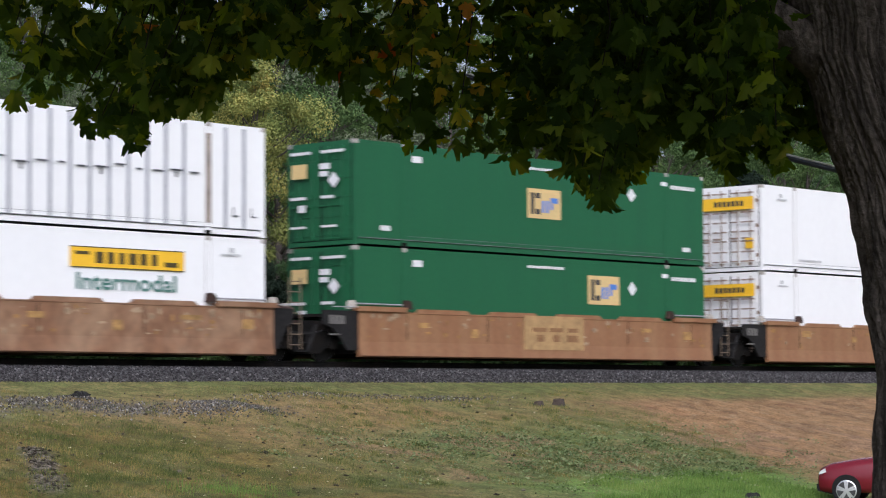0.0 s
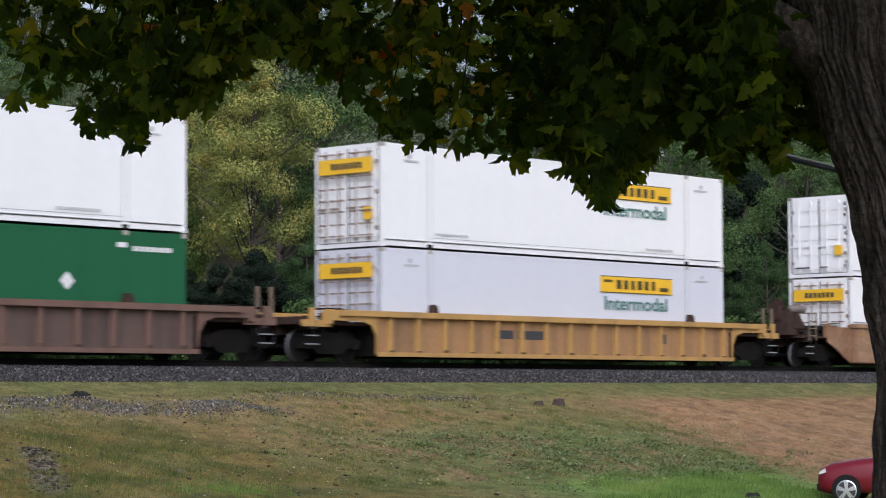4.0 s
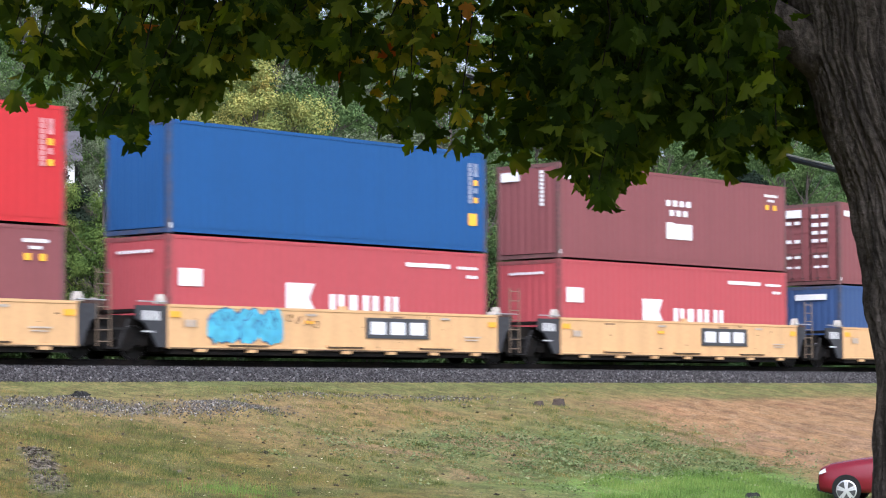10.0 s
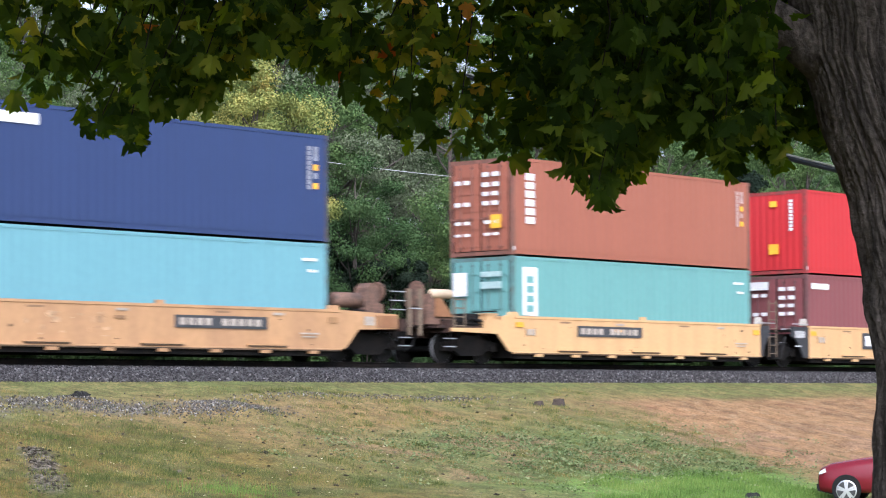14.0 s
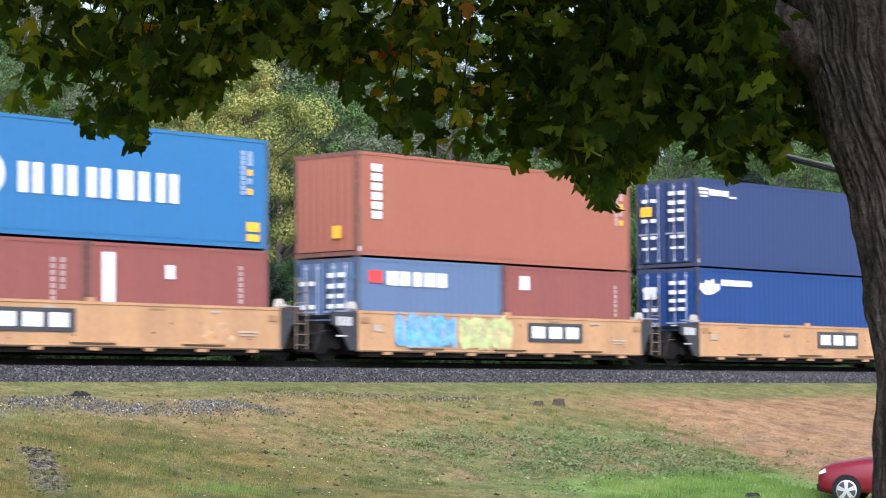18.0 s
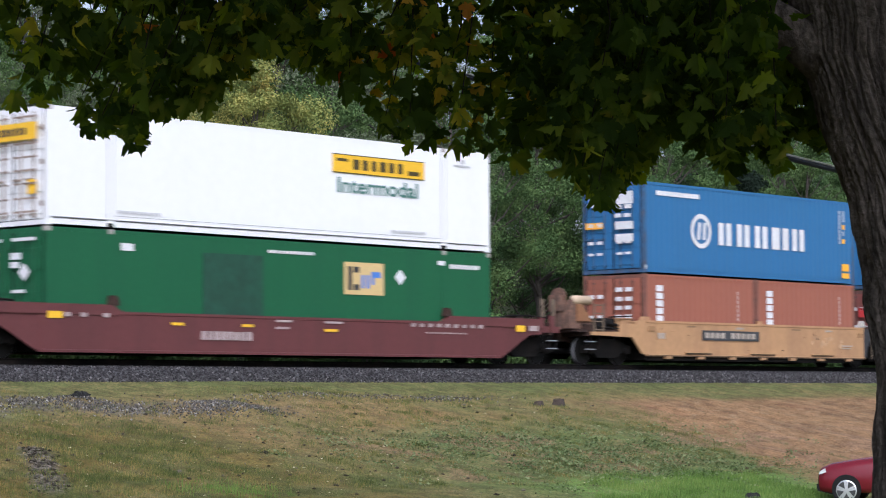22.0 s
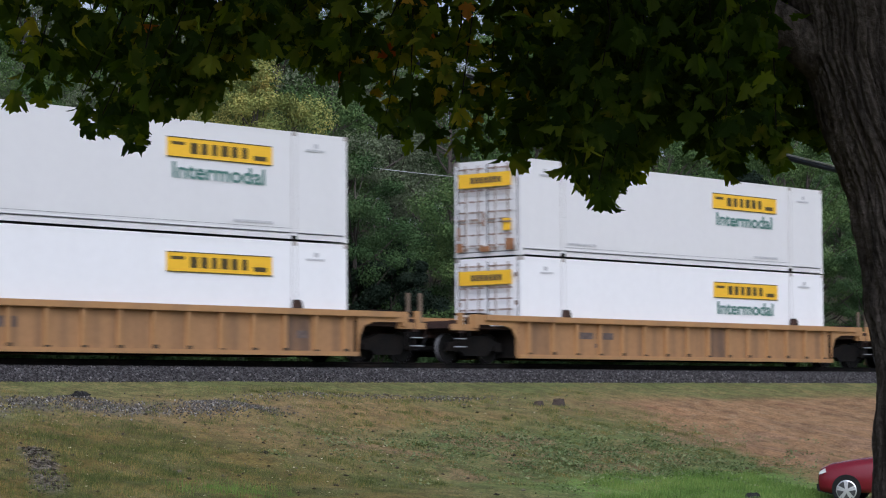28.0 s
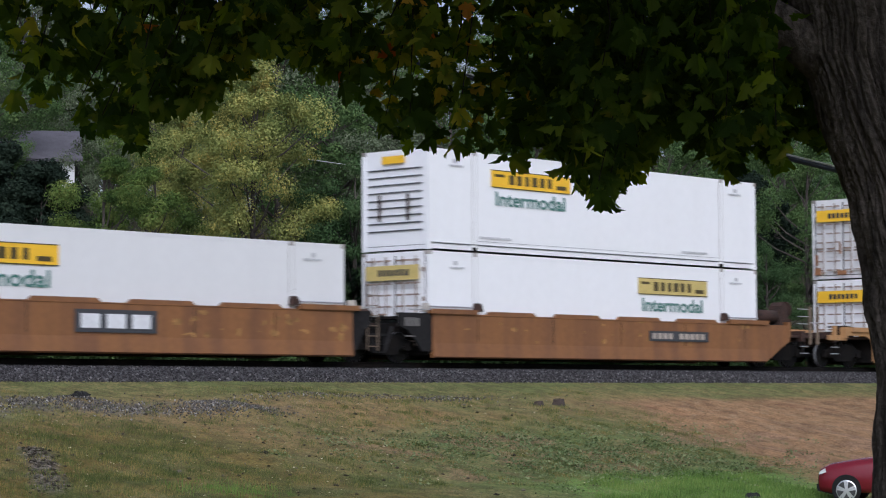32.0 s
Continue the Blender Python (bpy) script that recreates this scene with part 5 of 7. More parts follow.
    part("emblem", Build().prism([(0.1, 2.2), (0.3, 2.05), (0.55, 2.0), (0.85, 2.05), (1.2, 2.2), (1.15, 2.4), (0.95, 2.35), (0.85, 2.55), (0.65, 2.45), (0.45, 2.5), (0.35, 2.35), (0.15, 2.4)], -W40 / 2 - 0.016, -W40 / 2 - 0.008), WHITE, c, "white emblem shape")
    mark("lettering", WHITE, letter_blocks(1.3, 2.33, 3.05, 2.53, 7, 0.14), c, W40)
    code_blocks(c, 2.2, 11.3)
    mark("end_emblem", WHITE, [(0.35, 1.9, 0.85, 2.3)], c, W40, "end").location.x = -0.05
    c = iso(X["H3"], Z0 + STD + 0.03, "rust", "rust-orange 40 foot container with vertical white blocks", "front")
    mark("lettering_column", WHITE, vert_blocks(0.55, HC - 1.85, 0.95, HC - 0.28, 6, 0.2), c, W40)
    code_blocks(c, HC)
    mark("end_plate", ORANGE, [(1.5, 0.5, 1.85, 0.85)], c, W40, "end", "orange plate").location.x = 0.02
    c = small_box(X["H3"], "slate", "slate blue 20 foot container with white blocks")
    mark("lettering", WHITE, letter_blocks(1.15, STD - 0.75, 3.7, STD - 0.35, 5, 0.12, slit=True), c, W40)
    mark("emblem", SIGN_RED, [(0.42, STD - 0.7, 0.95, STD - 0.35)], c, W40)
    c = small_box(X["H3"] + 6.13, "brick", "brick red 20 foot container", "front")
    mark("marking", WHITE, [(0.7, STD - 0.7, 1.15, STD - 0.3)], c, W40)
    mark("serial_marking", OLD_MARK[c], vert_blocks(5.2, STD - 1.4, 5.32, STD - 0.4, 7), c, W40)
    azure_box(X["H4"], Z0 + STD + 0.03, "front")
    c = small_box(X["H4"], "brick", "brick red 20 foot container")
    mark("serial_marking", OLD_MARK[c], vert_blocks(5.0, STD - 1.5, 5.12, STD - 0.4, 7) + vert_blocks(5.3, STD - 1.2, 5.42, STD - 0.4, 5), c, W40)
    mark("end_plate", SIGN_RED, [(0.6, STD - 1.0, 0.95, STD - 0.65)], c, W40, "end").location.x = -0.05
    c = small_box(X["H4"] + 6.13, "brick", "brick red 20 foot container with white upright panel", "front")
    mark("upright_panel", WHITE, [(0.45, STD - 1.6, 0.85, STD - 0.25)], c, W40)
    mark("marking", WHITE, [(2.5, STD - 0.85, 2.8, STD - 0.5)], c, W40)
    mark("serial_marking", OLD_MARK[c], vert_blocks(5.0, STD - 1.4, 5.12, STD - 0.4, 7), c, W40)
    azure_box(X["H5"], Z0 + STD + 0.03, "door")
    for dx, e in ((0, "door"), (6.13, "front")):
        c = small_box(X["H5"] + dx, "rust", "rust-orange 20 foot container with vertical white blocks", e)
        mark("lettering_column", WHITE, vert_blocks(0.6, STD - 1.5, 0.95, STD - 0.3, 5, 0.2), c, W40)
        mark("serial_marking", OLD_MARK[c], vert_blocks(5.0, STD - 1.4, 5.1, STD - 0.4, 7), c, W40)
    # singles behind
    i = put(well53("maroon smooth low-sided single well car", (X["I"], 0, 0), MAROON_CAR, "low", group="single well cars"), X["I"])
    g = green_box(X["I"], True, 10.12)
    mark("repainted_panel", material("dull_green_patch", (0.012, 0.062, 0.036), 0.6, 0, 0.3, 5, 1), [(5.0, 0.35, 7.1, 2.45)], g, W53, label="duller repainted green panel")
    freight_box(X["I"], False)
    sidemark(i, material("dim_white_stencil", (0.42, 0.33, 0.32), 0.6, 0, 0.3), [(0.4, 1.0, 0.6, 1.1), (0.9, 1.0, 1.1, 1.1), (1.6, 1.0, 1.8, 1.1), (7.4, 1.0, 8.0, 1.06), (7.4, 0.82, 7.9, 0.88), (9.2, 1.0, 9.9, 1.06), (17.7, 0.95, 18.1, 1.1)] + letter_blocks(12.6, 0.98, 15.8, 1.08, 9, 0.5) + letter_blocks(13.2, 0.8, 15.0, 0.84, 9, 0.4) + letter_blocks(4.8, 0.5, 6.6, 0.72, 8), "marking", "white stencils")
    sidemark(i, SIGN_YELLOW, [(-0.1, 0.95, 0.35, 1.12), (3.8, 0.85, 4.2, 0.92), (6.2, 0.85, 6.6, 0.92), (9.2, 0.78, 9.7, 0.85), (17.1, 0.92, 17.5, 1.1)], "reflector", "yellow reflectors")
    for k in "JKL":
        car = put(well53("tan yellow ribbed single well car", (X[k], 0, 0), OCHRE, "ribbed", group="ribbed well cars", grime=(2, 13) if k == "L" else (9,)), X[k])
        freight_box(X[k], word_on=k != "L")
        freight_box(X[k], False, paint="pearl" if k != "J" else "white")
        sidemark(car, material("dark_faded_stencil", (0.12, 0.09, 0.08), 0.7, 0, 0.5), [(2.6, 0.75, 3.3, 0.95), (3.5, 0.75, 4.3, 0.95), (3.4, 0.5, 3.7, 0.62)] if k != "L" else [(2.9, 0.72, 3.6, 0.98), (3.9, 0.72, 5.0, 0.98), (3.3, 0.5, 3.6, 0.62), (14.2, 0.6, 14.6, 0.8)], "marking", "faded stencil panel", 1.345)
    m = put(well53("brown-orange smooth well car with number board", (X["M1"], 0, 0), BROWN_DEEP, "plain", "joint", "coupler", "brown articulated well cars", gear_right=True), X["M1"])
    freight_box(X["M1"], panel=material("faded_yellow_panel", (0.56, 0.44, 0.15), 0.6, 0, 0.15), label="white 53 foot container with faded yellow panel"), freight_box(X["M1"], False, u=2.7, end="slats")
    number_plate(m, 10.0, 0.74, 3.15, 0.32)
    scuffs(m, worn, 0.2, 16.0, 0.6, 1.32, 24, 51, "orange worn flecks", 1.452, 0.8)
    sidemark(m, GRIME_SHADE, [(u, 0.6, u + 0.025, 1.3) for u in (1.9, 5.3, 8.6, 11.9, 15.2)], "panel_seam", "dark panel seams", 1.452)
    m = put(well53("brown-orange smooth well car carrying one container", (X["M2"], 0, 0), BROWN_DEEP, "plain", "coupler", "joint", "brown articulated well cars"), X["M2"])
    freight_box(X["M2"], u=2.72, paint="pearl")
    logo_plate(m, 6.74, 0.63, 2.6, 0.56)
    scuffs(m, worn, 9.5, 16.0, 0.6, 1.32, 26, 52, "orange worn flecks", 1.452, 1.0)
    sidemark(m, GRIME_SHADE, [(u, 0.6, u + 0.025, 1.3) for u in (1.9, 5.3, 10.6, 13.4)], "panel_seam", "dark panel seams", 1.452)


# metres rolled since the start, second by second
ROLLED = [0.0, 11.1, 22.3, 33.47, 44.49, 55.54, 66.63, 77.76, 88.81, 99.88, 110.97, 122.07, 133.14, 144.25, 155.31, 166.35, 177.42, 188.53, 199.6, 210.6, 221.54, 232.53, 243.54, 254.33, 264.96, 275.86, 286.73, 297.54, 308.33, 319.08, 329.87, 340.62, 351.31]


def motions():
    """The train rolls east; each wheelset turns while its car passes."""
    for ob, x, y, z in MOVERS:
        walk(ob, [(t, pose(x + s, y, z)) for t, s in enumerate(ROLLED)])
    for w, car, dx in WHEELS:
        x0 = next(x for ob, x, _, _ in MOVERS if ob is car) + dx
        rows, start, turn = [(0.0, pose(dx, 0, TRUCK_Z))], None, 0.0
        for k in range(1, 32 * FPS):
            s = float(np.interp(k / FPS, range(33), ROLLED))
            if 22 < x0 + s < 92:
                start = s if start is None else start
                turn = math.degrees((s - start) / 0.42)
                rows.append((k / FPS, pose(dx, 0, TRUCK_Z, 0, turn % 360, 0)))
        rows.append((32.0, pose(dx, 0, TRUCK_Z, 0, turn % 360, 0)))
        walk(w, rows)


# ---- ground ----
PROFILE = ((-400, -1.0), (-120, -2.0), (-60, -2.4), (-45, -2.6), (-34, -3.0), (-24, -3.35), (-18, -3.3), (-16, -3.1), (-13, -2.7), (-10, -2.1), (-7, -1.45), (-4.5, -0.95), (-2.7, -0.62), (-1.5, -0.42),
           (1.5, -0.42), (2.7, -0.65), (5, -0.8), (9, -0.4), (16, 0.5), (30, 3.0), (60, 9.0), (120, 17.0), (300, 32.0), (900, 40.0))


def smoothstep(a, b, x):
    t = min(max((x - a) / (b - a), 0), 1)
    return t * t * (3 - 2 * t)


def ground_z(x, y):
    ys = [p[0] for p in PROFILE]
    z = float(np.interp(y, ys, [p[1] for p in PROFILE]))
    amp = 0.05 * smoothstep(-2.8, -4.5, y) + (0.4 * smoothstep(6, 30, y))
    z += amp * (noise.noise((x * 0.35, y * 0.35, 0)) + 0.5 * noise.noise((x * 1.1, y * 1.1, 3)))
    # erosion gullies on the bare bank and a low hump of spoil
    g = smoothstep(47, 52, x) * smoothstep(-4, -7, y) * smoothstep(-18, -15, y)
    z += g * 0.12 * noise.noise((x * 0.9, y * 0.25, 7))
    for mx, my, h, r in ((33.1, -5.2, 0.16, 0.4), (36.6, -6.2, 0.2, 0.9), (28.3, -9.8, 0.12, 0.4), (27.7, -10.8, 0.12, 0.35), (27.1, -11.8, 0.12, 0.35), (31.6, -5.7, 0.12, 1.2), (40.2, -4.7, 0.1, 1.6), (33.5, -10.6, 0.12, 0.5), (42.3, -16.4, 0.12, 0.5)):
        z += h * math.exp(-((x - mx) ** 2 + (y - my) ** 2) / (r * r))
    return z


def ground_material():
    """Mown grass with dry patches, bare red earth on the bank, gravel spill and leaf-strewn woods behind the line."""
    mat = bpy.data.materials.new("ground")
    mat.use_nodes = True
    n, l = mat.node_tree.nodes, mat.node_tree.links
    b = n["Principled BSDF"]
    b.inputs["Roughness"].default_value, b.inputs["Specular IOR Level"].default_value = 0.95, 0.15
    geo = n.new("ShaderNodeNewGeometry")
    sep = n.new("ShaderNodeSeparateXYZ")
    l.new(geo.outputs["Position"], sep.inputs[0])

    def nz(scale, detail=5, stretch=None):
        t = n.new("ShaderNodeTexNoise")
        t.inputs["Scale"].default_value, t.inputs["Detail"].default_value = scale, detail
        if stretch:
            m = n.new("ShaderNodeMapping")
            m.inputs["Scale"].default_value = stretch
            l.new(geo.outputs["Position"], m.inputs[0])
            l.new(m.outputs[0], t.inputs["Vector"])
        else:
            l.new(geo.outputs["Position"], t.inputs["Vector"])
        return t.outputs["Fac"]

    def rng(src, a, c, lo=0.0, hi=1.0):
        m = n.new("ShaderNodeMapRange")
        m.interpolation_type = "SMOOTHSTEP"
        for k, v in zip(("From Min", "From Max", "To Min", "To Max"), (a, c, lo, hi)):
            m.inputs[k].default_value = v
        l.new(src, m.inputs["Value"])
        return m.outputs[0]

    def op(kind, a, c):
        m = n.new("ShaderNodeMath")
        m.operation = kind.split("_")[0]
        for i, v in enumerate((a, c)):
            if isinstance(v, (int, float)):
                m.inputs[i].default_value = v
            else:
                l.new(v, m.inputs[i])
        m.use_clamp = kind in ("ADD", "SUBTRACT")
        return m.outputs[0]

    def mix(f, a, c):
        m = n.new("ShaderNodeMix")
        m.data_type = "RGBA"
        l.new(f, m.inputs["Factor"])
        for k, v in (("A", a), ("B", c)):
            if isinstance(v, tuple):
                m.inputs[k].default_value = (*v, 1)
            else:
                l.new(v, m.inputs[k])
        return m.outputs["Result"]

    x, y = sep.outputs["X"], sep.outputs["Y"]
    big, mid, fine = nz(0.16), nz(0.8), nz(7.0)
    grass = mix(rng(mid, 0.35, 0.65), (0.15, 0.168, 0.055), (0.24, 0.205, 0.08))
    grass = mix(rng(fine, 0.35, 0.7), grass, (0.12, 0.14, 0.045))
    # drier, browner turf along the upper bank
    dry = op("MULTIPLY", rng(big, 0.38, 0.58), rng(y, -13.5, -8.5))
    dry = op("MULTIPLY", dry, rng(y, -3.4, -5.4))
    grass = mix(op("MULTIPLY", dry, 0.75), grass, mix(rng(fine, 0.3, 0.7), (0.32, 0.2, 0.095), (0.25, 0.185, 0.075)))
    fresh = op("MULTIPLY", op("MULTIPLY", rng(x, 36.5, 42.0), rng(y, -6.4, -9.0)), rng(nz(0.28), 0.35, 0.6))
    grass = mix(op("MULTIPLY", fresh, 0.75), grass, mix(rng(fine, 0.35, 0.65), (0.13, 0.2, 0.055), (0.17, 0.21, 0.075)))
    # lush foot of the bank
    lush = op("MULTIPLY", rng(y, -12.4, -14.2), rng(x, 35.5, 40.0))
    lush = op("MULTIPLY", lush, rng(nz(0.5), 0.25, 0.5))
    grass = mix(op("MULTIPLY", lush, 0.75), grass, (0.15, 0.27, 0.05))
    # darker olive turf low on the bank towards the west
    olive_turf = op("MULTIPLY", op("MULTIPLY", rng(x, 37.5, 31.0), rng(y, -6.5, -8.5)), rng(nz(0.5), 0.3, 0.6, 0.45, 1.0))
    grass = mix(op("MULTIPLY", olive_turf, 0.92), grass, mix(rng(mid, 0.4, 0.6), (0.085, 0.09, 0.019), (0.175, 0.12, 0.03)))
    # bare earth: a wedge that widens to the east
    wob = op("MULTIPLY", nz(0.55), 5.0)
    e2 = n.new("ShaderNodeMath")
    e2.operation = "SUBTRACT"
    l.new(x, e2.inputs[0])
    e3 = n.new("ShaderNodeMath")
    e3.operation = "MULTIPLY"
    l.new(y, e3.inputs[0])
    e3.inputs[1].default_value = 0.46
    l.new(e3.outputs[0], e2.inputs[1])
    e4 = n.new("ShaderNodeMath")
    e4.operation = "ADD"
    l.new(e2.outputs[0], e4.inputs[0])
    l.new(wob, e4.inputs[1])
    bare = op("MULTIPLY", rng(e4.outputs[0], 55.7, 57.8), op("MULTIPLY", rng(y, -4.6, -5.6), rng(y, -21, -17)))
    earth = mix(rng(nz(0.9, 6, (1.5, 0.6, 1)), 0.35, 0.65), (0.345, 0.205, 0.1), (0.25, 0.148, 0.075))
    earth = mix(rng(nz(3.0), 0.5, 0.75), earth, (0.35, 0.24, 0.135))
    col = mix(bare, grass, earth)
    band = op("MULTIPLY", op("MULTIPLY", rng(x, 36.5, 39.5), rng(x, 50, 43)), op("MULTIPLY", rng(y, -5.3, -6.0), rng(y, -9.4, -7.4)))
    col = mix(op("MULTIPLY", op("MULTIPLY", band, rng(nz(0.6), 0.3, 0.55)), 0.65), col, mix(rng(mid, 0.35, 0.65), (0.34, 0.195, 0.085), (0.26, 0.185, 0.075)))
    # thin reddish scrapes in the turf
    scrape = op("MULTIPLY", rng(nz(0.33, 4), 0.56, 0.66), op("MULTIPLY", op("MULTIPLY", rng(y, -4.8, -6.2), rng(x, 33.0, 37.0)), rng(y, -12.5, -9.5)))
    col = mix(op("MULTIPLY", scrape, 0.5), col, (0.34, 0.18, 0.095))
    # reddish bare patches between the weeds
    gaps = op("MULTIPLY", op("MULTIPLY", rng(x, 35.0, 38.0), rng(nz(0.75, 5), 0.5, 0.6)), op("MULTIPLY", rng(y, -8.6, -9.6), rng(y, -14.0, -13.0)))
    col = mix(op("MULTIPLY", gaps, 0.65), col, mix(rng(fine, 0.35, 0.65), (0.26, 0.155, 0.09), (0.36, 0.22, 0.13)))
    # stony washout near the foot of the bank
    wash = op("ABSOLUTE", op("ADD_FREE", op("ADD_FREE", x, op("MULTIPLY", y, -0.662)), -34.76), 0.0)
    wash = op("MULTIPLY", rng(op("ADD_FREE", wash, op("MULTIPLY", nz(1.6), 0.9)), 1.0, 0.6), op("MULTIPLY", rng(y, -9.0, -9.5), rng(y, -13.0, -12.3)))
    col = mix(op("MULTIPLY", wash, 0.85), col, mix(rng(nz(9.0), 0.4, 0.6), (0.07, 0.06, 0.055), (0.2, 0.17, 0.15)))
    # grey gravel spill on the shelf
    spill = op("MULTIPLY", op("MULTIPLY", rng(nz(1.1), 0.4, 0.55), rng(x, 41, 35)), op("MULTIPLY", rng(y, -4.7, -5.2), rng(y, -6.8, -6.0)))
    col = mix(op("MULTIPLY", spill, 0.7), col, mix(rng(fine, 0.4, 0.6), (0.1, 0.09, 0.075), (0.2, 0.185, 0.165)))
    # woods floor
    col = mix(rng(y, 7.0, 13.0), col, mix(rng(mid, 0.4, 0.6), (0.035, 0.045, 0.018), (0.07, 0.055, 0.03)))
    v = n.new("ShaderNodeHueSaturation")
    l.new(op("MULTIPLY", rng(nz(18, 3), 0.3, 0.7, 0.5, 1.0), rng(nz(2.4, 6), 0.35, 0.62, 0.74, 1.12)), v.inputs["Value"])
    l.new(col, v.inputs["Color"])
    l.new(v.outputs[0], b.inputs["Base Color"])
    bp = n.new("ShaderNodeBump")
    bp.inputs["Strength"].default_value, bp.inputs["Distance"].default_value = 0.6, 0.06
    l.new(op("ADD", op("MULTIPLY", fine, 0.6), op("MULTIPLY", nz(22), 0.4)), bp.inputs["Height"])
    l.new(bp.outputs[0], b.inputs["Normal"])
    return mat


def build_ground():
    xs = np.unique(np.concatenate([np.linspace(-900, -60, 12), np.linspace(-60, 20, 30), np.arange(20, 75, 0.33), np.arange(75, 140, 1.2), np.linspace(140, 1000, 20)]))
    ys = np.unique(np.concatenate([np.linspace(-400, -50, 10), np.arange(-50, -19, 1.0), np.arange(-19, -2.4, 0.25), np.arange(-2.4, 3, 0.6), np.arange(3, 70, 2.5), np.linspace(70, 900, 20)]))
    v = [(float(x), float(y), ground_z(float(x), float(y))) for y in ys for x in xs]
    w = len(xs)
    f = [(j * w + i, j * w + i + 1, (j + 1) * w + i + 1, (j + 1) * w + i) for j in range(len(ys) - 1) for i in range(w - 1)]
    me = bpy.data.meshes.new("ground")
    me.from_pydata(v, [], f)
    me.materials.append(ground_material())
    me.shade_smooth()
    tagged(new("ground", me), "grassy railway bank with bare red earth and wooded rise", "ground", kind="structure")


def scatter(name, verts, faces, mat, parent=None, label="", category="", smooth=False):
    me = bpy.data.meshes.new(name)
    me.from_pydata(verts.tolist() if hasattr(verts, "tolist") else verts, [], faces.tolist() if hasattr(faces, "tolist") else faces)
    me.materials.append(mat)
    if smooth:
        me.shade_smooth()
    ob = new(name, me)
    ob.parent = parent
    return tagged(ob, label, category, kind="stuff")


def stamp(base, faces, pos, scale, rot):
    """Many turned and scaled copies of a small mesh as one vertex and face array; rot is n x 3 x 3."""
    base, faces = np.asarray(base, float), np.asarray(faces)
    v = np.einsum("nij,kj->nki", rot, base) * np.asarray(scale)[:, None, None] + np.asarray(pos)[:, None, :]
    f = faces[None] + (np.arange(len(pos)) * len(base))[:, None, None]
    return v.reshape(-1, 3), f.reshape(-1, faces.shape[1])


def random_turns(rs, n, tilt=math.pi):
    a, t, s = rs.uniform(0, 2 * np.pi, n), rs.uniform(-tilt, tilt, n), rs.uniform(0, 2 * np.pi, n)
    ca, sa, ct, st, cs, ss = np.cos(a), np.sin(a), np.cos(t), np.sin(t), np.cos(s), np.sin(s)
    z, o = np.zeros(n), np.ones(n)
    ra = np.stack([ca, -sa, z, sa, ca, z, z, z, o], 1).reshape(n, 3, 3)
    rt = np.stack([o, z, z, z, ct, -st, z, st, ct], 1).reshape(n, 3, 3)
    rz = np.stack([cs, -ss, z, ss, cs, z, z, z, o], 1).reshape(n, 3, 3)
    return ra @ rt @ rz


STONE_V = [(0.5, 0.1, 0), (-0.1, 0.55, 0.1), (-0.5, -0.1, -0.05), (0.05, -0.5, 0.05), (0.05, 0.02, 0.42), (0, 0.05, -0.35)]
STONE_F = [(0, 1, 4), (1, 2, 4), (2, 3, 4), (3, 0, 4), (1, 0, 5), (2, 1, 5), (3, 2, 5), (0, 3, 5)]


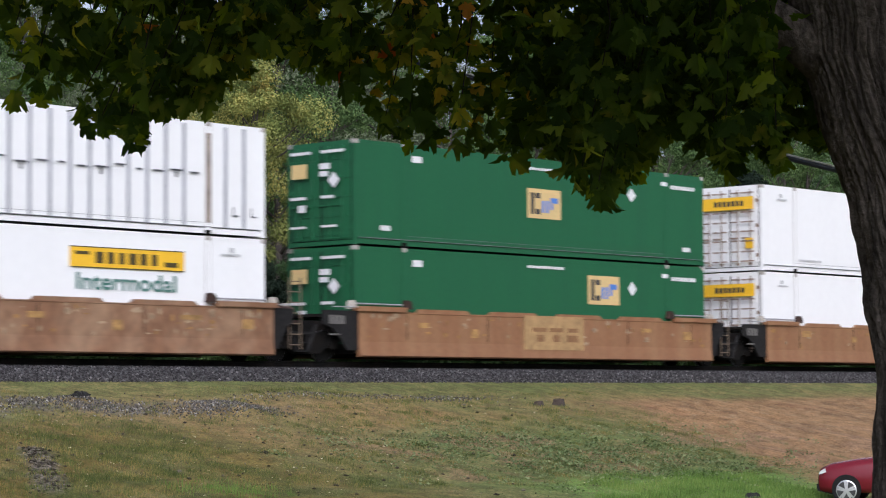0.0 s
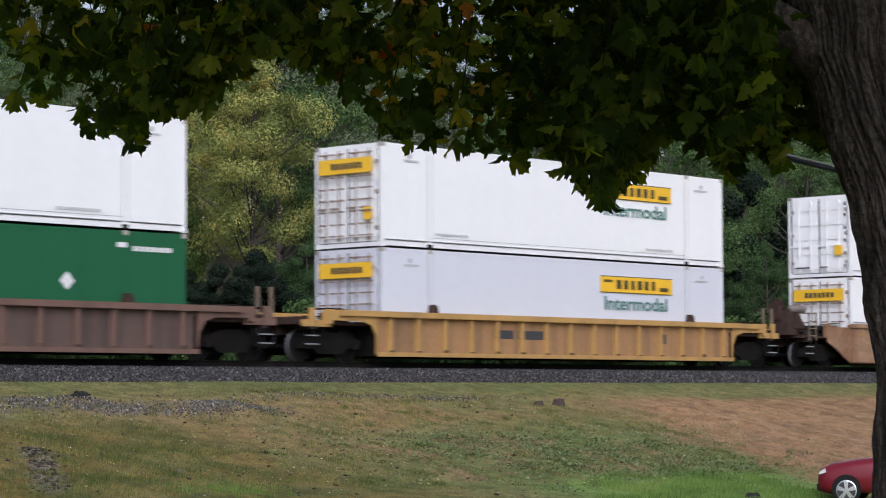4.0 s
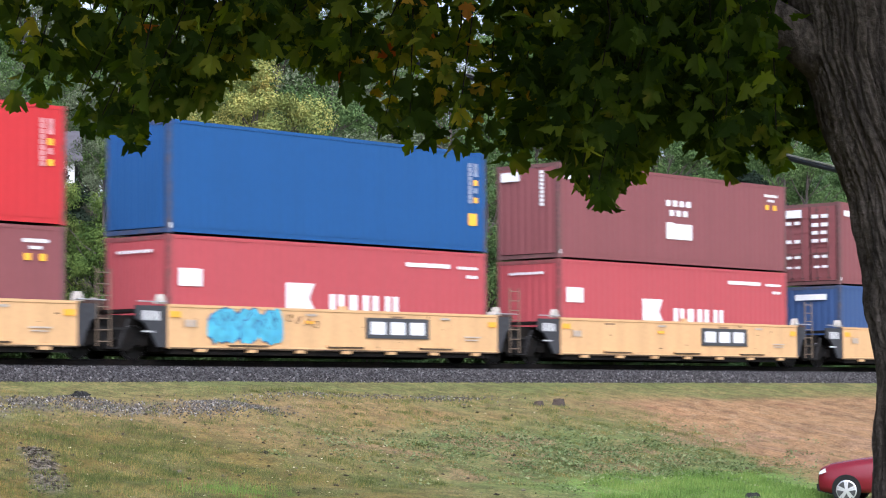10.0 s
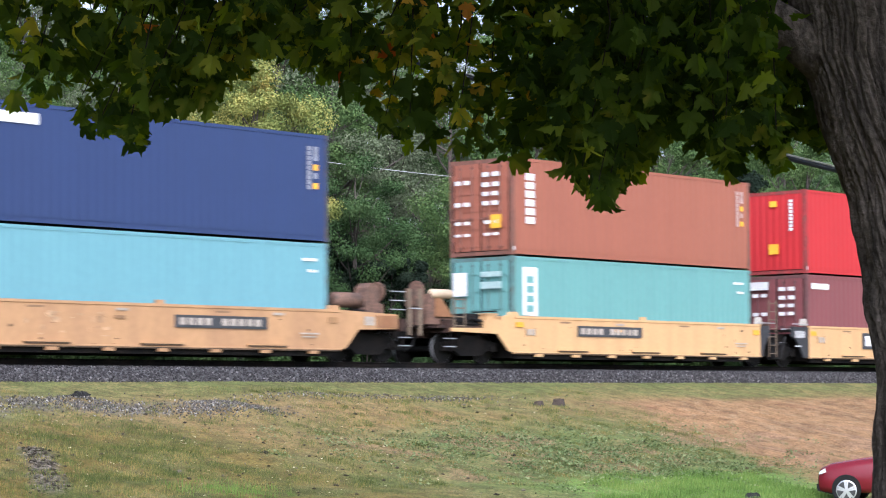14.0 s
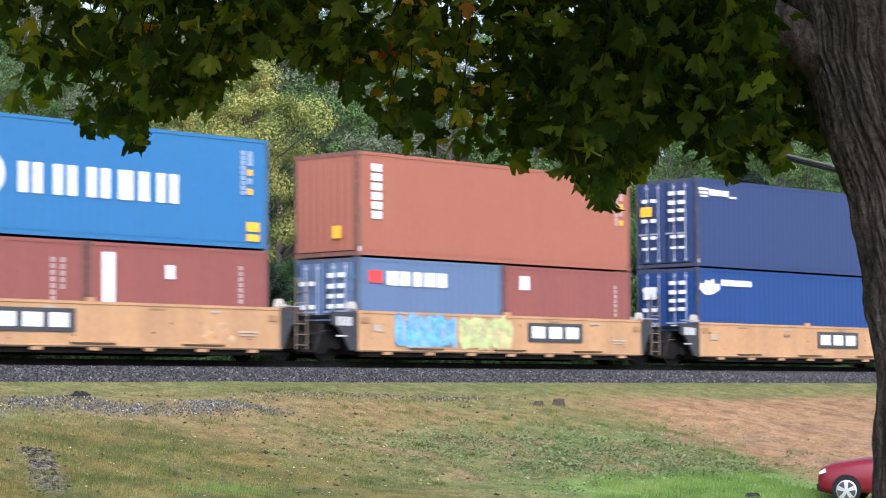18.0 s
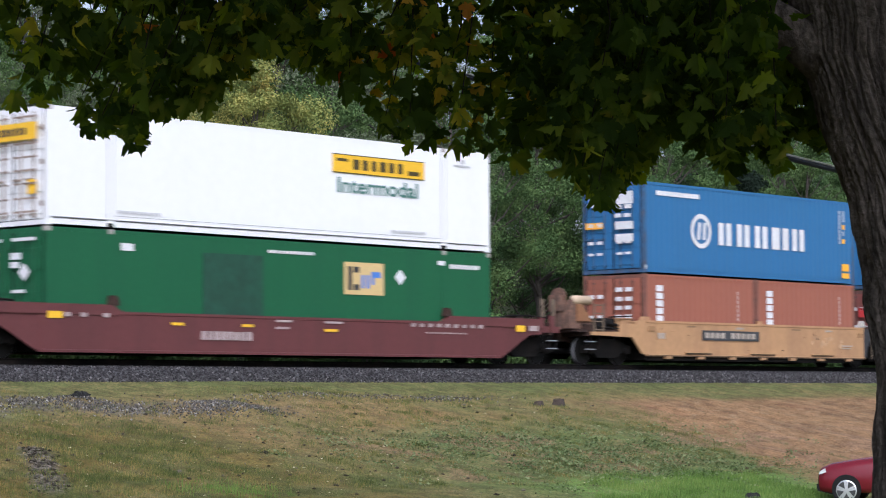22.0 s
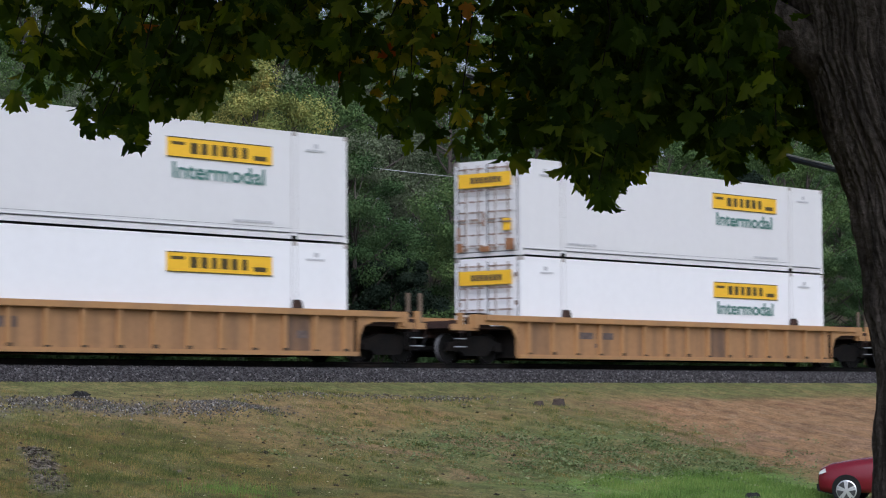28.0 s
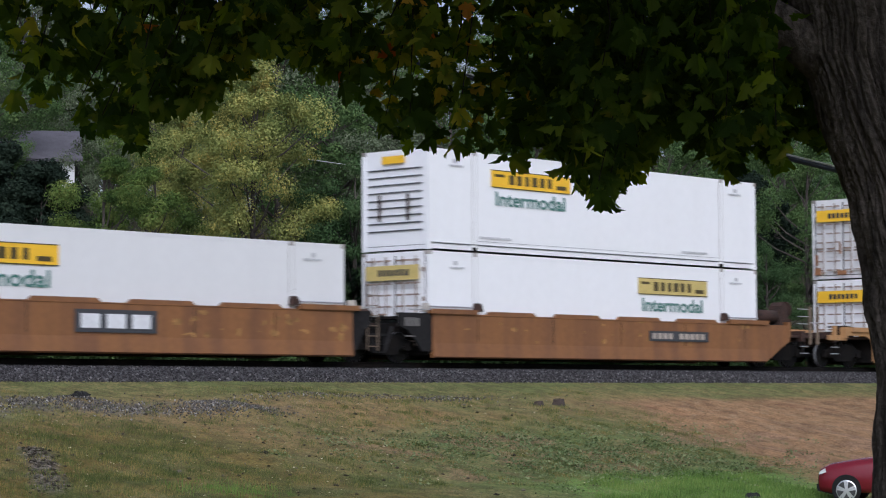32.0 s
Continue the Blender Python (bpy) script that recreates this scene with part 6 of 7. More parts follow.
def build_track():
    rs = np.random.RandomState(5)
    bal = material("ballast", (0.055, 0.053, 0.056), 0.9, 0, 0.5, 25, 3, 0.8, (0.05, 0.048, 0.05))
    t = thing("railway_track", "railway track on dark crushed stone ballast", "railway track")
    # Rails take the near-black steel; the train's shade is in that colour.
    for y in (-0.7525, 0.7525):
        part("rail", Build().prism([(y - 0.07, -0.18), (y + 0.07, -0.18), (y + 0.07, -0.165), (y + 0.012, -0.14), (y + 0.012, -0.045), (y + 0.037, -0.03), (y + 0.034, 0), (y - 0.034, 0), (y - 0.037, -0.03), (y - 0.012, -0.045), (y - 0.012, -0.14), (y - 0.07, -0.165)], -420, 420, "x"), STEEL_DARK, t, "steel rail in a dark tone for the train's shade")
    tie = material("creosoted_wood", (0.045, 0.038, 0.032), 0.9, 0, 0.4, 15, 2, 0.4, per=0.25)
    for i in range(220):
        part("tie", lambda: Build().box(-0.115, 0.115, -1.3, 1.3, -0.36, -0.182), tie, t, at=(20 + i * 0.5, rs.uniform(-0.03, 0.03), 0), key="tie")
    # ballast bed with loose stones on its shoulder
    b = Build().prism([(-1.65, -0.25), (-1.5, -0.2), (1.5, -0.2), (1.65, -0.25), (2.75, -0.75), (-2.75, -0.75)], -420, 420, "x")
    bed = part("ballast_bed", b, bal, t, "dark crushed stone bed")
    n = 34000
    u = rs.uniform(0, 1, n)
    y = -1.36 - 1.4 * u
    z = np.interp(y, [-2.75, -1.65, -1.5, -1.3], [-0.72, -0.25, -0.2, -0.2])
    pos = np.stack([24 + 74 * rs.uniform(0, 1, n) ** 1.2, y, z], 1)
    v, f = stamp(STONE_V, STONE_F, pos, rs.uniform(0.04, 0.095, n), random_turns(rs, n))
    stone = foliage("ballast_stone", [(0.25, (0.017, 0.016, 0.0165)), (0.7, (0.042, 0.039, 0.04)), (0.95, (0.085, 0.08, 0.08)), (1.0, (0.2, 0.19, 0.19))], 0.0, 0.9, 0.2, 0.75, 0.0)
    scatter("ballast_stones", v, f, stone, t, "loose grey ballast stones")
    # gravel spill and heap on the shelf
    n = 4600
    k = rs.choice(6, n, p=(0.3, 0.12, 0.24, 0.1, 0.16, 0.08))
    cen = np.array([(36.6, -6.2), (33.1, -5.4), (31.2, -5.6), (40.9, -4.75), (34.6, -6.0), (45.2, -4.75)])[k]
    spread = np.array([(0.75, 0.4), (0.6, 0.4), (1.7, 0.42), (1.9, 0.25), (1.3, 0.42), (1.2, 0.2)])[k]
    p = cen + rs.normal(0, 1, (n, 2)) * spread
    pos = np.array([(a, c, ground_z(a, c) + 0.02) for a, c in p])
    v, f = stamp(STONE_V, STONE_F, pos, rs.uniform(0.02, 0.075, n) * rs.uniform(0.6, 1, n), random_turns(rs, n))
    pale = foliage("gravel_stone", [(0.25, (0.035, 0.031, 0.028)), (0.6, (0.085, 0.078, 0.07)), (0.92, (0.17, 0.16, 0.145)), (1.0, (0.4, 0.38, 0.35))], 0.0, 0.9, 0.2, 0.75, 0.0)
    scatter("gravel", v, f, pale, None, "spilled grey gravel on the grass shelf", "gravel")


def build_grass():
    rs = np.random.RandomState(9)
    blade = [(-0.05, 0, 0), (0.05, 0, 0), (0.02, 0.03, 0.55), (0.0, 0.14, 1.0), (-0.5, 0.1, 0), (-0.38, 0.1, 0), (-0.5, 0.02, 0.75), (0.4, -0.1, 0), (0.5, -0.12, 0), (0.62, 0.05, 0.8)]
    tri = [(0, 1, 2), (0, 2, 3), (4, 5, 6), (7, 8, 9)]
    n = 85000
    x, y = 24 + 54 * rs.uniform(0, 1, n) ** 1.15, -2.9 - 14.5 * rs.uniform(0, 1, n)
    pat = np.array([noise.noise((a * 0.45, c * 0.45, 2)) for a, c in zip(x, y)])
    bare = (x - 0.46 * y > 55.5 + 2.2 * pat * 2) & (y < -4.9)
    keep = (pat > -0.3) & ~((np.abs(x - 0.662 * y - 34.76) < 0.45) & (y > -12.8) & (y < -9.2)) & ((x - 36.6) ** 2 + (y + 6.2) ** 2 > 0.6) & ~(bare & (rs.uniform(0, 1, n) > 0.04))
    x, y, pat = x[keep], y[keep], pat[keep]
    pos = np.array([(a, c, ground_z(a, c) - 0.005) for a, c in zip(x, y)])
    rot = random_turns(rs, len(x), 0.95)
    v, f = stamp(blade, tri, pos, rs.uniform(0.022, 0.07, len(x)) * np.interp(y, [-6.5, -4.5], [1, 0.6]) * (1 + 0.8 * np.clip(pat, 0, 1)), rot)
    gm = foliage("grass_blades", [(0.0, (0.05, 0.068, 0.025)), (0.4, (0.125, 0.14, 0.055)), (0.7, (0.2, 0.18, 0.085)), (1.0, (0.3, 0.26, 0.15))], 0.2, 0.7)
    scatter("grass", v, f, gm, None, "short patchy grass on the bank", "grass")
    # broad-leaved weeds on the lower bank
    n = 11000
    leafv, leaff = [(0, 0, 0), (0.32, 0.5, 0.12), (0, 1, 0.02), (-0.32, 0.5, 0.12)], [(0, 1, 2, 3)]
    cen = np.stack([rs.normal(43.0, 3.4, 420), rs.normal(-11.4, 1.6, 420)], 1)
    k = rs.randint(0, 420, n)
    p = cen[k] + rs.normal(0, 0.19, (n, 2))
    p = p[p[:, 1] < -7.5]
    pos = np.array([(a, c, ground_z(a, c) + rs.uniform(0.0, 0.13)) for a, c in p])
    v, f = stamp(leafv, leaff, pos, rs.uniform(0.035, 0.1, len(p)), random_turns(rs, len(p), 0.9))
    wm = foliage("weed_leaves", [(0.0, (0.06, 0.1, 0.035)), (0.55, (0.14, 0.19, 0.07)), (1.0, (0.3, 0.33, 0.17))], 0.2, 0.6)
    scatter("weeds", v, f, wm, None, "low broad-leaved weeds on the bank", "weeds")
    # darker tufts scattered over the turf
    cen = np.stack([rs.uniform(25, 52, 420), rs.uniform(-14.0, -3.6, 420)], 1)
    cen = np.concatenate([cen, np.stack([rs.uniform(25.5, 33, 160), rs.uniform(-13.0, -7.0, 160)], 1)])
    cen = cen[cen[:, 0] - 0.46 * cen[:, 1] < 55]
    k = rs.randint(0, len(cen), 26000)
    p = cen[k] + rs.normal(0, 1, (26000, 2)) * rs.uniform(0.08, 0.32, len(cen))[k][:, None]
    pos = np.array([(a, c, ground_z(a, c) - 0.005) for a, c in p])
    v, f = stamp(blade, tri, pos, rs.uniform(0.04, 0.12, len(p)), random_turns(rs, len(p), 0.65))
    scatter("grass_tufts", v, f, foliage("tuft_blades", [(0.0, (0.035, 0.05, 0.012)), (0.45, (0.08, 0.11, 0.024)), (0.75, (0.17, 0.17, 0.045)), (1.0, (0.3, 0.22, 0.08))], 0.2, 0.7, 0.3, 0.7, 1.4), None, "green and straw-coloured tufts in the turf", "grass")
    # dry stalks on the bare bank
    n = 4200
    cen = np.stack([rs.uniform(46, 62, 300), rs.uniform(-17, -5.5, 300)], 1)
    p = cen[rs.randint(0, 300, n)] + rs.normal(0, 0.25, (n, 2))
    pos = np.array([(a, c, ground_z(a, c) - 0.005) for a, c in p])
    v, f = stamp(blade, tri, pos, rs.uniform(0.03, 0.09, n), random_turns(rs, n, 1.0))
    scatter("dry_stalks", v, f, foliage("dry_blades", [(0.0, (0.1, 0.07, 0.035)), (0.5, (0.24, 0.16, 0.08)), (1.0, (0.38, 0.28, 0.16))], 0.15, 0.8), None, "dry brown stalks on bare earth", "grass")
    # fallen leaves
    n = 1300
    p = np.stack([rs.uniform(27, 50, n), rs.normal(-10.0, 2.4, n)], 1)
    p = p[(p[:, 1] < -4) & (p[:, 0] - 0.46 * p[:, 1] < 56)]
    pos = np.array([(a, c, ground_z(a, c) + 0.02) for a, c in p])
    v, f = stamp(leafv, leaff, pos, rs.uniform(0.04, 0.09, len(p)), random_turns(rs, len(p), 0.5))
    scatter("fallen_leaves", v, f, foliage("dry_leaves", [(0.0, (0.14, 0.08, 0.04)), (0.6, (0.28, 0.19, 0.085)), (1.0, (0.5, 0.44, 0.3))], 0.15, 0.8, 0.1, 1.0, 0.0), None, "dry fallen leaves on the bank", "leaves")
    # lush tufts along the foot of the bank
    n = 16000
    x, y = rs.uniform(34, 47, n), rs.uniform(-18, -13, n)
    q = np.array([noise.noise((a * 0.6, c * 0.6, 5)) for a, c in zip(x, y)])
    k = (y < -13.7 - 1.2 * q) & (x - 0.46 * y < 52.5) & (x > 39.0 + 3 * q) & (q > -0.35)
    x, y = np.concatenate([x[k], rs.normal(30.2, 0.5, 260)]), np.concatenate([y[k], rs.normal(-13.1, 0.45, 260)])
    pos = np.array([(a, c, ground_z(a, c) - 0.005) for a, c in zip(x, y)])
    v, f = stamp(blade, tri, pos, rs.uniform(0.06, 0.17, len(x)), random_turns(rs, len(x), 0.35))
    scatter("lush_grass", v, f, foliage("lush_blades", [(0.0, (0.05, 0.1, 0.017)), (0.5, (0.125, 0.22, 0.038)), (1.0, (0.24, 0.3, 0.08))], 0.25, 0.65), None, "bright green grass at the foot of the bank", "grass")


# ---- woods ----
LEAF_V = [(0, -0.5, 0), (0.34, 0.02, 0.1), (0, 0.55, 0), (-0.34, 0.02, 0.1)]
LEAF_F = [(0, 1, 2, 3)]
BARK_FAR = material("far_bark", (0.07, 0.058, 0.048), 0.9, 0, 0.4, 6, 1.5, 0.4)


def tree_proto(name, label, seed, height, radius, base, leaves, size, mat, clumps=34, lean=0.0):
    """A tree with a tapered trunk, limbs to each leaf clump and a crown of single leaves with gaps."""
    rs = np.random.RandomState(seed)
    t = thing(name, label, "tree", "woodland trees")
    b = Build()
    top = height * 0.86
    bend = rs.uniform(-0.35, 0.35, 2)
    axis = [Vector((bend[0] * math.sin(k / 6 * 2.5) + lean * k / 6, bend[1] * math.sin(k / 6 * 2), top * k / 6)) for k in range(7)]
    b.tube(axis, [0.026 * height * (1 - k / 7.5) * (1.35 if k == 0 else 1) * 0.6 for k in range(7)], 8)
    cen = []
    while len(cen) < clumps:
        p = rs.uniform(-1, 1, 3)
        d = np.linalg.norm(p)
        if 0.35 < d < 1:
            cz = base + (height - base) * (0.5 + 0.5 * p[2])
            taper = math.sqrt(max(0.05, 1 - (abs(p[2]) ** 2.2))) * (1.05 if p[2] < 0.2 else 0.9)
            cen.append((p[0] * radius * taper, p[1] * radius * taper, cz))
    for c in cen[: clumps * 2 // 3]:
        h = max(0.12, min(0.9, (c[2] - radius * 0.5) / top))
        i = h * 6
        s = axis[int(i)].lerp(axis[min(6, int(i) + 1)], i - int(i))
        e = Vector(c)
        m = s.lerp(e, 0.5) + Vector((0, 0, -0.15 * radius * 0.4))
        b.tube([s, m, e], [0.0075 * height * (1 - h * 0.7), 0.005 * height * (1 - h * 0.6), 0.012], 5, False)
    part("trunk", b, BARK_FAR, t, "grey-brown trunk with limbs")
    n, size = int(leaves * 1.6), size * 0.79
    k = rs.randint(0, clumps, n)
    spread = rs.uniform(0.15, 0.31, clumps)[k] * radius
    dirs = rs.normal(0, 1, (n, 3))
    dirs /= np.linalg.norm(dirs, axis=1)[:, None]
    pos = np.array(cen)[k] + dirs * (spread * rs.uniform(0.15, 1, n) ** 0.6)[:, None] * np.array((1, 1, 0.75))
    # each spray of leaves faces out of its clump and up
    face = dirs * 0.9 + np.array((0, 0, 0.45)) + rs.normal(0, 0.42, (n, 3))
    face /= np.linalg.norm(face, axis=1)[:, None]
    along = np.cross(face, rs.normal(0, 1, (n, 3)))
    along /= np.linalg.norm(along, axis=1)[:, None]
    v, f = stamp(LEAF_V, LEAF_F, pos, size * rs.uniform(0.6, 1.35, n), np.stack([np.cross(along, face), along, face], 2))
    scatter("crown", v, f, mat, t)
    return t


def build_woods():
    F = lambda name, a, b, c: foliage(name, [(0.0, a), (0.5, b), (1.0, c)], 0.16, 0.75, 0.08, 0.3, 1.7)
    yellow = F("yellow_green_leaves", (0.09, 0.125, 0.034), (0.27, 0.29, 0.085), (0.56, 0.42, 0.11))
    light = F("light_green_leaves", (0.034, 0.066, 0.018), (0.11, 0.165, 0.038), (0.3, 0.31, 0.09))
    dark = F("dark_green_leaves", (0.026, 0.054, 0.02), (0.058, 0.104, 0.038), (0.105, 0.155, 0.06))
    mid = F("mid_green_leaves", (0.045, 0.086, 0.03), (0.093, 0.15, 0.05), (0.16, 0.21, 0.072))
    grey = F("grey_green_leaves", (0.08, 0.1, 0.06), (0.14, 0.17, 0.1), (0.22, 0.25, 0.15))
    ever = F("evergreen_leaves", (0.010, 0.018, 0.012), (0.02, 0.032, 0.02), (0.035, 0.05, 0.03))
    P = {
        "yellow": tree_proto("tree", "yellow-green autumn tree behind the track", 1, 10.5, 3.2, 3.6, 34000, 0.1, yellow, 60),
        "light": tree_proto("tree", "light green young tree behind the track", 2, 8.0, 2.6, 0.8, 27000, 0.1, light, 50),
        "dark": tree_proto("tree", "dark green dense tree behind the track", 3, 11.0, 3.6, 0.6, 21000, 0.135, dark, 56),
        "mid": tree_proto("tree", "mid green woodland tree", 4, 12.0, 3.6, 1.2, 21000, 0.135, mid, 56),
        "grey": tree_proto("tree", "thin grey-green tree with bare twigs", 5, 14.0, 3.8, 3.0, 12000, 0.15, grey, 46),
        "ever": tree_proto("tree", "dark evergreen shrub tree", 6, 7.0, 2.8, 0.2, 30000, 0.17, ever, 48),
        "shrub": tree_proto("shrub", "leafy green shrub beside the railway", 7, 2.6, 1.6, 0.1, 4200, 0.14, mid, 20),
        "dshrub": tree_proto("shrub", "dark green undergrowth shrub below the trees", 8, 3.0, 1.9, 0.1, 4200, 0.15, dark, 20),
    }
    used = set()

    def plant(kind, x, y, scale=1.0, rz=0.0, sink=0.1):
        m = pose(x, y, ground_z(x, y) - sink, 0, 0, rz) @ Matrix.Diagonal((scale, scale, scale, 1))
        if kind in used:
            copy_thing(P[kind], m)
        else:
            used.add(kind)
            P[kind].matrix_basis = m
    # the trees that stand out, (kind, sight line, metres beyond the track, scale)
    rs = random.Random(21)
    spots = (("ever", 20, 20, 0.95), ("ever", 74, 19, 0.95), ("ever", -60, 22, 0.95), ("light", 190, 12, 0.95), ("light", 260, 15, 0.95), ("yellow", 446, 12, 1.0), ("yellow", 318, 19, 0.85), ("dark", 625, 11, 0.75), ("dark", 660, 14, 0.8),
             ("mid", 500, 27, 1.15), ("grey", 600, 26, 1.0), ("grey", 690, 33, 1.05), ("dark", 760, 17, 0.8), ("mid", 860, 13, 0.75), ("grey", 800, 25, 0.95), ("mid", 960, 15, 0.8), ("dark", 1060, 13, 0.75), ("mid", 1160, 10, 0.85),
             ("dark", 1250, 12, 0.8), ("dark", 1290, 17, 0.85), ("ever", 1225, 16, 1.25), ("ever", 1320, 20, 1.3), ("dark", 1360, 11, 0.75), ("mid", 1440, 15, 0.8), ("dark", 1530, 12, 0.85), ("mid", 1620, 16, 0.9), ("grey", 215, 36, 0.8), ("mid", -60, 52, 0.9), ("grey", 330, 34, 1.0), ("light", 1165, 13, 0.95), ("ever", 395, 8.5, 0.55), ("ever", 455, 9.5, 0.62), ("ever", 330, 10, 0.5), ("dark", 540, 9.5, 0.6), ("ever", 700, 10, 0.7), ("ever", 590, 12, 0.75), ("dark", 925, 20, 0.9))
    for kind, col, yy, s in spots:
        a = math.atan((col - 784) / 4156) + radians(47.96)
        plant(kind, math.tan(a) * (45.78 + yy), yy, s, rs.uniform(0, 360))
    for i in range(36):
        yy = rs.uniform(30, 75)
        col = -150 + 1900 * (i + rs.random()) / 36
        if col < 260 and yy < 62:
            yy += 30
        a = math.atan((col - 784) / 4156) + radians(47.96)
        plant(rs.choice(("dark", "mid", "grey", "mid", "dark")), math.tan(a) * (45.78 + yy), yy, rs.uniform(0.95, 1.3), rs.uniform(0, 360))
    # the wooded rise behind all of them
    for i in range(44):
        yy = rs.uniform(78, 125)
        col = -160 + 1900 * (i + rs.random()) / 44
        a = math.atan((col - 784) / 4156) + radians(47.96)
        plant(rs.choice(("dark", "mid", "dark")), math.tan(a) * (45.78 + yy), yy, rs.uniform(1.2, 1.6), rs.uniform(0, 360))
    for i in range(60):
        col = -120 + 1800 * (i + rs.random()) / 60
        yy = rs.uniform(4.5, 8.5)
        a = math.atan((col - 784) / 4156) + radians(47.96)
        plant(rs.choice(("shrub", "shrub", "dshrub")), math.tan(a) * (45.78 + yy), yy, rs.uniform(0.6, 1.15), rs.uniform(0, 360))


def build_house():
    wall = material("pale_siding", (0.6, 0.6, 0.6), 0.7, 0, 0.1)
    roof = material("grey_shingles", (0.105, 0.098, 0.112), 0.9, 0, 0.3, 30, 2)
    glass = material("window_glass", (0.03, 0.035, 0.04), 0.1, 0, 0.1)
    h = thing("house", "pale house with grey shingle roof among trees", "house", at=(74.6, 55.1, 7.8))
    h.rotation_euler.z = radians(-38)
    part("wall", Build().prism([(-3.5, -1.2), (3.5, -1.2), (3.5, 3.6), (0, 5.2), (-3.5, 3.6)], -5.5, 5.5, "x"), wall, h)
    for s in (-1, 1):
        part("roof", Build().prism([(s * 3.95, 3.4), (s * 3.95, 3.55), (0, 5.4), (0, 5.25)], -5.9, 5.9, "x"), roof, h)
    for x in (-3.6, -1.2, 1.2, 3.6):
        w = part("window", Build().box(x - 0.5, x + 0.5, -3.54, -3.5, 1.5, 2.9), glass, h)
        part("frame", Build().box(x - 0.58, x + 0.58, -3.57, -3.53, 2.9, 2.98).box(x - 0.58, x + 0.58, -3.57, -3.53, 1.42, 1.5).box(x - 0.58, x - 0.5, -3.57, -3.53, 1.5, 2.9).box(x + 0.5, x + 0.58, -3.57, -3.53, 1.5, 2.9), WHITE, w)


# ---- near maple ----
def at_eye(r, z, d):
    """A place r to the right of the sight line, d ahead, at height z."""
    p = EYE + RIGHT * r + AHEAD * d
    return Vector((p.x, p.y, z))


TIPS_WEST = ((-1.72, 0.41, 9.4), (-1.67, 0.21, 9.5), (-1.57, 0.18, 9.3), (-1.66, 0.31, 10.2), (-1.42, 0.1, 9.2), (-1.49, 0.21, 10.0), (-1.34, 0.02, 9.2), (-1.34, 0.12, 9.6), (-1.27, 0.06, 9.3), (-1.19, 0.02, 9.2), (-1.22, -0.04, 9.1), (-1.17, 0.08, 9.4), (-1.18, 0.17, 9.9), (-1.09, 0.15, 9.6), (-1.0, 0.1, 9.3), (-1.04, 0.18, 10.0))
TIPS_MID = ((-0.93, 0.2, 9.4), (-0.93, 0.27, 9.8), (-0.85, 0.25, 9.4), (-0.82, 0.34, 9.8), (-0.71, 0.31, 9.4), (-0.69, 0.46, 10.3), (-0.55, 0.28, 9.4), (-0.49, 0.28, 9.6), (-0.46, 0.32, 9.9), (-0.37, 0.19, 9.3), (-0.32, 0.2, 9.3), (-0.3, 0.25, 10.2), (-0.23, 0.05, 9.5), (-0.17, 0.06, 9.8), (-0.13, -0.02, 9.3), (-0.09, 0.1, 10.2), (-0.03, 0.04, 9.6), (0.06, -0.04, 9.2), (0.13, 0.07, 10.0), (0.19, 0.0, 9.8))
TIPS_EAST = ((0.3, 0.01, 10.2), (0.41, 0.07, 10.4), (0.49, -0.03, 10.0), (0.52, -0.1, 9.6), (0.55, -0.19, 9.2), (0.6, -0.29, 9.1), (0.66, -0.24, 9.3), (0.73, -0.16, 9.4), (0.82, -0.04, 9.9), (0.84, -0.02, 9.5), (0.94, 0.11, 9.8), (1.03, 0.04, 9.6), (1.08, -0.05, 9.3), (1.11, -0.13, 9.2), (1.31, 0.04, 9.8), (1.33, -0.11, 9.3), (1.64, 0.16, 10.8), (1.72, 0.1, 10.7), (1.82, 0.1, 10.9))


def maple_leaf(fold=0.4, droop=0.3, curl=0.22):
    """Five toothed lobes round the stalk, folded along the midrib, the side lobes drooping; the tip points to -z."""
    half = [(0.0, 0.0), (0.07, 0.09), (0.24, 0.17), (0.27, 0.08), (0.2, 0.0), (0.37, 0.02), (0.45, -0.06), (0.6, -0.15), (0.53, -0.24), (0.53, -0.36), (0.39, -0.37), (0.24, -0.36), (0.28, -0.48), (0.38, -0.57), (0.29, -0.65), (0.25, -0.78), (0.12, -0.83), (0.0, -1.04)]
    bent = lambda x, z, k: (x, -k * abs(x) + curl * z * z, z - droop * x * x * 1.6)
    v = [bent(x, z, fold) for x, z in half] + [bent(-x, z, fold * 0.8) for x, z in half[1:-1]]
    n = len(half)
    right = list(range(n))
    left = [0] + list(range(n, n + n - 2)) + [n - 1]
    tri = []
    mid = len(v)
    v.append((0.0, 0.01, -0.28))
    for ring_ in (right, left[::-1]):
        for i in range(len(ring_) - 1):
            tri.append((mid, ring_[i], ring_[i + 1]))
    v += [(0.008, 0, 0), (-0.008, 0, 0), (0.0, 0.12, 0.55)]
    tri.append((mid + 1, mid + 2, mid + 3))
    return v, tri


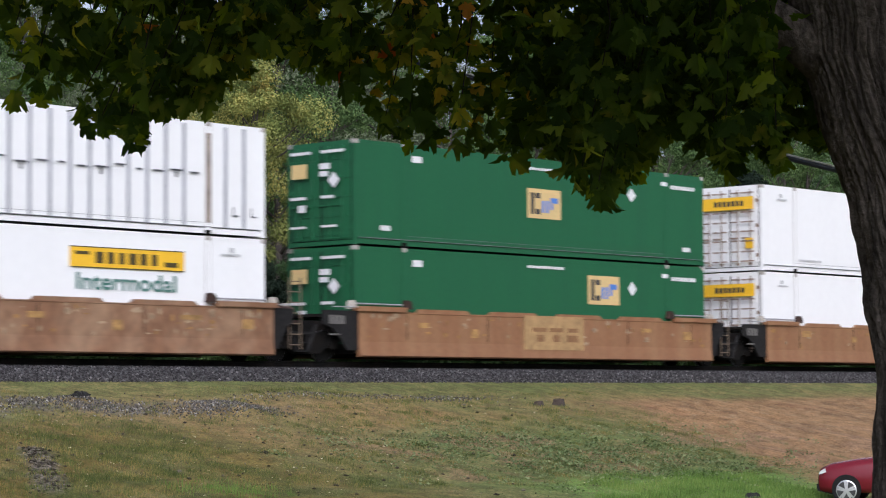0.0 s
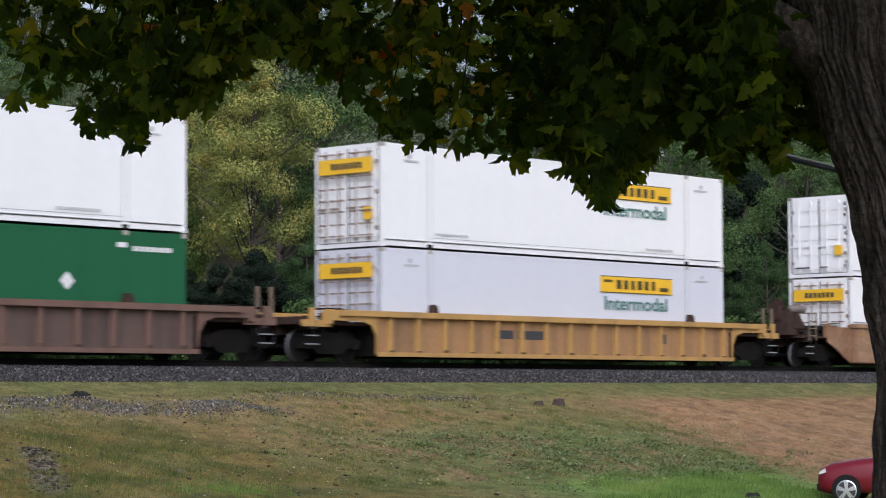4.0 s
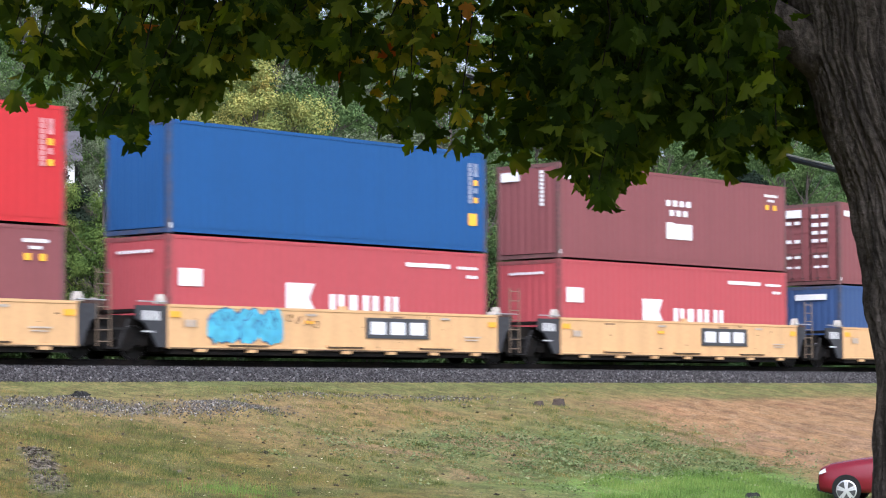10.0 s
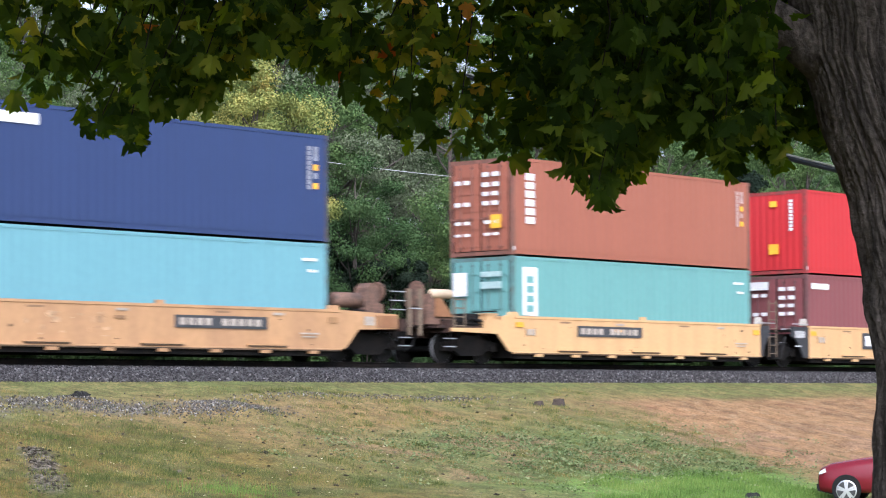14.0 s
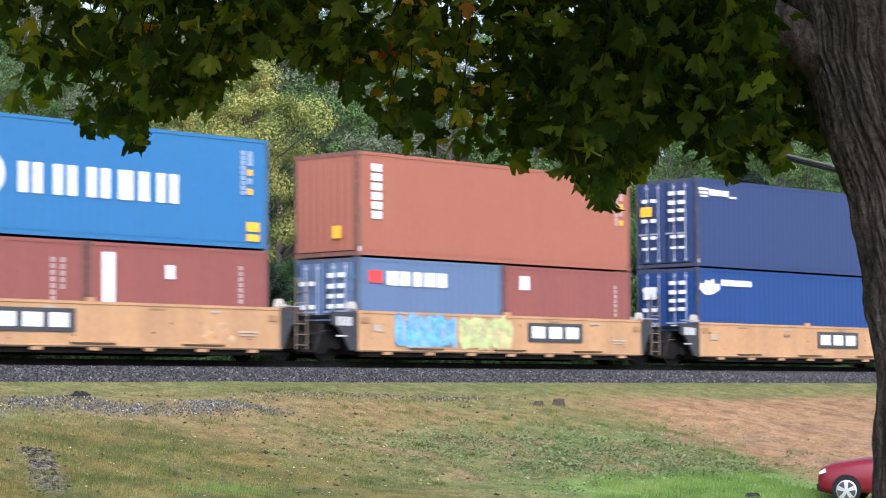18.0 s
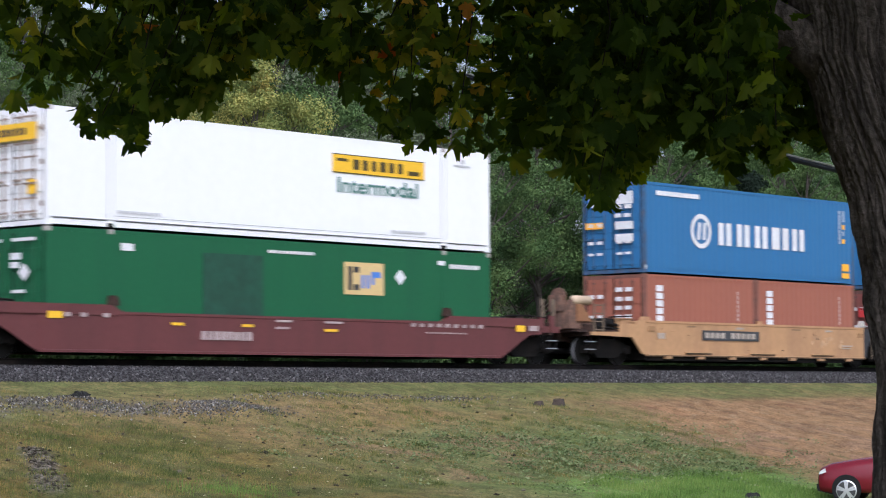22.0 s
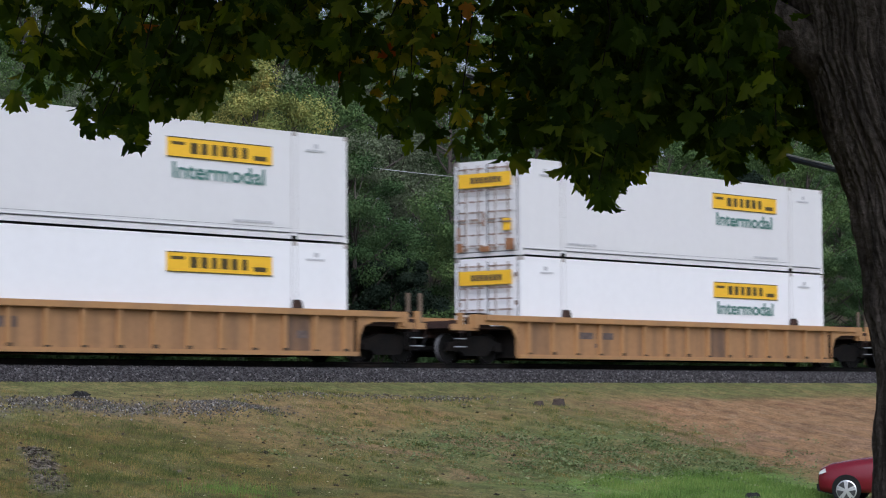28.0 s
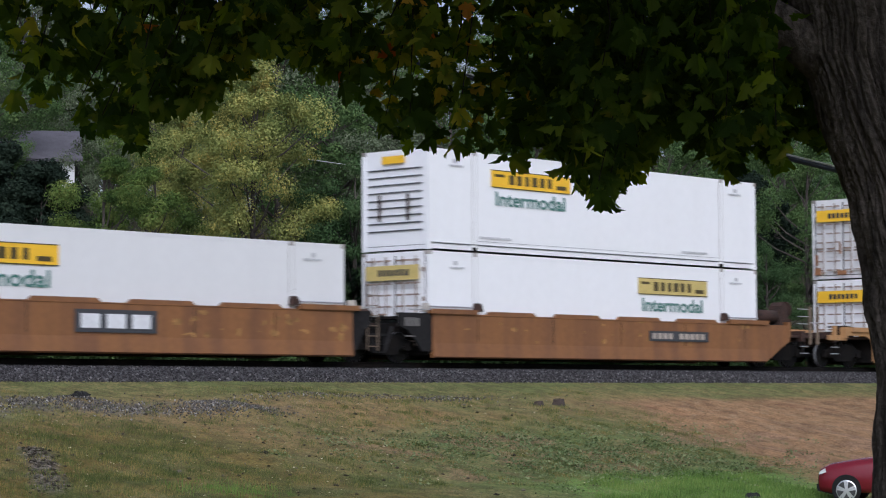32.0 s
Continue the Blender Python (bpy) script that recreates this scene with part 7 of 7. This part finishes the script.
def build_maple():
    rs = np.random.RandomState(12)
    t = thing("maple_tree", "large maple with furrowed grey bark and drooping green leaves", "tree", at=at_eye(2.02, -2.75, 10.0))
    o = t.location.copy()
    # trunk with furrowed bark
    line = [(2.1, -2.95, 0.42), (2.08, -2.4, 0.3), (2.06, -1.8, 0.255), (2.055, -1.42, 0.235), (2.06, -1.1, 0.228), (2.075, -0.92, 0.223), (2.055, -0.74, 0.222), (2.02, -0.62, 0.22), (2.0, -0.44, 0.215), (1.965, -0.26, 0.215), (1.945, -0.14, 0.215), (1.905, -0.02, 0.215), (1.865, 0.11, 0.215), (1.825, 0.23, 0.215), (1.795, 0.35, 0.216), (1.75, 0.47, 0.22), (1.745, 0.6, 0.225), (1.72, 0.72, 0.23), (1.68, 0.9, 0.235), (1.62, 1.3, 0.21), (1.55, 2.2, 0.17), (1.5, 3.4, 0.13), (1.5, 5.0, 0.07)]
    zs = [p[1] for p in line]
    seg, rows = 300, 330
    v, f = [], []
    for j in range(rows):
        z = zs[0] + (zs[-1] - zs[0]) * (j / (rows - 1)) ** 1.35
        r, rad = (float(np.interp(z, zs, [p[k] for p in line])) for k in (0, 2))
        c = at_eye(r, z, 10.0) - o
        for k in range(seg):
            a = 2 * math.pi * k / seg
            ca, sa = math.cos(a), math.sin(a)
            # long interlaced ridges between narrow furrows, broken across by cracks
            warp = 0.35 * noise.noise((ca * 1.5, sa * 1.5, z * 2.6))
            n1 = noise.noise((ca * 5.0 + warp, sa * 5.0 - warp, z * 1.6))
            n2 = noise.noise((ca * 11 - warp, sa * 11 + warp, z * 3.6 + 5))
            crack = noise.noise((ca * 6, sa * 6, z * 9 + 2))
            relief = min(1, abs(n1) * 4.5) * 0.62 + min(1, abs(n2) * 4) * 0.3 + min(1, abs(crack) * 4) * 0.08
            rr = rad + 0.055 * (relief - 0.85) + 0.006 * noise.noise((ca * 20, sa * 20, z * 14)) + 0.012 * noise.noise((ca, sa, z * 3.5))
            v.append((c.x + rr * ca, c.y + rr * sa, c.z))
    f = [(j * seg + k, j * seg + (k + 1) % seg, (j + 1) * seg + (k + 1) % seg, (j + 1) * seg + k) for j in range(rows - 1) for k in range(seg)]
    bark = material("maple_bark", (0.105, 0.09, 0.08), 0.95, 0, 0.5, 40, 11, 1.0, (0.012, 0.0105, 0.0095), spec=0.15, streak=True, grain=1.0)
    b = Build()
    b.v, b.f = v, f
    part("trunk", b, bark, t, "furrowed grey-brown trunk", smooth=True)
    # limbs
    limbs = []
    for pts, rad in ((((1.7, 0.44, 10.0), (1.55, 0.52, 9.95), (1.44, 0.6, 9.92), (1.32, 0.67, 9.9), (1.18, 0.76, 9.9), (0.96, 0.86, 9.85), (0.3, 1.0, 9.8), (-0.4, 1.05, 9.8), (-1.2, 1.02, 9.7), (-2.0, 0.9, 9.6)), (0.14, 0.105, 0.088, 0.082, 0.078, 0.07, 0.055, 0.042, 0.03, 0.015)),
                     (((1.66, 1.0, 10.0), (1.2, 1.4, 10.3), (0.5, 1.6, 10.5), (-0.5, 1.6, 10.7), (-1.5, 1.4, 10.8)), (0.1, 0.08, 0.06, 0.04, 0.02)),
                     (((1.62, 1.3, 10.0), (1.9, 1.9, 9.6), (2.4, 2.5, 9.2), (3.2, 2.9, 8.9)), (0.1, 0.08, 0.05, 0.02)),
                     (((1.58, 2.0, 10.0), (1.1, 2.8, 10.6), (0.5, 3.5, 11.2), (-0.3, 4.0, 11.8)), (0.09, 0.07, 0.05, 0.02)),
                     (((1.55, 2.3, 10.0), (1.0, 2.8, 9.3), (0.2, 3.2, 8.6), (-0.8, 3.4, 8.2)), (0.09, 0.07, 0.05, 0.02))):
        limbs.append([at_eye(*p) for p in pts])
        part("limb", Build().tube([at_eye(*p) - o for p in pts], rad, 14), bark, t, "rough grey limb", smooth=True)
    # drooping twigs and the leaf sites along them
    sites = []
    twig = material("dark_twig_bark", (0.018, 0.015, 0.012), 0.9, spec=0.1)
    tips = TIPS_WEST + TIPS_MID + TIPS_EAST
    for r, z, d in tips:
        low = at_eye(r, z + 0.115, d)
        up = at_eye(r + rs.uniform(-0.05, 0.25 if r < 1.0 else 0.02), 0.9 + rs.uniform(0, 0.15), d + rs.uniform(-0.2, 0.2))
        mid = up.lerp(low, 0.5) + RIGHT * rs.uniform(0.0, 0.15 if r < 1.0 else 0.02)
        part("twig", Build().tube([up - o, mid - o, low - o], [0.0035, 0.003, 0.002], 5), twig, t)
        for k in range(9):
            q = k / 8
            c = up.lerp(mid, q * 2) if q < 0.5 else mid.lerp(low, q * 2 - 1)
            for _ in range(3):
                sites.append(c + Vector(rs.normal(0, 0.065 * (1.15 - 0.7 * q), 3)) + Vector((0, 0, 0.04 * (1 - q))))
    # the body of the crown above the drooping fringe
    tr, tz = np.array([p[0] / p[2] * 10 for p in tips]), np.array([(p[1] + 0.35) / p[2] * 10 - 0.35 for p in tips])
    order = np.argsort(tr)
    n = 0
    while n < 4300:
        d = rs.uniform(8.9, 11.6)
        a, z = rs.uniform(-2.15, 1.95), rs.uniform(-0.2, 1.25)
        if (a > 1.42 and d < 10.6) or (a < 0.25 and rs.uniform(0, 1) < 0.3):
            continue
        floor_ = float(np.interp(a, tr[order], tz[order])) + 0.13 + 0.1 * noise.noise((a * 4, z * 4, d))
        thin = noise.noise((a * 6.5, d * 0.3, z * 6.5)) + 0.4 * noise.noise((a * 15, d * 0.5, z * 15))
        if z > floor_ and thin > (-0.5 if a > 0.3 else 0.06 if a > -0.5 else -0.14 if a > -1.45 else 0.04):
            sites.append(at_eye(a * d / 10, (z + 0.35) * d / 10 - 0.35, d))
            n += 1
    for _ in range(1500):
        d, a = rs.uniform(10.5, 12.5), rs.uniform(0.7, 1.9)
        z = rs.uniform(float(np.interp(a, tr[order], tz[order])) + 0.16, 0.95)
        sites.append(at_eye(a * d / 10, (z + 0.35) * d / 10 - 0.35, d))
    # Unseen crown overhead, hung lower near the eye to shade the visible leaves.
    upper = []
    for _ in range(30000):
        p = rs.normal(0, 1, 3)
        p /= np.linalg.norm(p)
        p *= rs.uniform(0.2, 1) ** 0.4
        c = at_eye(1.2 + 9.0 * p[0], 4.6 + 3.7 * p[2], 8.6 + 9.5 * p[1])
        ahead = (c - EYE).dot(AHEAD)
        if c.z > (max(1.1, -0.9 + 0.185 * ahead) if ahead > 9.5 else max(0.2, -0.55 + 0.175 * ahead)):
            upper.append((c - o)[:])
    shapes = [maple_leaf(0.4, 0.3, 0.22), maple_leaf(0.7, 0.6, 0.3), maple_leaf(0.15, 0.15, 0.45), maple_leaf(1.0, 0.9, 0.15)]
    nleaf = len(sites)
    pos = np.array([(c - o)[:] for c in sites])
    yaw, roll_, pitch = rs.uniform(0, 2 * np.pi, nleaf), rs.normal(0, 0.45, nleaf), rs.normal(0.35, 0.5, nleaf)
    size = rs.uniform(0.05, 0.108, nleaf)
    shape = rs.randint(0, 4, nleaf)
    mats = np.array([np.array((Matrix.Rotation(yaw[i], 3, "Z") @ Matrix.Rotation(pitch[i], 3, "X") @ Matrix.Rotation(roll_[i], 3, "Y"))) for i in range(nleaf)])
    # Wide random ramp: near-black stands for shaded leaves, yellow-green for lit ones.
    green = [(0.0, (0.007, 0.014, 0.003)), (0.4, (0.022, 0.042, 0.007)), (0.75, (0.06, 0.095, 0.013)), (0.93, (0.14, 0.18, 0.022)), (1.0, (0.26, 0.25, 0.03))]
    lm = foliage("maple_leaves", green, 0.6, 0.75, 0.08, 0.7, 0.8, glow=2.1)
    # the fringe that hangs lowest: single leaves, coloured lighter for light passing through
    ntwig = len(tips) * 27
    fringe = np.argsort(pos[:ntwig, 2])[:300]
    single = set(fringe.tolist())
    lm1 = foliage_single("maple_leaf", [(0.0, (0.016, 0.032, 0.006)), (0.55, (0.04, 0.07, 0.011)), (0.8, (0.09, 0.13, 0.02)), (1.0, (0.24, 0.22, 0.04))])
    leaf_mesh = []
    for lv, lf in shapes:
        bb = Build()
        bb.v, bb.f = [tuple(q) for q in lv], lf
        leaf_mesh.append(bb.mesh("leaf", lm1))
    for i in sorted(single):
        ob = new("leaf", leaf_mesh[shape[i]])
        ob.parent = t
        ob.matrix_basis = Matrix.Translation(pos[i]) @ Matrix(mats[i].tolist()).to_4x4() @ Matrix.Diagonal((size[i],) * 3 + (1,))
    side = np.array([(Vector(q) + o - EYE).dot(RIGHT) / (Vector(q) + o - EYE).dot(AHEAD) * 10 for q in pos])
    high = pos[:, 2] + o.z
    # Brighter leaf colours here stand for backlight; the orange ones are autumn leaves.
    turning = ((np.abs(side + 0.06 + 0.1 * rs.normal(0, 1, nleaf)) < 0.26) & (high < 0.66) & (rs.uniform(0, 1, nleaf) < 0.6)) | (rs.uniform(0, 1, nleaf) < 0.01)
    size[turning] *= 0.82

    def leaf_mass(name, pick, mat, label):
        vs, fs, base = [], [], 0
        for k, (lv, lf) in enumerate(shapes):
            own = np.array([i for i in pick if shape[i] == k], int)
            a, c = stamp(lv, lf, pos[own], size[own], mats[own])
            vs.append(a), fs.append(c + base)
            base += len(a)
        scatter(name, np.concatenate(vs), np.concatenate(fs), mat, t, label)

    leaf_mass("turning_foliage", [i for i in range(nleaf) if i not in single and turning[i]], foliage("lit_turning_maple_leaves", [(0.0, (0.03, 0.055, 0.01)), (0.45, (0.1, 0.14, 0.018)), (0.75, (0.3, 0.27, 0.035)), (0.93, (0.42, 0.24, 0.04)), (1.0, (0.45, 0.13, 0.03))], 0.65, 0.8, 0.06, 0.7, 0.9, glow=2.0), "yellow-green leaves with backlight in their colour, some turning orange")
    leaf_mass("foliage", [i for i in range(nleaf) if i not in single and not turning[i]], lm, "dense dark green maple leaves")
    m = len(upper)
    vv, ff = stamp(LEAF_V, LEAF_F, np.array(upper), rs.uniform(0.2, 0.3, m), random_turns(rs, m, 0.7))
    scatter("upper_foliage", vv, ff, lm, t, "unseen upper crown of dark green leaves, shading those below")


def foliage_single(name, colours):
    """The same leaf surface with its tone taken from each leaf object."""
    mat = foliage(name + "_single", colours, 0.62, 0.75, 0.08, glow=2.0)
    n, l = mat.node_tree.nodes, mat.node_tree.links
    info = n.new("ShaderNodeObjectInfo")
    add = next(k for k in n if k.bl_idname == "ShaderNodeMath" and k.inputs[1].default_value == 0.5)
    l.new(info.outputs["Random"], add.inputs[0])
    return mat


def build_cable():
    c = Build()
    a, b = at_eye(-8.5, 3.68, 17.0), at_eye(9.0, -0.9, 17.0)
    pts = []
    for k in range(25):
        q = k / 24
        p = a.lerp(b, q)
        p.z -= 0.06 * 4 * q * (1 - q)
        pts.append(p)
    ob = part("overhead_cable", c.tube(pts, [0.019] * 25, 8), material("cable_sheath", (0.03, 0.035, 0.05), 0.35, 0, 0.1), None)
    tagged(ob, "thick dark overhead cable strung across the view", "cable")
    # Thin pale tube along the top stands for the cable's sky highlight.
    top = part("overhead_cable", Build().tube([p + Vector((0, 0, 0.026)) for p in pts], [0.0065] * 25, 8), material("cable_highlight", (0.62, 0.62, 0.6), 0.5, 0, 0.1), None)
    tagged(top, "pale strip standing for the sky highlight on the dark cable", "cable")


def build_wire():
    a, b = Vector((57.0, 12.4, 7.35)), Vector((67.0, 12.4, 7.24))
    p = [a.lerp(b, k / 12) - Vector((0, 0, 0.05 * 4 * (k / 12) * (1 - k / 12))) for k in range(13)]
    ob = part("overhead_wire", Build().tube(p, [0.012] * 13, 6), material("pale_wire", (0.5, 0.5, 0.5), 0.5, 0, 0.1), None)
    tagged(ob, "thin pale wire strung through the trees", "wire")


# ---- parked car ----
def build_car():
    paint = material("dark_red_car_paint", (0.15, 0.009, 0.018), 0.25, 0.1, 0.08, 30, 1, 0.0)
    glass = material("car_glass", (0.02, 0.022, 0.025), 0.05, 0, 0.05)
    chrome = material("wheel_alloy", (0.6, 0.6, 0.62), 0.3, 0.8, 0.1)
    x, y = 44.83, -19.15
    c = thing("car", "dark red hatchback parked nose out below the bank", "car", at=(x, y, ground_z(x, y)))
    c.rotation_euler.z = radians(114.5)
    # nose towards +x of the car; lofted body
    sec = [(2.03, 0.32, 0.66, 0.70), (1.98, 0.26, 0.76, 0.78), (1.75, 0.24, 0.86, 0.82), (1.2, 0.24, 0.95, 0.84), (0.75, 0.24, 1.0, 0.85), (0.3, 0.24, 1.02, 0.85), (-1.0, 0.24, 1.04, 0.85), (-1.8, 0.28, 1.06, 0.83), (-2.05, 0.4, 0.98, 0.76)]
    v, f = [], []
    for px, zb, zt, hw in sec:
        v += [(px, -hw * 0.93, zb), (px, -hw, zb + 0.12), (px, -hw, zt - 0.16), (px, -hw * 0.88, zt - 0.03), (px, -hw * 0.5, zt + 0.01), (px, hw * 0.5, zt + 0.01), (px, hw * 0.88, zt - 0.03), (px, hw, zt - 0.16), (px, hw, zb + 0.12), (px, hw * 0.93, zb)]
    m = 10
    f = [(i * m + k, i * m + (k + 1) % m, (i + 1) * m + (k + 1) % m, (i + 1) * m + k) for i in range(len(sec) - 1) for k in range(m)] + [tuple(range(m - 1, -1, -1)), tuple(range((len(sec) - 1) * m, len(sec) * m))]
    b = Build()
    b.v, b.f = v, f
    part("body", b, paint, c, smooth=True)
    cab = Build()
    rings = [(0.72, 1.0, 0.78), (0.1, 1.42, 0.62), (-1.1, 1.46, 0.62), (-1.95, 1.05, 0.74)]
    cab.add([p for px, z, hw in rings for p in ((px, -hw, z), (px, hw, z))] + [(0.72, -0.8, 0.98), (0.72, 0.8, 0.98), (-1.95, -0.8, 1.0), (-1.95, 0.8, 1.0)],
            [(0, 1, 3, 2), (2, 3, 5, 4), (4, 5, 7, 6), (0, 2, 4, 6, 10, 8), (1, 9, 11, 7, 5, 3)])
    part("cabin", cab, glass, c, "dark cabin glass")
    part("roof", Build().box(-1.1, 0.1, -0.62, 0.62, 1.44, 1.475), paint, c)
    part("bumper", Build().prism([(1.7, 0.2), (2.04, 0.28), (2.06, 0.42), (1.9, 0.46), (1.7, 0.36)], -0.74, 0.74), RUBBER, c, "dark lower bumper")
    part("bonnet_seam", Build().box(0.74, 0.755, -0.8, 0.8, 0.985, 1.016), BLACK, c)
    for s in (-1, 1):
        part("wing_mirror", Build().prism([(0.42, 0.98), (0.6, 0.99), (0.62, 1.12), (0.45, 1.14)], min(s * 0.86, s * 1.02), max(s * 0.86, s * 1.02)), paint, c)
        part("headlight", Build().prism([(1.84, 0.68), (1.99, 0.63), (1.96, 0.71), (1.86, 0.76)], s * 0.79 - 0.06, s * 0.79 + 0.045), material("headlight_lens", (0.75, 0.76, 0.78), 0.08, 0.3, 0.05), c, "clear headlight")
        part("door_line", Build().box(-0.5, -0.49, s * 0.853 - 0.004, s * 0.853 + 0.004, 0.36, 0.9), BLACK, c)
        for wx in (1.4, -1.25):
            arch = part("wheel_arch", Build().tube([(wx, s * 0.80, 0.32), (wx, s * 0.853, 0.32)], [0.315, 0.315], 24), RUBBER, c)
            w = part("wheel", Build().tube([(0, -0.09, 0), (0, -0.1, 0), (0, 0.1, 0), (0, 0.09, 0)], [0.225, 0.28, 0.28, 0.225], 24), RUBBER, c, at=(wx, s * 0.765, 0.29))
            part("rim_dish", Build().tube([(0, s * 0.07, 0), (0, s * 0.102, 0)], [0.225, 0.225], 20), material("rim_shadow", (0.035, 0.035, 0.038), 0.6), w)
            rim = Build().tube([(0, s * 0.1, 0), (0, s * 0.116, 0)], [0.06, 0.045], 12)
            for k in range(24):
                a, e = 2 * math.pi * k / 24, 2 * math.pi * (k + 1) / 24
                rim.add([(q * math.cos(w_), s * h, q * math.sin(w_)) for q, h in ((0.226, 0.1), (0.2, 0.114)) for w_ in (a, e)], [(0, 1, 3, 2)])
            for k in range(10):
                a = (k // 2) * 2 * math.pi / 5 + (0.14 if k % 2 else -0.14) + 0.3
                rim.add([(0.05 * math.cos(a + 0.5), s * 0.114, 0.05 * math.sin(a + 0.5)), (0.05 * math.cos(a - 0.5), s * 0.114, 0.05 * math.sin(a - 0.5)), (0.21 * math.cos(a - 0.1), s * 0.108, 0.21 * math.sin(a - 0.1)), (0.21 * math.cos(a + 0.1), s * 0.108, 0.21 * math.sin(a + 0.1))], [(0, 1, 2, 3)])
            part("rim", rim, chrome, w, "twin-spoke alloy rim")


def build_clods():
    """Dark clods, bare tufts and a stony washout on the lower bank."""
    rs = np.random.RandomState(17)
    n = 380
    wy = rs.uniform(-12.6, -9.3, 260)
    p = np.stack([rs.uniform(25, 56, n), rs.uniform(-15.5, -4.2, n)], 1)
    p[p[:, 0] - 0.46 * p[:, 1] > 53.5, 0] -= 18
    p = np.concatenate([p, np.stack([34.76 + 0.662 * wy + rs.normal(0, 0.24, 260), wy], 1)])
    pos = np.array([(a, c, ground_z(a, c) + 0.01) for a, c in p])
    s = np.concatenate([rs.uniform(0.03, 0.14, n) * rs.uniform(0.4, 1, n), rs.uniform(0.025, 0.1, 260)])
    rot = random_turns(rs, len(p), 0.4) * np.array((1.35, 1.0, 0.8))
    v, f = stamp(STONE_V, STONE_F, pos, s, rot)
    scatter("clods", v, f, foliage("dark_clods", [(0.2, (0.03, 0.026, 0.02)), (0.8, (0.075, 0.062, 0.045)), (1.0, (0.16, 0.14, 0.11))], 0.0, 0.95, 0.1, 0.8, 0.0), None, "dark earth clods and stones on the bank", "clods")


def build_small():
    dark = material("old_stump_wood", (0.06, 0.044, 0.034), 0.95, 0, 0.5, 15, 3, 0.5)
    for x, y, r, h in ((48.95, -5.8, 0.16, 0.16), (48.05, -5.85, 0.13, 0.09)):
        z = ground_z(x, y)
        b = Build().tube([(0, 0, -0.1), (0, 0, 0.03), (0.01, 0, h * 0.6), (0.01, 0.01, h), (0.01, 0.01, h + 0.004)], [r * 1.5, r * 1.15, r * 1.0, r * 0.96, r * 0.8], 15)
        b.v = [(p[0] * (1 + 0.45 * noise.noise((p[0] * 7, p[1] * 7, x))), p[1] * (1 + 0.45 * noise.noise((p[0] * 7, p[1] * 7, y))), p[2] + (0.05 * noise.noise((p[0] * 9, p[1] * 9, x)) if p[2] > 0.02 else 0)) for p in b.v]
        ob = part("tree_stump", b, dark, None, at=(x, y, z))
        tagged(ob, "cut grey tree stump in the grass", "stump")
    for x, y, s in ((33.1, -5.2, 0.26), (33.6, -10.5, 0.12), (41.7, -17.0, 0.26)):
        b = Build()
        b.tube([(s * 0.2 * k - s, 0.1 * s * math.sin(k * 1.7), s * 0.12 * math.sin(k * 2.1)) for k in range(11)], [s * 0.55 * math.sin(math.pi * (k + 0.35) / 10.7) * (0.8 + 0.3 * math.sin(k * 2.3 + x)) for k in range(11)], 9)
        ob = part("rock", b, material("dark_rock", (0.01, 0.0095, 0.0095), 0.9, 0, 0.4, 20, 4, 0.5), None, at=(x, y, ground_z(x, y)))
        tagged(ob, "dark rough rock lying in the grass", "rock")


build_ground()
build_track()
build_house()
build_woods()
build_maple()
build_cable()
build_wire()
build_car()
build_small()
build_clods()
build_grass()
build_train()
motions()
